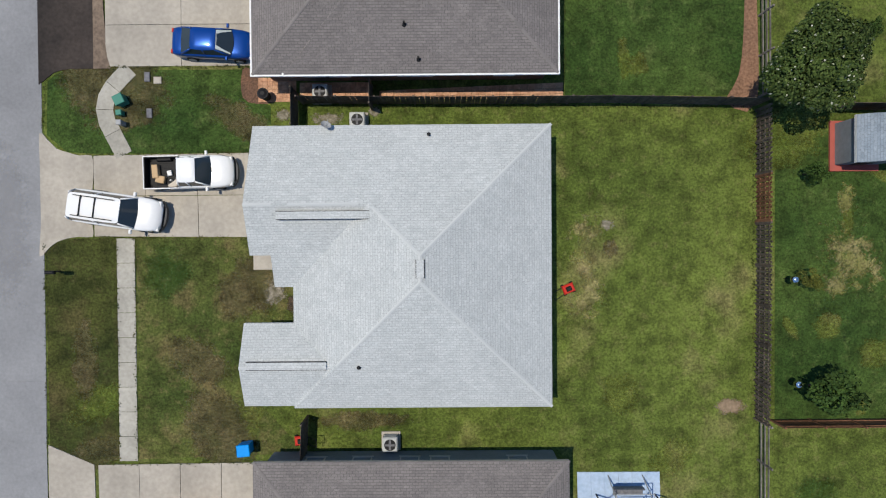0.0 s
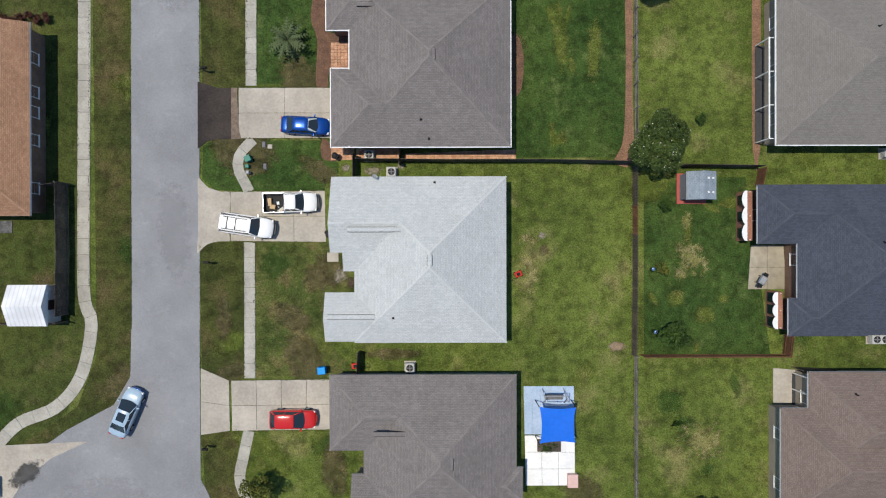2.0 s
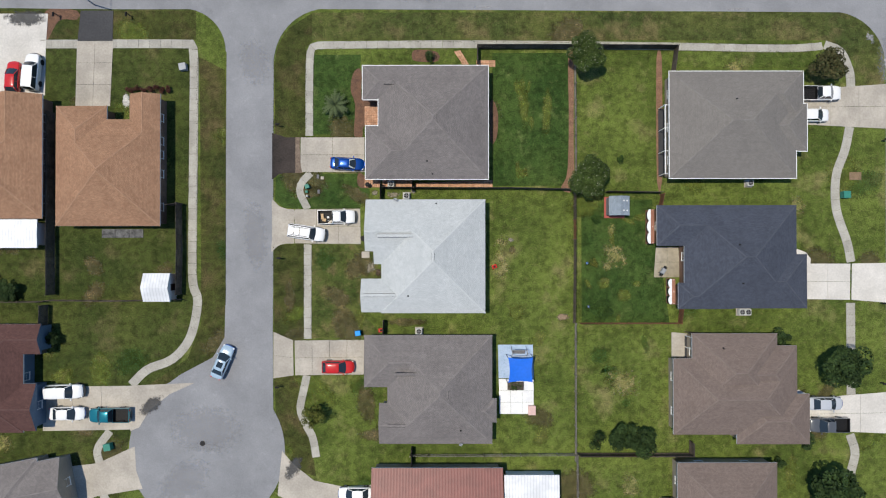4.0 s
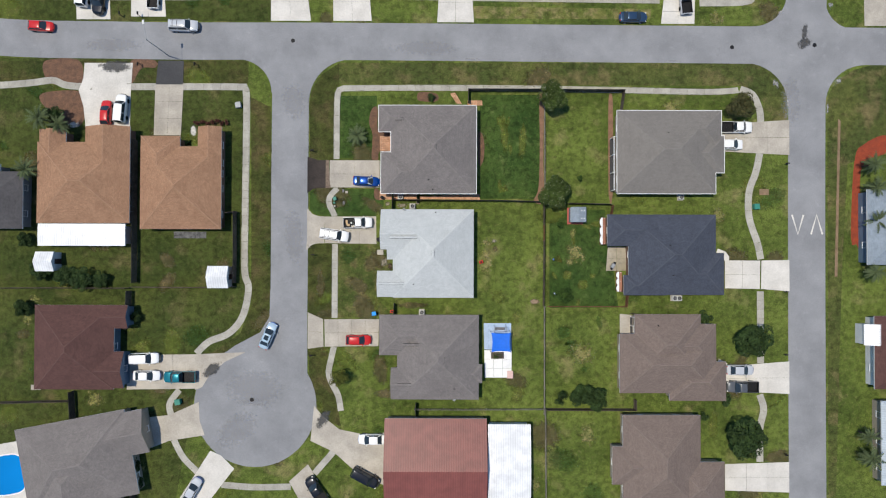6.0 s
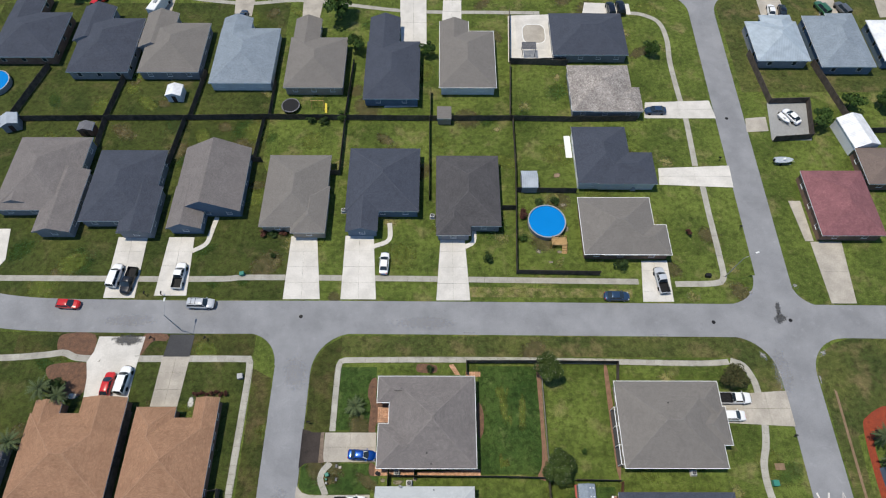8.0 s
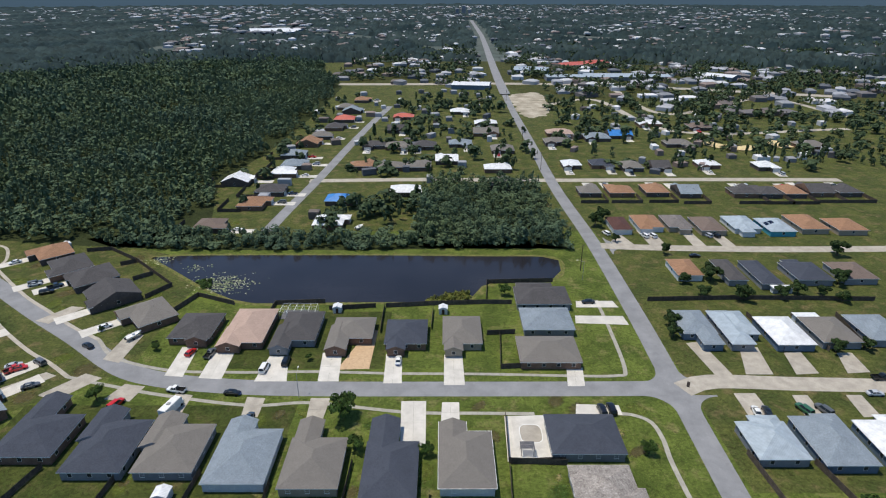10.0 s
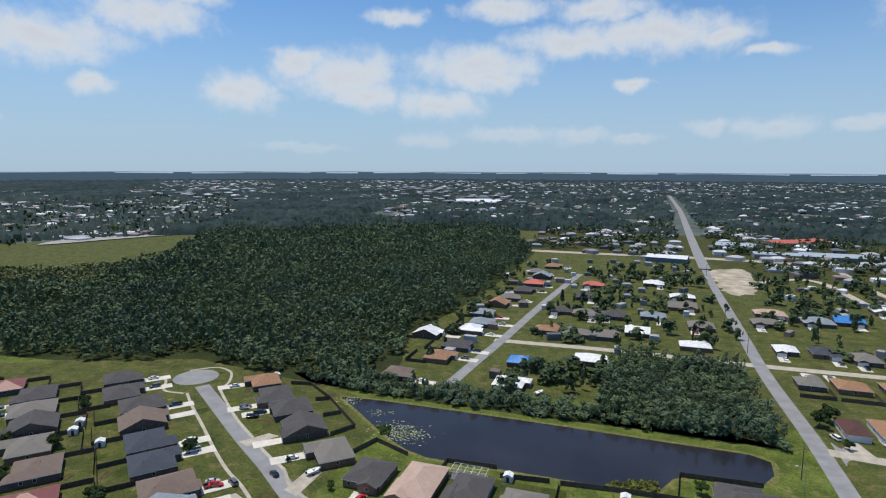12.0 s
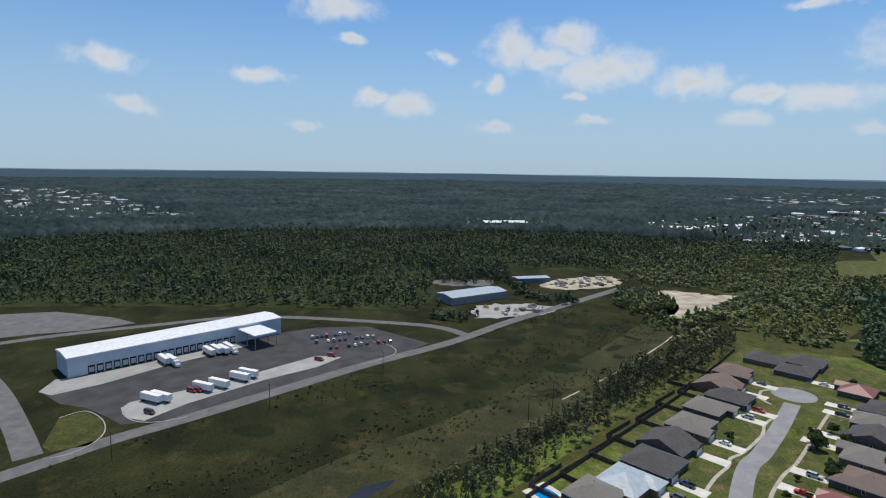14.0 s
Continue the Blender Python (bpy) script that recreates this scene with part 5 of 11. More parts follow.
def crown_kind(rng, per, ratio, pine, size):
    """Leaf sprays over the lobes of one crown, in units of its radius: middles and corner offsets."""
    n = 7
    a = rng.uniform(0, 2 * np.pi, n)
    d = rng.uniform(0.15, 0.62, n)
    up = np.linspace(0.0, 1.0, n) ** 0.7
    lobe = rng.uniform(0.42, 0.6, n)
    if pine:
        d *= 1.15 - up
        lobe *= 1.05 - 0.55 * up
    z = max(0.5, ratio * 0.3) + (ratio - lobe - max(0.5, ratio * 0.3)) * up
    c = np.stack([np.cos(a) * d, np.sin(a) * d, z], 1)
    k = rng.integers(0, n, per)
    v = rng.normal(size=(per, 3))
    v[:, 2] = np.abs(v[:, 2]) * 1.1 - 0.35
    v /= np.linalg.norm(v, axis=1)[:, None]
    mid = c[k] + v * lobe[k][:, None] * rng.uniform(0.86, 1.06, (per, 1))
    nrm = v + rng.normal(size=(per, 3)) * 0.18 + (0, 0, 0.3)
    nrm /= np.linalg.norm(nrm, axis=1)[:, None]
    t = np.cross(nrm, rng.normal(size=(per, 3)))
    t /= np.linalg.norm(t, axis=1)[:, None] + 1e-9
    b = np.cross(nrm, t)
    s = size * rng.uniform(0.65, 1.25, (per, 1))
    return mid[:, None, :] + np.stack([-t * s, -b * s * 0.7 + t * s * 0.15, t * s, b * s * 0.75], 1)


def woods(name, outline, spacing, height, radius, per, size, mat, seed, label, holes=(), pine=0.3, keep=1.0, clump=None):
    """A stand of trees as one object: lobed crowns of leaf sprays at uneven spacing inside the outline."""
    rng = np.random.default_rng(seed)
    xs, ys = [p[0] for p in outline], [p[1] for p in outline]
    gx, gy = np.meshgrid(np.arange(min(xs), max(xs), spacing), np.arange(min(ys), max(ys), spacing))
    px = gx.ravel() + rng.uniform(-0.48, 0.48, gx.size) * spacing
    py = gy.ravel() + rng.uniform(-0.48, 0.48, gx.size) * spacing
    ok = inside(px, py, outline) & (rng.uniform(size=px.size) < keep)
    if spacing > 3.5:  # an uneven edge
        ok &= inside(px + 12 * np.sin(py / 13 + 1) + 5 * np.sin(px / 7), py + 12 * np.sin(px / 11) + 5 * np.sin(py / 6 + 2), outline)
    if clump:
        ok &= (np.sin(px / clump + 1.3) * np.sin(py / clump * 1.2) + np.sin(px / clump * 2.3 + py / clump * 1.7) * 0.7 + rng.normal(size=px.size) * 0.35) > 0.35
    for h in holes:
        ok &= ~inside(px, py, h)
    px, py = px[ok], py[ok]
    kinds = np.array([crown_kind(rng, per, height / radius, k < 10 * pine, size) for k in range(10)])
    n = len(px)
    w = rng.uniform(0, 2 * np.pi, n)
    tall = 1 + 0.3 * (np.sin(px / 31) * np.sin(py / 27 + 1) + rng.normal(size=n) * 0.85)
    r = radius * rng.uniform(0.45, 1.0, n) ** 2 * 1.9
    q = kinds[rng.integers(0, 10, n)]
    c, s = np.cos(w)[:, None, None], np.sin(w)[:, None, None]
    out = np.empty_like(q)
    out[..., 0] = (q[..., 0] * c - q[..., 1] * s) * r[:, None, None] + px[:, None, None]
    out[..., 1] = (q[..., 0] * s + q[..., 1] * c) * r[:, None, None] + py[:, None, None]
    out[..., 2] = q[..., 2] * radius * np.clip(tall, 0.5, 2.0)[:, None, None]
    return tagged(new(name, quads_mesh(name, out.reshape(-1, 4, 3), mat)), label, "woods", "", "stuff")


# ---- ground, roads and paving ----
def build_ground():
    s = Shape()
    rings = (0, 60, 150, 400, 1000, 2500, 4700)
    n = 48
    v = [(0, 0, 0)] + [(r * math.cos(2 * math.pi * k / n), r * math.sin(2 * math.pi * k / n), 0) for r in rings[1:] for k in range(n)]
    f = [(0, 1 + k, 1 + (k + 1) % n) for k in range(n)]
    for j in range(len(rings) - 2):
        f += [(1 + j * n + k, 1 + (j + 1) * n + k, 1 + (j + 1) * n + (k + 1) % n, 1 + j * n + (k + 1) % n) for k in range(n)]
    return tagged(new("ground", s.add(v, f).mesh("ground", GRASS)), "flat green grassland reaching to the horizon", "", "", "structure")


build_ground()


def fillet(cx, cy, r, qx, qy, z, mat=ASPHALT):
    arc = [(cx + qx * r * (1 - math.sin(a)), cy + qy * r * (1 - math.cos(a))) for a in (math.pi / 2 * k / 10 for k in range(11))]
    return sheet("road_corner", [(cx - qx * 0.6, cy - qy * 0.6), (cx + qx * r, cy - qy * 0.6)] + arc + [(cx - qx * 0.6, cy + qy * r)], z, mat)


# streets
road("road_cross", [(-256.5, 136.8), (-229.1, 117.6), (-207.3, 101), (-189.2, 86.9)] + [(-125, 55), (-103, 43), (-83, 37.2), (-55, 36.1), (-18, 36.0), (25, 35.7), (64, 35.4), (110, 35.0), (190, 34.5)], 6.6, 0.020, ASPHALT, "worn grey asphalt street crossing the neighbourhood")
road("road_east", [(64.0, -170), (64.1, -80), (64.1, -14), (64.4, 30), (65.5, 85), (66.5, 130), (67.4, 171), (67.2, 235), (64.3, 313), (65, 420), (65.6, 560), (69, 720), (76.5, 960), (87, 1260), (98, 1700)], 6.5, 0.024, ASPHALT, "long straight worn grey asphalt street")
road("road_court", [(-26.4, 34), (-26.5, 13), (-26.5, -6), (-26.6, -22)], 6.5, 0.028, ASPHALT, "worn grey asphalt dead-end street")
road("road_upper", [(66, 130), (57, 129.2), (3, 129.0), (-40, 129.2), (-62, 130.5), (-80, 133.3), (-95, 139.0)] + [(-117.7, 155.4), (-140.3, 170.9), (-168.3, 191.3), (-190.6, 207.5)], 6.6, 0.032, ASPHALT, "worn grey asphalt street curving past the pond")
road("road_upper_east", [(68, 128.8)] + [(77.6, 132.3), (101.9, 131.2), (128.8, 130.1)] + [(200, 125)], 6.4, 0.036, CONCRETE, "pale sun-bleached asphalt side street")
road("road_second_east", [(70, 229)] + [(85.7, 227.3), (119, 225.7), (166.7, 225.1)] + [(320, 228)], 6.0, 0.036, CONCRETE, "pale sun-bleached asphalt side street")
road("road_far_cross", [(-77.9, 324.4), (-11, 326.7), (64.5, 325.1), (151.5, 326.3), (234.8, 325.3)], 6.5, 0.016, CONCRETE, "pale asphalt street across flat lots")
road("road_woods", [(-81.2, 245.3), (-78.5, 276.9), (-72.9, 332.7), (-62.2, 459.1), (-50.7, 564.9)], 6.0, 0.036, ASPHALT, "grey lane between houses at the wood's edge")
road("road_far_third", [(-124.1, 709.9), (-24.9, 709.9), (62.9, 714.3), (212.3, 693.2), (429.6, 612.5)], 16, 0.012, CONCRETE, "broad pale road with car parks")
road("road_far_fourth", [(91.6, 562.7), (155.4, 598.7), (185.7, 455.1), (327.7, 462.3)], 7, 0.012, CONCRETE, "pale far street")
road("road_far_fifth", [(192.5, 670), (203, 525.2), (331.2, 607.5), (358.6, 507.8)], 7, 0.014, CONCRETE, "pale far street")
sheet("turning_circle", circle(-32.3, -28.0, 10.7, 48), 0.040, ASPHALT, label="round asphalt turning circle at the street's end")
sheet("turning_circle", circle(-267.6, 143.1, 9.5, 40), 0.040, ASPHALT, label="round asphalt turning circle at the street's end")
sheet("turning_circle", circle(-201.3, 215.7, 10.5, 40), 0.044, ASPHALT, label="round asphalt turning circle at the street's end")
for cx, cy, qx, qy, r in ((-23.2, 32.8, 1, -1, 7.5), (-29.8, 32.8, -1, -1, 6.0), (61.0, 32.3, -1, -1, 7.5), (67.6, 32.0, 1, -1, 7.0), (60.9, 38.8, -1, 1, 6.0), (67.7, 38.4, 1, 1, 5.0),
                          (63.0, 125.9, -1, -1, 7.0), (63.3, 132.2, -1, 1, 6.0), (69.6, 125.6, 1, -1, 7.0), (69.9, 132.0, 1, 1, 6.0), (73.4, 226.0, 1, -1, 6.0), (73.4, 232.0, 1, 1, 6.0)):
    fillet(cx, cy, r, qx, qy, 0.016)
sheet("turning_flare", [(-23.3, -8), (-23.2, -26), (-30, -24), (-40, -20.5), (-36, -17.6), (-31.5, -15.2), (-29.9, -12.5), (-29.8, -8)], 0.044, ASPHALT)

def soft_patch(x, y, a, b, turn, mat, z, label):
    """An irregular patch on the ground that fades out at its rim."""
    ob = new("ground_patch", mesh_of("ground_patch", [(math.cos(w), math.sin(w), 0) for w in (2 * math.pi * k / 24 for k in range(24))], [tuple(range(24))], mat))
    ob.matrix_world = pose(x, y, z, 0, 0, turn) @ Matrix.Diagonal((a, b, 1, 1))
    return tagged(ob, label, "", "", "structure")


# verges and lawns that differ from the rest
sheet("verge", [(-33.9, 26.3), (-29.9, 24.3), (-29.5, -6.5), (-30.6, -15.4), (-33.5, -18.8), (-37.5, -20.8), (-42.4, -20.4), (-35, -15.4), (-33.1, -10.4), (-33.4, 24.3)], 0.008, GRASS_VERGE)
sheet("verge", [(-23, 14.9), (-23.1, 25.3), (-22.6, 27.8), (-21.1, 30.1), (-18, 32.1), (-17.7, 28.4), (-18.7, 27.4), (-18.9, 14.9)], 0.009, GRASS_VERGE)
sheet("verge", [(-23.2, 0.3), (-19, 0.3), (-18.9, -12.4), (-23.1, -12.4)], 0.008, GRASS_VERGE)
sheet("verge", [(-23.1, -17.8), (-19.4, -17.8), (-20.1, -22.3), (-18.1, -26.7), (-17.3, -31.6), (-20.1, -30.6), (-22, -28.2), (-22.8, -24.2)], 0.008, GRASS_VERGE)
sheet("verge", [(-18, 32.2), (60.8, 32.2), (60.8, 22.1), (56.6, 22.1), (56.6, 25.5), (52.6, 28.3), (-17.9, 28.4)], 0.010, GRASS_OLIVE)
sheet("verge", [(67.9, 25.6), (68.5, 27.5), (70, 29.5), (72.5, 31.1), (76, 32.1), (83.4, 32.6), (83.3, 18.6), (71.4, 14.6), (70.3, -4.2), (69, -43.6), (67.7, -43.6)], 0.008, GRASS_OLIVE)
sheet("verge", [(-77.8, 32.4), (-33.9, 32.5), (-33.9, 28.5), (-77.7, 28.9)], 0.008, GRASS_VERGE)
sheet("lawn", [(-95, 33), (-34.3, 33), (-34.3, 6), (-33.5, -8), (-36, -16), (-42, -20.5), (-47, -50), (-95, -50)], 0.0040, GRASS_SHADY, 0.03, label="dark green lawns round the western houses")
sheet("lawn", [(-112, 39.5), (-30, 39.5), (-29.8, 54), (-38.6, 72), (-38.5, 122), (-112, 122)], 0.0040, GRASS_SHADY, 0.03, label="dark green lawns between the houses")
sheet("lawn", [(70.2, 92), (260, 92), (260, 268), (71.2, 268)], 0.0041, GRASS_OLIVE, 0.03, label="dull green lawns round the eastern houses")
sheet("lawn", [(-70, 138.5), (-17, 138.5), (-17, 172), (-70, 172)], 0.0040, GRASS_SHADY, 0.03)
sheet("lawn", [(6.9, 26.6), (17.4, 26.6), (17.4, 8.3), (7, 8.3)], 0.008, GRASS_DEEP, label="deep green watered back lawn")
sheet("lawn", [(-17.9, 26.4), (-11.2, 26.4), (-11.7, 15.4), (-17.9, 15.4)], 0.012, GRASS_DEEP)
sheet("lawn", [(-22.9, 9.4), (-22.4, 9.8), (-21.6, 10.1), (-18.3, 10), (-11.6, 10), (-11.6, 8.6), (-10, 7.9), (-10, 6.8), (-11.1, 6.7), (-11.3, 5.2), (-15.9, 5.2), (-20.2, 5.2), (-21.8, 5.3), (-23, 6.3)], 0.0122, GRASS_DEEP, 0.05, label="deep green front lawn round the sidewalk")
sheet("lawn", [(-17.9, 0.3), (-9.5, 0.3), (-8.5, -4.3), (-11.1, -9), (-8.2, -12.3), (-17.9, -12.6)], 0.008, GRASS_DRY, label="patchy front lawn with bare dry spots")
sheet("lawn", [(19.1, 6.3), (28.8, 6.4), (31.2, -10.7), (19.1, -10.8)], 0.008, GRASS_DEEP)
sheet("lawn", [(19.1, -10.8), (31.2, -11), (31.2, -27.5), (19.1, -27.5)], 0.012, GRASS)
for x, y, a, b, seed in ((23.6, -1.2, 3.0, 4.2, 1), (24.6, -18.7, 3.6, 4.8, 2), (8.2, 0.6, 1.5, 2.2, 3), (8.3, -3.3, 2.2, 2.6, 4), (23.5, 47.5, 3.0, 1.6, 6), (23.7, 62.8, 3.0, 3.0, 7)):
    soft_patch(x, y, a * 1.35, b * 1.35, seed * 40, SOFT_STRAW, 0.02, "straw-coloured thin patch of lawn")
soft_patch(11.2, 19.9, 1.3, 6.2, 4, SOFT_YELLOW, 0.0131, "lighter strip of back lawn")
soft_patch(14.4, 18.5, 1.2, 5.6, -3, SOFT_YELLOW, 0.0132, "lighter strip of back lawn")
rng = random.Random(5)
for k in range(6):
    soft_patch(11.8 + rng.gauss(0, 1.2), 18 + rng.uniform(-8, 7), rng.uniform(0.4, 1.1), rng.uniform(0.8, 2.2), rng.uniform(-15, 15), SOFT_YELLOW, 0.0133 + 0.0001 * k, "lighter worn streak in the watered lawn")
for k in range(8):
    soft_patch(rng.uniform(19.5, 27.5), rng.uniform(-10, 6), rng.uniform(0.6, 1.8), rng.uniform(0.6, 2.2), rng.uniform(0, 180), SOFT_YELLOW, 0.0086 + 0.0001 * k, "sunny yellow-green patch of lawn")
for k in range(5):
    soft_patch(rng.uniform(19.5, 30), rng.uniform(-26, -11.5), rng.uniform(0.8, 2.4), rng.uniform(0.8, 2.6), rng.uniform(0, 180), SOFT_GREEN, 0.0124 + 0.0001 * k, "lush green patch of lawn")
soft_patch(-43.5, 20.1, 1.0, 1.7, 0, SOFT_WHITE, 0.0182, "bed of white stones by the house")
soft_patch(-64.7, 21.1, 1.8, 0.9, 0, SOFT_WHITE, 0.0183, "bed of white stones by the house")
rng = random.Random(8)
(lx0, ly0), (lx1, ly1) = (6.5, 7.9), (17.9, 27)
KINDS = (SOFT_STRAW, SOFT_BROWN, SOFT_YELLOW, SOFT_GREEN, SOFT_YELLOW, SOFT_BROWN)
NAMES = ("thin straw patch of lawn", "worn brown patch of lawn", "sunny yellow-green patch of lawn", "lush green patch of lawn", "sunny yellow-green patch of lawn", "worn brown patch of lawn")
for k in range(150):  # uneven lawns of the near lots
    x, y = rng.uniform(-80, 60), rng.uniform(-48, 31)
    j = rng.randrange(6)
    if 6.5 < x < 31 and -27 < y < 27 and k % 3:
        continue  # these yards have patches of their own
    if lx0 < x < lx1 and ly0 < y < ly1:
        j = 3  # the watered lawn has no dry spots
    soft_patch(x, y, rng.uniform(1.5, 5.5), rng.uniform(1.5, 5.0), rng.uniform(0, 180), KINDS[j], 0.0128 + 0.00002 * k, NAMES[j])
for k in range(150):  # and of the rows to the north
    x, y = rng.uniform(-90, 58), rng.uniform(40, 125)
    j = rng.randrange(6)
    soft_patch(x, y, rng.uniform(2.0, 7.0), rng.uniform(2.0, 6.0), rng.uniform(0, 180), KINDS[j], 0.0058 + 0.00001 * k, NAMES[j])
for k in range(110):  # and of the streets to the west
    x, y = rng.uniform(-250, -90), rng.uniform(70, 260)
    j = rng.randrange(6)
    soft_patch(x, y, rng.uniform(2.5, 9.0), rng.uniform(2.5, 8.0), rng.uniform(0, 180), KINDS[j], 0.0042 + 0.00001 * k, NAMES[j])
for x, y, a, b, w in ((-25.9, 25.3, 2.5, 4, 10), (61.5, 25.5, 2, 5, 0), (-25.7, 1.5, 2, 6, 5), (-32.5, -25.2, 6, 4, 0), (-35.4, -32.2, 5, 3, 40), (-3, 34.9, 7, 1.5, 0), (-57.9, 35.3, 6, 1.5, 0)):
    soft_patch(x, y, a * 1.4, b * 1.4, w, SOFT_PALE, 0.047 + 0.0001 * w % 0.001, "bleached pale wear on the asphalt")
soft_patch(-10.9, -2.3, 2.6, 3.2, 20, SOFT_BROWN, 0.0146, "bare brown lawn by the porch")
soft_patch(-14.4, -6.9, 2.2, 3.6, 60, SOFT_BROWN, 0.0147, "bare brown lawn")
soft_patch(-21, -6.9, 1.4, 4.2, 0, SOFT_BROWN, 0.0148, "worn brown verge")
soft_patch(-4.9, -10.4, 5.0, 1.0, 0, SOFT_BROWN, 0.0149, "bare strip beside the house")
soft_patch(-9.2, 7.5, 1.6, 0.8, 0, SOFT_STRAW, 0.0151, "dry rubble strip between the houses")
soft_patch(8, -1.5, 1.9, 2.6, 20, SOFT_STRAW, 0.0152, "dry straw patch beside the house wall")
soft_patch(22.7, -2.6, 2.4, 2.2, 20, SOFT_STRAW, 0.0153, "dry straw patch in the yard")
soft_patch(9.6, -0.5, 0.9, 0.9, 0, SOFT_BROWN, 0.0150, "ash-grey burnt spot in the lawn")
soft_patch(16.5, -9.7, 1.5, 0.8, 0, SOFT_SOIL, 0.02, "bare patch of pale soil")
sheet("mulch_bed", rounded([(-11.8, 24.4), (-11.1, 24.1), (-11, 20.4), (-8.8, 20.2), (-8.5, 16.8), (-10.8, 16.5), (-11, 15), (-12.1, 15.2), (-12, 19.5), (-12.6, 21.4), (-12.4, 23.4)], 0.5), 0.016, MULCH, label="bark mulch bed beside the house")
sheet("mulch_bed", rounded([(6.6, 19.9), (7.3, 19.6), (7.7, 17.5), (7.4, 14.7), (6.6, 14.4)], 0.5), 0.016, MULCH)
sheet("mulch_bed", rounded([(-4.1, 26.8), (-3.2, 27.1), (-0.6, 26.7), (-0.6, 25.5), (-3, 25.4), (-4.1, 25.7)], 0.5), 0.016, MULCH)
sheet("mulch_bed", rounded([(-11.6, 10), (-11.1, 10), (-10, 9.1), (-9.8, 8.1), (-11.3, 8.1), (-11.7, 8.8)], 0.5), 0.016, MULCH)
sheet("mulch_strip", rounded([(17.35, 26.9), (18.05, 26.9), (18.05, 15), (18.05, 7.9), (16.3, 7.9), (17.0, 9.4), (17.3, 12), (17.4, 18)], 0.5), 0.016, MULCH_PALE, label="bare reddish-brown strip along the fence")
sheet("mulch_strip", rounded([(29.5, 26), (30.2, 26), (30.2, 9), (29.5, 9)], 0.5), 0.016, MULCH_PALE)
sheet("mulch_bed", rounded([(78.1, 19.6), (74.4, 18.1), (72.6, 15.1), (71.9, 1.7), (72.8, 0.5), (73.8, 0.5), (73.8, 13.6), (78.1, 16.6)], 0.5), 0.016, MULCH_RED, label="curved bed of red mulch")
sheet("mulch_bed", rounded([(-69.8, 32.4), (-63.8, 32.5), (-63.5, 28.3), (-67.8, 28.2), (-69.6, 29.2)], 0.5), 0.016, MULCH)
sheet("mulch_bed", rounded([(-70.2, 26.7), (-62.9, 26.8), (-62.9, 21.8), (-65.2, 21.1), (-69.7, 24.2)], 0.5), 0.016, MULCH)
sheet("mulch_bed", rounded([(-54.6, 32.5), (-50.3, 32.5), (-50.3, 31.3), (-52.8, 31.1), (-54.6, 28.3)], 0.5), 0.016, MULCH)
sheet("dirt_strip", [(69.8, 22.6), (70.2, 22.1), (69.5, -5.2), (69, -5.2)], 0.016, SOIL)
sheet("dirt_track", [(4.5, 42.3), (37.1, 41.8), (36.8, 40), (5.6, 40.1)], 0.014, GRASS_SPOT)

# drives of the near lots
slab_field("driveway", [(-20.3, 5.1), (-11.3, 5.2), (-11.2, 0.3), (-20.3, 0.4)], 3, 2, 0.050, CONCRETE, "pale concrete driveway in large poured bays")
sheet("drive_apron", rounded([(-23.4, 6.4), (-23, 6.1), (-22.7, 5.8), (-22.4, 5.5), (-21.8, 5.3), (-21.1, 5.1), (-20.4, 5.1), (-20.3, 4.3), (-20.4, 2.7), (-20.4, 1), (-20.4, 0.4), (-21.2, 0.4), (-21.9, 0.3), (-22.5, 0.1), (-22.9, -0.2), (-23.1, -0.4), (-23.5, -0.7), (-23.4, 1.1), (-23.4, 2.7), (-23.4, 4.3)], 0.3), 0.050, CONCRETE, 0.1, label="flared concrete drive apron")
slab_field("driveway", [(-19.5, 15), (-10.7, 15), (-10.7, 10.2), (-19.5, 10.2)], 2, 2, 0.050, CONCRETE, "pale concrete driveway in large poured bays")
sheet("drive_apron", [(-23.4, 15.6), (-22.7, 15.4), (-21.5, 15), (-20.2, 15)] + [(-20.2, 10.1), (-21.6, 10.1), (-22.2, 10), (-22.5, 9.9), (-22.9, 9.6), (-23.4, 9.2)], 0.046, ASPHALT_FRESH, 0.06, label="dark fresh asphalt drive apron")
sheet("stained_band", [(-20.2, 15), (-19.6, 15)] + [(-19.6, 13.7), (-19.5, 12.4), (-19.5, 11.6), (-19.4, 10.8), (-19.2, 10.1), (-20.2, 10.1)], 0.066, WET_BAND, 0.05, label="brown stained edge of the concrete drive")
slab_field("driveway", [(-20.3, -12.9), (-10.7, -12.8), (-10.8, -17.6), (-20.2, -17.7)], 4, 2, 0.050, CONCRETE, "pale concrete driveway in large poured bays")
slab_field("drive_apron", [(-23.2, -11.7), (-20.5, -12.9), (-20.4, -17.7), (-23.2, -18.1)], 1, 2, 0.050, CONCRETE)
slab_field("driveway", [(49.8, -2.4), (56, -2.4), (55.9, -7.4), (49.8, -7.3)], 2, 2, 0.050, CONCRETE_NEW, "bright concrete driveway", single=False)
slab_field("drive_apron", [(56.2, -2.4), (61.1, -2.3), (61.1, -7.8), (56.1, -7.4)], 1, 1, 0.050, CONCRETE_NEW, single=False)
slab_field("driveway", [(49.4, 21.5), (61.2, 22.3), (61.2, 16.1), (49.4, 16.7)], 3, 2, 0.050, CONCRETE, "bright concrete driveway", single=False)
slab_field("driveway", [(49.8, -20.9), (61, -20), (61, -25.7), (49.7, -25.2)], 3, 2, 0.050, CONCRETE_NEW, "bright concrete driveway", single=False)
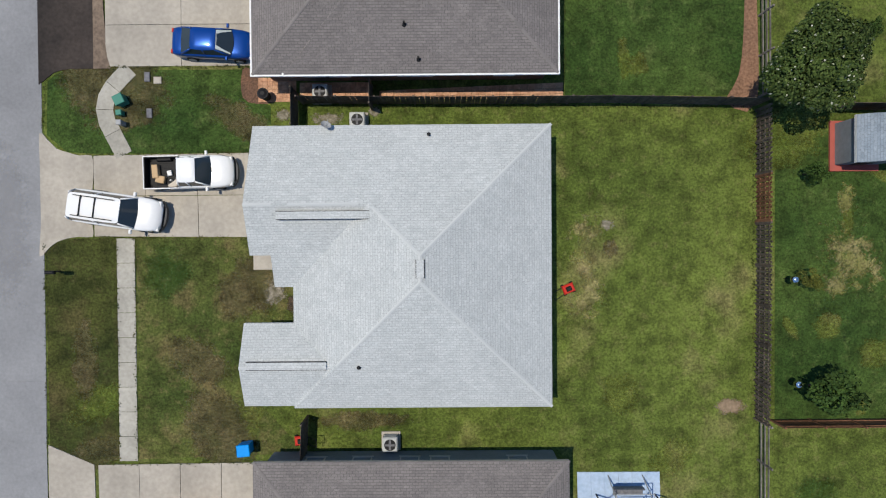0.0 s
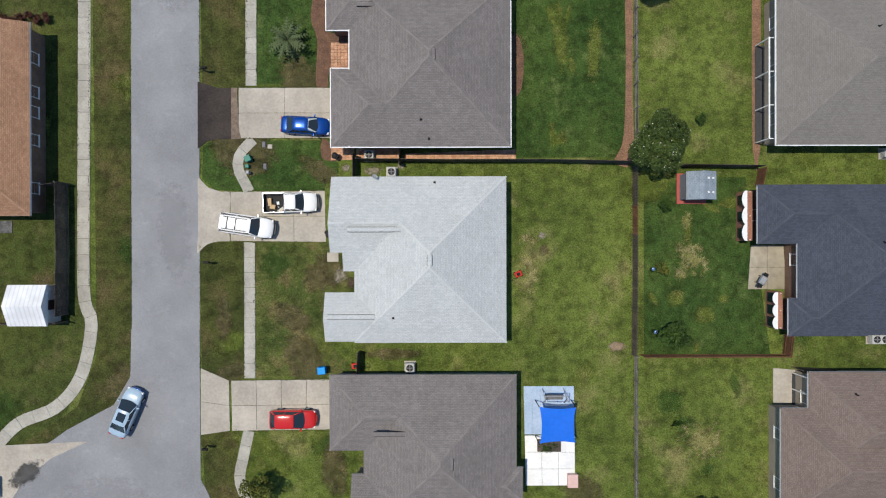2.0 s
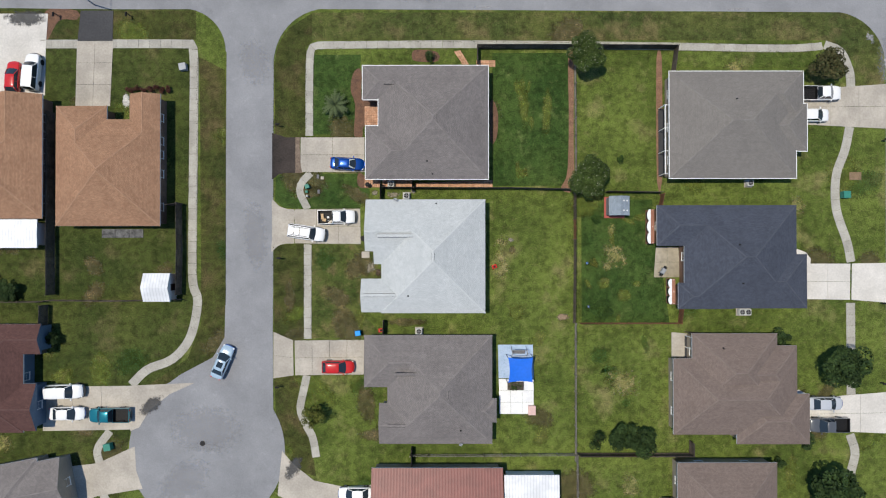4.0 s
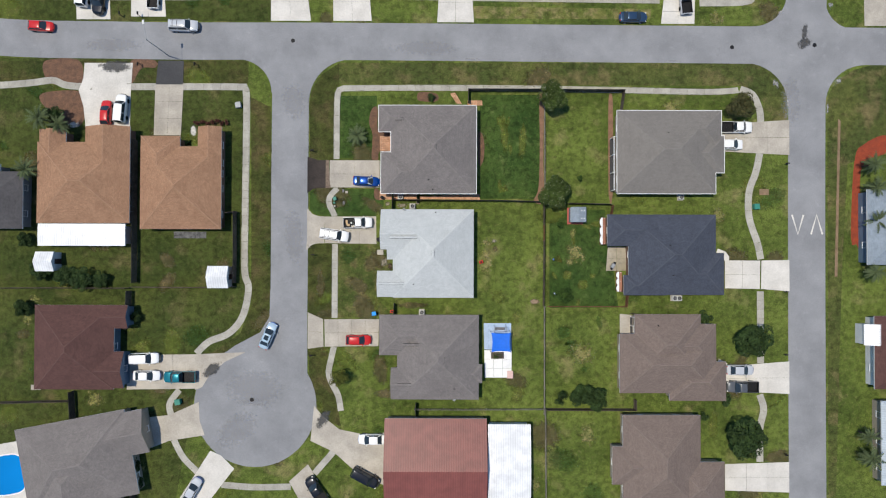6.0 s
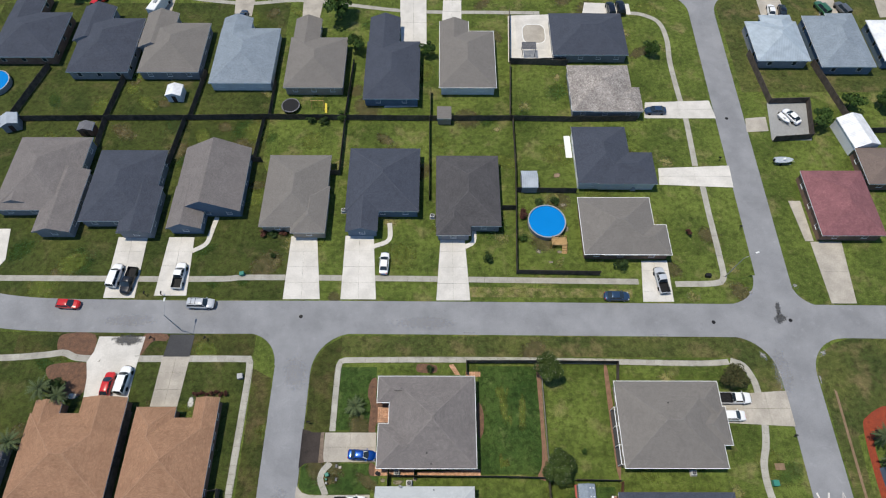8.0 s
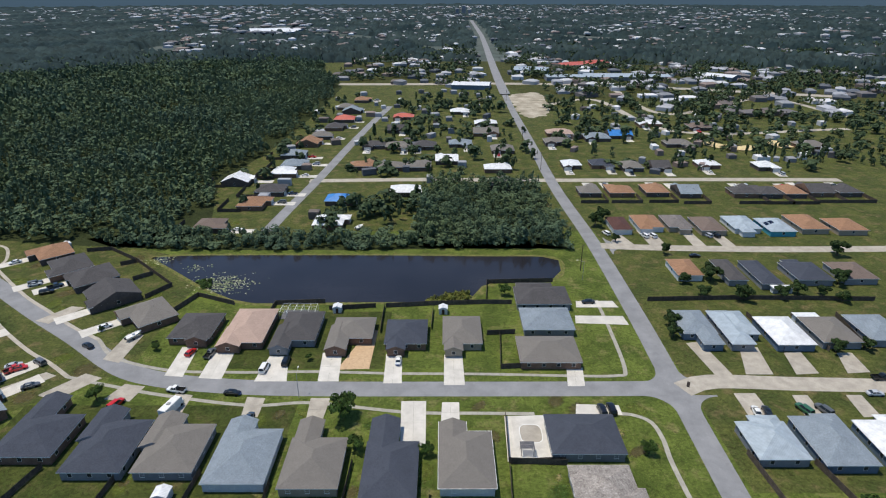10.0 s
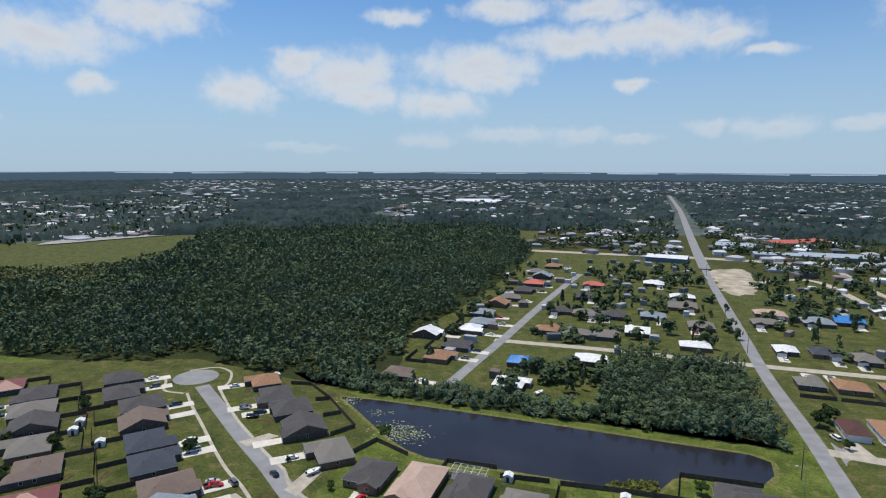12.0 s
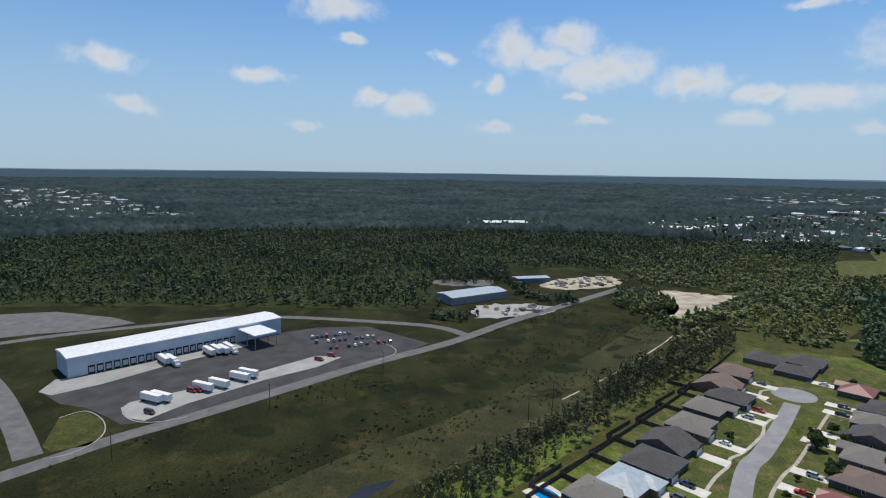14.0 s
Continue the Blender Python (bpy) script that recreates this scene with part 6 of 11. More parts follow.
slab_field("driveway", [(49.7, -37.9), (60.9, -37.5), (60.9, -42.8), (49.7, -42.5)], 3, 2, 0.050, CONCRETE_NEW, "bright concrete driveway", single=False)
slab_field("driveway", [(-54.8, -19.2), (-42.9, -19.1), (-42.4, -25.1), (-54.8, -25.3)], 3, 2, 0.050, CONCRETE, "concrete driveway with three parked vehicles", single=False)
sheet("drive_apron", [(-43.1, -19.1), (-34, -18.7), (-37.5, -20.3), (-40.2, -22.5), (-41.6, -24.8), (-42.8, -25.3)], 0.046, CONCRETE, 0.06)
sheet("drive_apron", [(-53.4, -30.4), (-47.3, -29.7), (-42.2, -27.4), (-42, -30.7), (-41.1, -33.2), (-47.3, -34.2), (-52.2, -36.1)], 0.050, CONCRETE, 0.06)
sheet("driveway", [(-45.4, -44.2), (-40.1, -35.9), (-38.2, -36.7), (-35.9, -39), (-42.7, -47.9), (-48.1, -47.9)], 0.050, CONCRETE_NEW, 0.06)
sheet("driveway", [(-22, -28), (-20.4, -29.9), (-17.6, -32.1), (-13.7, -32.9), (-8.7, -32.6), (-8.7, -42.1), (-13.6, -40.4), (-18.6, -36), (-22.6, -34.1)], 0.050, CONCRETE, 0.06, label="wide concrete drive off the turning circle")
sheet("driveway", [(-26.3, -41.2), (-23, -38.2), (-19.5, -44.1), (-15.6, -49.7), (-21.5, -49.8)], 0.050, CONCRETE, 0.06)
sheet("driveway", [(-62.8, 32.1), (-54.3, 32.1), (-54.6, 27.3), (-54.7, 20.8), (-62.5, 20.5), (-62.9, 24.3), (-63.8, 27.3), (-63, 29.3)], 0.050, CONCRETE_NEW, 0.06, label="bright concrete driveway, newly poured in part")
slab_field("driveway", [(-50.3, 28.3), (-45.3, 28.3), (-45.7, 19.3), (-50.5, 19.3)], 2, 3, 0.050, CONCRETE, "concrete driveway", single=False)
sheet("drive_apron", [(-49.8, 32.5), (-45.3, 32.5), (-45.4, 28.3), (-50.2, 28.3)], 0.054, ASPHALT_DARK, 0.06)
soft_patch(-57.3, 31.5, 5.0, 1.9, 0, SOFT_STAIN, 0.064, "dark wet stain on the drive")
soft_patch(63.9, 35.9, 2.2, 1.6, 30, SOFT_STAIN, 0.05, "black oil stain in the crossing")
soft_patch(64, 38, 0.9, 2.4, -10, SOFT_STAIN, 0.056, "black tyre stain in the crossing")
soft_patch(-39.9, -21.8, 3.2, 1.6, 35, SOFT_STAIN, 0.056, "dark stain on the drive apron")
soft_patch(-20.4, -30.3, 1.6, 3.2, -30, SOFT_STAIN, 0.06, "dark stain on the drive apron")
# drives across the cross street and the upper street
for quad in ([(-64.3, 39.8), (-58.3, 39.8), (-58.9, 53.1), (-64.8, 53.1)], [(-54.7, 40.3), (-48.5, 40.3), (-49.5, 53.1), (-54.6, 53.1)], [(-30, 39.6), (-22.9, 39.6), (-24.8, 53.4), (-30, 53.4)], [(-19, 39.6), (-12.2, 39.6), (-13.4, 53.5), (-19.1, 53.5)],
             [(-0.7, 39.4), (5.8, 39.4), (4.9, 53.5), (0.1, 53.5)], [(38.7, 39.2), (44.6, 39.2), (44.8, 48), (39.7, 47.9)], [(-88.4, 43.1), (-85.8, 48), (-87.2, 55), (-91.7, 55)]):
    slab_field("driveway", quad, 2, 4, 0.050, CONCRETE_NEW, "pale concrete driveway to the street", single=False)
for quad in ([(46.9, 70.3), (62.3, 71), (62, 65.3), (46.4, 66)], [(47, 88.8), (61.9, 89.4), (62.4, 84.1), (46.1, 84.1)], [(48.6, 179.5), (61.8, 179.5), (62.8, 174.8), (47.8, 174.8)], [(46.2, 169.2), (62.6, 168.8), (63.1, 163.1), (45.4, 164.2)], [(36.1, 130.2), (41, 130.2), (42.2, 139), (37.4, 139)],
             [(36.8, 122.4), (48.2, 121.9), (48.2, 118), (35.9, 118.5)], [(-9.8, 106.2), (-3.5, 106.2), (-3.8, 123.7), (-10.6, 123.7)], [(0.2, 114.7), (5.1, 114.7), (5.2, 123.2), (0.5, 123.2)], [(1, 130.7), (7, 130.7), (6.7, 145.6), (1.1, 145.6)], [(-16.3, 131.5), (-11, 131.5), (-11.8, 146.2), (-16.7, 146.2)],
             [(-35.2, 132.4), (-29.2, 132.4), (-30.4, 146.8), (-36.4, 146.8)], [(-53.5, 132.4), (-44.1, 132.4), (-46.5, 145), (-52.4, 145)], [(-70, 134), (-63.2, 133.5), (-63.8, 148.7), (-70.2, 148.7)], [(-80.4, 135.2), (-74.8, 134.6), (-76, 149.4), (-81.2, 150)]):
    slab_field("driveway", quad, 2, 2, 0.054, CONCRETE_NEW, "pale concrete driveway to the street", single=False)
for quad in ([(-102.7, 143.3), (-96.8, 141.5), (-96.7, 157.1), (-102.1, 157.8)], [(-137.7, 165.8), (-132.1, 164), (-125.9, 175), (-131.1, 175.8)], [(-35, 115.2), (-30.7, 115.2), (-30.2, 125), (-35.6, 125)], [(-52.5, 118.1), (-47.9, 117.1), (-48.1, 125), (-53.3, 125.5)], [(-72.1, 116.4), (-68.6, 115.2), (-68.6, 126.3), (-73.7, 127.1)],
             [(-92.3, 124.5), (-84.8, 123.5), (-83.6, 130.2), (-89.9, 131.3)], [(-111.6, 126.3), (-105.5, 123.8), (-97.9, 134.1), (-103.9, 136.3)], [(-126, 127.6), (-123.1, 122.5), (-111.8, 135.2), (-115.9, 136.9)]):
    slab_field("driveway", quad, 1, 2, 0.054, CONCRETE, "pale concrete driveway to the street", single=False)
for quad in ([(77.9, 152.1), (82.7, 153), (85.2, 135), (80.2, 133.9)], [(89.1, 135.6), (97.1, 135.6), (99.4, 149.8), (93.5, 149.2)], [(103.8, 135.6), (110.7, 136.1), (111.5, 147.3), (106, 146.7)], [(119.1, 136.1), (126.1, 136.7), (127, 146.7), (122.3, 146.7)], [(81.5, 127), (87.5, 127), (87.6, 118), (81.2, 117.5)],
             [(97.3, 126.2), (101.6, 126.2), (101, 118.4), (96.1, 117.9)], [(112.2, 126.2), (116.5, 126.2), (116, 117.5), (111.1, 117)], [(74.3, 52.3), (80.6, 52.3), (79.3, 38.9), (74.5, 38.9)], [(72.6, 62), (75.1, 62), (75.1, 52.4), (73.4, 52.4)],
             [(75.6, 234), (82.2, 242), (85.1, 229.5), (76.9, 227.4)], [(90.7, 246.8), (98.1, 246.8), (98.8, 228.4), (91.8, 228.4)], [(110.7, 243.8), (115.5, 243.8), (116.2, 228.4), (110.4, 228.4)], [(123, 240.8), (128.3, 242), (129, 228.4), (123.2, 228.4)]):
    slab_field("driveway", quad, 1, 2, 0.054, CONCRETE, "pale concrete driveway to the street", single=False)

# sidewalks; those of the middle lots slab by slab
WALKS = "narrow concrete sidewalk of single slabs"
slab_path("sidewalk", [(-18.3, 15.2), (-18.3, 21.4), (-18.2, 26.1), (-17.8, 27.5), (-16.4, 27.7)], 1.05, 0.045, WALK_STONE, 1.5, True, WALKS)
slab_path("sidewalk", [(-16.4, 27.7), (-5.5, 27.8), (5.7, 27.8), (16.9, 27.7), (30.7, 27.5), (45.9, 27.2), (51.2, 27.4), (52.3, 27.55)], 1.05, 0.043, WALK_STONE, 1.5, True, WALKS)
slab_path("sidewalk", [(-18.1, 10.1), (-18.7, 9.5), (-19.3, 8.8), (-19.6, 8), (-19.5, 7.1), (-19, 6.1), (-18.5, 5.1)], 1.0, 0.045, WALK_STONE, 1.5, True, WALKS)
slab_path("sidewalk", [(-18.5, 0.3), (-18.5, -4.3), (-18.5, -8.2), (-18.5, -12.7)], 1.05, 0.045, WALK_STONE, 1.5, True, WALKS)
slab_path("sidewalk", [(-18.6, -17.7), (-19.1, -20), (-19.5, -22.3), (-18.8, -24.3), (-17.8, -26.2), (-17.3, -28.9)], 1.05, 0.045, WALK_STONE, 1.5, True, WALKS)
slab_path("sidewalk", [(52.6, 27.7), (54.8, 26.7), (56, 24), (56.2, 21.5)], 1.2, 0.045, WALK_STONE, 1.5, True, WALKS)
slab_path("sidewalk", [(56, 16.4), (55.3, 13.1), (54.1, 9.6), (54.1, 5.1), (55.5, 0.7), (56.1, -2.2)], 1.2, 0.045, WALK_STONE, 1.5, True, WALKS)
slab_path("sidewalk", [(56, -7.8), (56, -14.1), (56, -20.4)], 1.2, 0.045, WALK_STONE, 1.5, True, WALKS)
slab_path("sidewalk", [(55.8, -25.8), (56.5, -28.4), (55.8, -31.8), (55.8, -37.5)], 1.2, 0.045, WALK_STONE, 1.5, True, WALKS)
slab_path("sidewalk", [(-83.7, 28), (-77.7, 28.1), (-71.7, 28.6), (-68.3, 29), (-65.8, 28.1), (-59.8, 27.9), (-35.9, 27.9), (-34.7, 27.5), (-34.2, 26.1), (-34.2, 17.3), (-34.3, 5.4), (-34.3, -4.5), (-33.6, -7.5), (-34.6, -12.4), (-37, -15.4), (-40.5, -16.9), (-42.7, -19)], 1.2, 0.043, WALK_STONE, 1.5, True, WALKS)
slab_path("sidewalk", [(-45.6, -25.3), (-47.3, -27.8), (-46.9, -30)], 1.1, 0.045, WALK_STONE, 1.5, False)
slab_path("sidewalk", [(-46.5, -34), (-44.8, -37.1), (-42.1, -39.8)], 1.1, 0.045, WALK_STONE, 1.5, False)
slab_path("sidewalk", [(-38.1, -41.8), (-32.4, -42.2), (-26, -42.1)], 1.1, 0.045, WALK_STONE, 1.5, False)
slab_path("sidewalk", [(-21.9, -39.8), (-19.6, -37.2), (-18.6, -36)], 1.1, 0.047, WALK_STONE, 1.5, False)
slab_path("sidewalk", [(-89.9, 44), (-69, 43.9), (-52.5, 43.8), (-41.5, 43.9), (-36.1, 44.2), (-8.6, 44), (13.3, 43.7), (38.5, 43.4)], 1.2, 0.043, WALK_STONE, 1.5, False)
slab_path("sidewalk", [(45.5, 42.9), (53.2, 43.1), (55.1, 44.3), (55.4, 48.2), (55.4, 58.7), (55.5, 65.7)], 1.2, 0.045, WALK_STONE, 1.5, False)
slab_path("sidewalk", [(55, 70.9), (55.3, 77.7), (55.5, 84.9), (55.2, 91.7), (55.1, 101.6), (55.7, 109.2), (54.7, 115.2), (50.9, 118), (47.3, 118.5)], 1.2, 0.045, WALK_STONE, 1.5, False)
slab_path("sidewalk", [(-109.5, 153.9), (-99.7, 144.5), (-81, 138), (-60.4, 136.8), (-36.9, 137.1), (-13.3, 136.2), (11.8, 135.9), (36.8, 135.1), (51, 135.1), (54.6, 138.5), (55.9, 162.5), (56, 180)], 1.2, 0.043, WALK_STONE, 1.5, False)
slab_path("sidewalk", [(-108.2, 134.6), (-94.9, 130.8), (-77, 126.3), (-51.9, 122), (-34.7, 123), (-9.2, 119.2), (12.6, 118.7), (25, 118.5)], 1.2, 0.043, WALK_STONE, 1.5, False)
for line in ([(-241, 121.5), (-232.8, 113.8), (-222.8, 108.1), (-208, 95), (-202.3, 87.8), (-196.5, 84.6), (-188.4, 77.2), (-178.9, 70.2)], [(-247.2, 147.3), (-236.2, 138.3), (-203.1, 111.8), (-192.6, 101.6), (-182.4, 93.4), (-172.3, 86.4), (-165.1, 80.4)], [(-190.7, 198), (-178.6, 187.5), (-159.8, 172.6), (-141.7, 157.9), (-127.7, 147.5), (-118.1, 141.7), (-108, 134.5)],
             [(-224, 205.7), (-213.3, 208.3), (-203.1, 197.4), (-191.8, 197.1)], [(-211.1, 222.3), (-201.2, 230.4), (-190.1, 227.2), (-181.8, 215.7), (-179.4, 207.2), (-172.3, 200.1), (-151.8, 182.8), (-136.9, 172.2), (-123.6, 162.6), (-109.5, 154.1)], [(-273.3, 135.3), (-270.4, 129.5), (-261.1, 125.5), (-254.8, 126.8)]):
    slab_path("sidewalk", line, 1.25, 0.043, CONCRETE, 1.5, False)
sheet("west_lawns", [(-235.9, 23.2), (-295.1, 80.4), (-320.5, 118.9), (-348.3, 148.9), (-346.1, 179.3), (-296.3, 206.9), (-224.8, 242.4), (-158.5, 239), (-106.6, 216.1), (-92.1, 199.5), (-93.6, 174.6), (-91.5, 138.1)], 0.0035, GRASS_OLIVE, 0.02, label="olive-green lawns of the western streets")
for line in ([(-49.4, 49.9), (-46.9, 51.6), (-46.3, 54.5), (-45.8, 57.8)], [(-13.4, 51), (-10.3, 52.6), (-10.3, 56.5)], [(4.9, 51), (6.7, 52.2), (6.8, 55.9)], [(48.4, -0.8), (50, -1.5), (50, -2.5)], [(48.5, -20.1), (50, -20.9), (50.4, -22)]):
    slab_path("front_walk", line, 0.95, 0.047, CONCRETE_NEW, 1.4, False)
slab_field("patio", [(29.3, -0.1), (32.4, -0.1), (32.7, -4.3), (29, -4.3)], 2, 2, 0.05, SAND, "weathered tan concrete patio")
slab_field("patio", [(7.7, -18.2), (12.5, -18.2), (12.5, -23), (7.8, -23)], 3, 3, 0.05, PATIO_WHITE, "bright white concrete patio beside the house")
slab_field("patio_mat", [(7.6, -13.5), (12.4, -13.5), (12.5, -18.1), (7.7, -18.1)], 6, 1, 0.05, PATIO_BLUE, "pale blue boarded patio floor", 0.01)
slab_field("patio", [(31.4, -11.8), (33.9, -12), (33.9, -15.2), (31.4, -15.2)], 1, 1, 0.05, CONCRETE)
slab_field("paver_court", [(-30.6, 138), (-21.1, 138.5), (-20.6, 159.8), (-23.9, 159.8)], 4, 4, 0.05, PAVER_TAN, "tan paver courtyard before the house", single=False)
sheet("pool_deck", [(16.9, 117.5), (28.3, 118), (27.8, 102), (16.2, 101.4)], 0.05, CONCRETE_NEW, 0.06, label="white concrete pool deck with a drained pool")
slab_field("brick_walk", [(-10.7, 19.3), (-8.8, 19.3), (-8.8, 16.7), (-10.7, 16.7)], 6, 8, 0.05, PAVER, "clay brick entry walk")
slab_field("brick_walk", [(-3.7, 8.7), (6.9, 9.1), (6.9, 8.1), (-3.7, 8.2)], 26, 3, 0.04, PAVER, "clay brick path along the house", gap=0.012)
slab_field("brick_walk", [(-10.7, 9.5), (-8.5, 9.5), (-8.5, 8.1), (-10.7, 8.1)], 8, 6, 0.04, PAVER, gap=0.012)
slab_field("brick_walk", [(-8.3, 9.2), (-4.2, 9.2), (-4.2, 8.15), (-8.3, 8.15)], 14, 4, 0.036, PAVER, "clay brick yard round the condenser", gap=0.012)
soft_patch(-6.7, 7.1, 1.9, 0.8, 0, SOFT_RUBBLE, 0.017, "pale rubble and dead branches between the houses")
soft_patch(-4.0, 7.5, 0.8, 0.6, 0, SOFT_RUBBLE, 0.0172, "pale rubble between the houses")
soft_patch(-9.3, 7.3, 0.9, 0.7, 0, SOFT_RUBBLE, 0.0174, "dry rubble at the corner of the house")
soft_patch(-9.9, -2.9, 1.3, 1.5, 0, SOFT_RUBBLE, 0.0176, "bare stony ground before the porch")
soft_patch(-8.8, -3.6, 0.7, 1.0, 0, SOFT_EARTH, 0.0178, "bare earth bed in the recess")
soft_patch(9.4, 0.9, 0.8, 0.7, 0, SOFT_RUBBLE, 0.0179, "grey ash spot in the lawn")
for k, (px, py, a, b) in enumerate(((25.5, 60.9, 1.3, 0.9), (25.7, 55.2, 0.8, 1.6), (19.6, 49.9, 1.2, 0.8), (21.9, 47.6, 0.9, 0.6), (23.8, 49.9, 1.1, 0.7))):
    soft_patch(px, py, a, b, 0, SOFT_RUBBLE, 0.0171 + 0.0003 * k, "pale stones strewn round the pool")
soft_patch(24.7, -19.0, 3.4, 3.6, 10, SOFT_STRAW, 0.0187, "straw-coloured dry circle in the lawn")
soft_patch(23.3, 2.2, 1.6, 2.6, 0, SOFT_STRAW, 0.0188, "straw-coloured dry grass by the fence")
soft_patch(24.9, 68.4, 1.5, 1.2, 20, SOFT_SOIL, 0.0186, "bare pale soil spot in the yard")
slab_field("patio", [(27.3, 79), (28.7, 79), (28.7, 73), (27.3, 73)], 1, 2, 0.05, PATIO_WHITE, "white concrete patio behind the house")
slab_field("patio", [(-46.8, 2.4), (-41.1, 2.4), (-41.1, 1.2), (-46.8, 1.2)], 3, 1, 0.05, STAIN, "dark grey slab behind the terracotta house")
slab_field("patio", [(-71.6, -24.5), (-69.9, -24.5), (-69.9, -25.4), (-71.6, -25.4)], 1, 1, 0.05, CONCRETE)
for k, (px, py, a, b, w) in enumerate(((58.9, 28.6, 1.2, 2.6, 35), (61.0, 25.2, 0.6, 2.6, 5), (69.8, 29.2, 1.3, 2.4, -35), (67.9, 24.5, 0.5, 2.6, 0), (68.6, 42.6, 1.2, 1.6, 30), (59.8, 41.2, 1.0, 1.8, -35), (40.5, 32.6, 4.5, 0.35, 0), (5.5, 32.9, 4.0, 0.3, 0))):
    soft_patch(px, py, a, b, w, SOFT_LIME, 0.052 + 0.0002 * k, "white crusted sand on the edge of the asphalt")
slab_field("step", [(-11.1, -0.7), (-10.0, -0.7), (-10.0, -1.6), (-11.1, -1.6)], 1, 1, 0.06, CONCRETE, "small concrete entry step")
slab_field("brick_walk", [(1.6, 26.8), (2.5, 27), (3.7, 25), (2.8, 25)], 3, 6, 0.04, PAVER)
slab_field("brick_walk", [(4.7, 25.6), (7.3, 25.6), (7.3, 24.7), (4.7, 24.7)], 6, 2, 0.04, PAVER)
sheet("rear_pad", [(-13, 87.1), (-5.3, 87.4), (-5.4, 89.2), (-12.6, 88.9)], 0.05, CONCRETE_NEW, 0.06)
sheet("workshop_pad", [(75.1, 88.8), (84.7, 89.2), (82.3, 77.9), (73.4, 77.9)], 0.05, CONCRETE_GREY, 0.06, label="gravelly concrete yard inside a low fence")
sheet("gravel_pad", [(69, 84.1), (73.7, 84.6), (73.4, 80.5), (68.4, 80.2)], 0.04, CONCRETE, 0.06)
for k, (cx, cy) in enumerate(((62.6, 3.9), (65.9, 3.9))):
    s = 1 if k == 0 else -1
    road("road_marking", [(cx - 1.0, cy + s * 3.4 / 2), (cx, cy - s * 3.4 / 2), (cx + 1.0, cy + s * 3.4 / 2)], 0.3, 0.045, CONCRETE_NEW, "worn white painted arrow on the asphalt", smooth=False)


def edge_tufts():
    """Grass that has crept over the edges of the walks, drives and kerbs of the middle lots."""
    rng = np.random.default_rng(77)
    runs = (((-23.2, -12.2), (-23.2, 0.0)), ((-23.2, 6.5), (-23.1, 9.2)), ((-23.2, 15.6), (-23.2, 26)), ((-19.03, 0.3), (-19.03, -12.6)), ((-17.97, 0.3), (-17.97, -12.6)), ((-20.3, 5.13), (-11.3, 5.22)), ((-20.3, 0.35), (-11.2, 0.27)),
            ((-19.4, 10.15), (-10.8, 10.15)), ((-19.4, 15.05), (-10.8, 15.05)), ((-20.3, -12.85), (-10.8, -12.8)), ((-20.2, -17.72), (-10.9, -17.65)), ((-18.8, 15.3), (-18.75, 26)), ((-17.75, 15.3), (-17.7, 26)), ((-23.2, -18), (-23.0, -23)),
            ((-29.8, 24), (-29.8, -8)), ((-33.7, 26), (-33.75, -4)), ((-34.85, 26), (-34.9, -4)), ((-15, 28.33), (50, 27.75)), ((-15, 27.27), (50, 26.7)), ((-14, 32.3), (52, 32.1)), ((-8, 7.85), (17.8, 7.65)), ((5.75, -8.8), (5.75, 6.1)), ((-8.3, -9.0), (5.6, -9.0)), ((17.85, 7.3), (17.8, -10.3)), ((18.15, 7.3), (18.1, -10.3)),
            ((18.1, -10.5), (18.1, -28)), ((6.95, 8.4), (6.95, 26)))
    quads = []
    for (x0, y0), (x1, y1) in runs:
        length = math.hypot(x1 - x0, y1 - y0)
        n = int(length * 18)
        d = rng.uniform(0, 1, n)
        side = rng.normal(size=n) * 0.05 + 0.03 * np.sin(d * length * 2.1) + 0.02 * np.sin(d * length * 5.3)
        ux, uy = (x1 - x0) / length, (y1 - y0) / length
        px, py = x0 + (x1 - x0) * d - uy * side, y0 + (y1 - y0) * d + ux * side
        w = rng.uniform(0, 2 * np.pi, n)
        r = rng.uniform(0.02, 0.06, n)
        c, q = np.cos(w) * r, np.sin(w) * r
        h = rng.uniform(0.055, 0.09, n)
        quads.append(np.stack([np.stack([px - c, py - q, h], 1), np.stack([px + q * 0.6, py - c * 0.6, h + 0.012], 1), np.stack([px + c, py + q, h], 1), np.stack([px - q * 0.6, py + c * 0.6, h - 0.012], 1)], 1))
    tagged(new("edge_grass", quads_mesh("edge_grass", np.concatenate(quads), GRASS_VERGE)), "ragged grass creeping over walks and kerbs", "grass", "", "stuff")


edge_tufts()

# pond
POND_LINE = [(p.x, p.y) for p in curve_line([(-121.4, 216.7), (-108.6, 218.7), (-81.6, 219.2), (-31.8, 219.1), (15.7, 218), (42.7, 217.5), (48.6, 214), (47.8, 204.3), (43.1, 196.6), (31.4, 195.3), (20.8, 194.4), (15.4, 191), (11, 181.9), (6.9, 178.7), (-15.8, 178.8), (-43.4, 178.4), (-67.1, 178), (-75.7, 180.8), (-89.6, 190.2), (-105.6, 203.6), (-121.4, 216.7)], 6)][:-1]
sheet("pond", POND_LINE, 0.012, POND, 0.02, label="dark still pond with lily pads")
road("pond_bank", [(p[0], p[1]) for p in POND_LINE] + [POND_LINE[0]], 3.2, 0.010, GRASS_SPOT, "sandy grass bank round the pond")


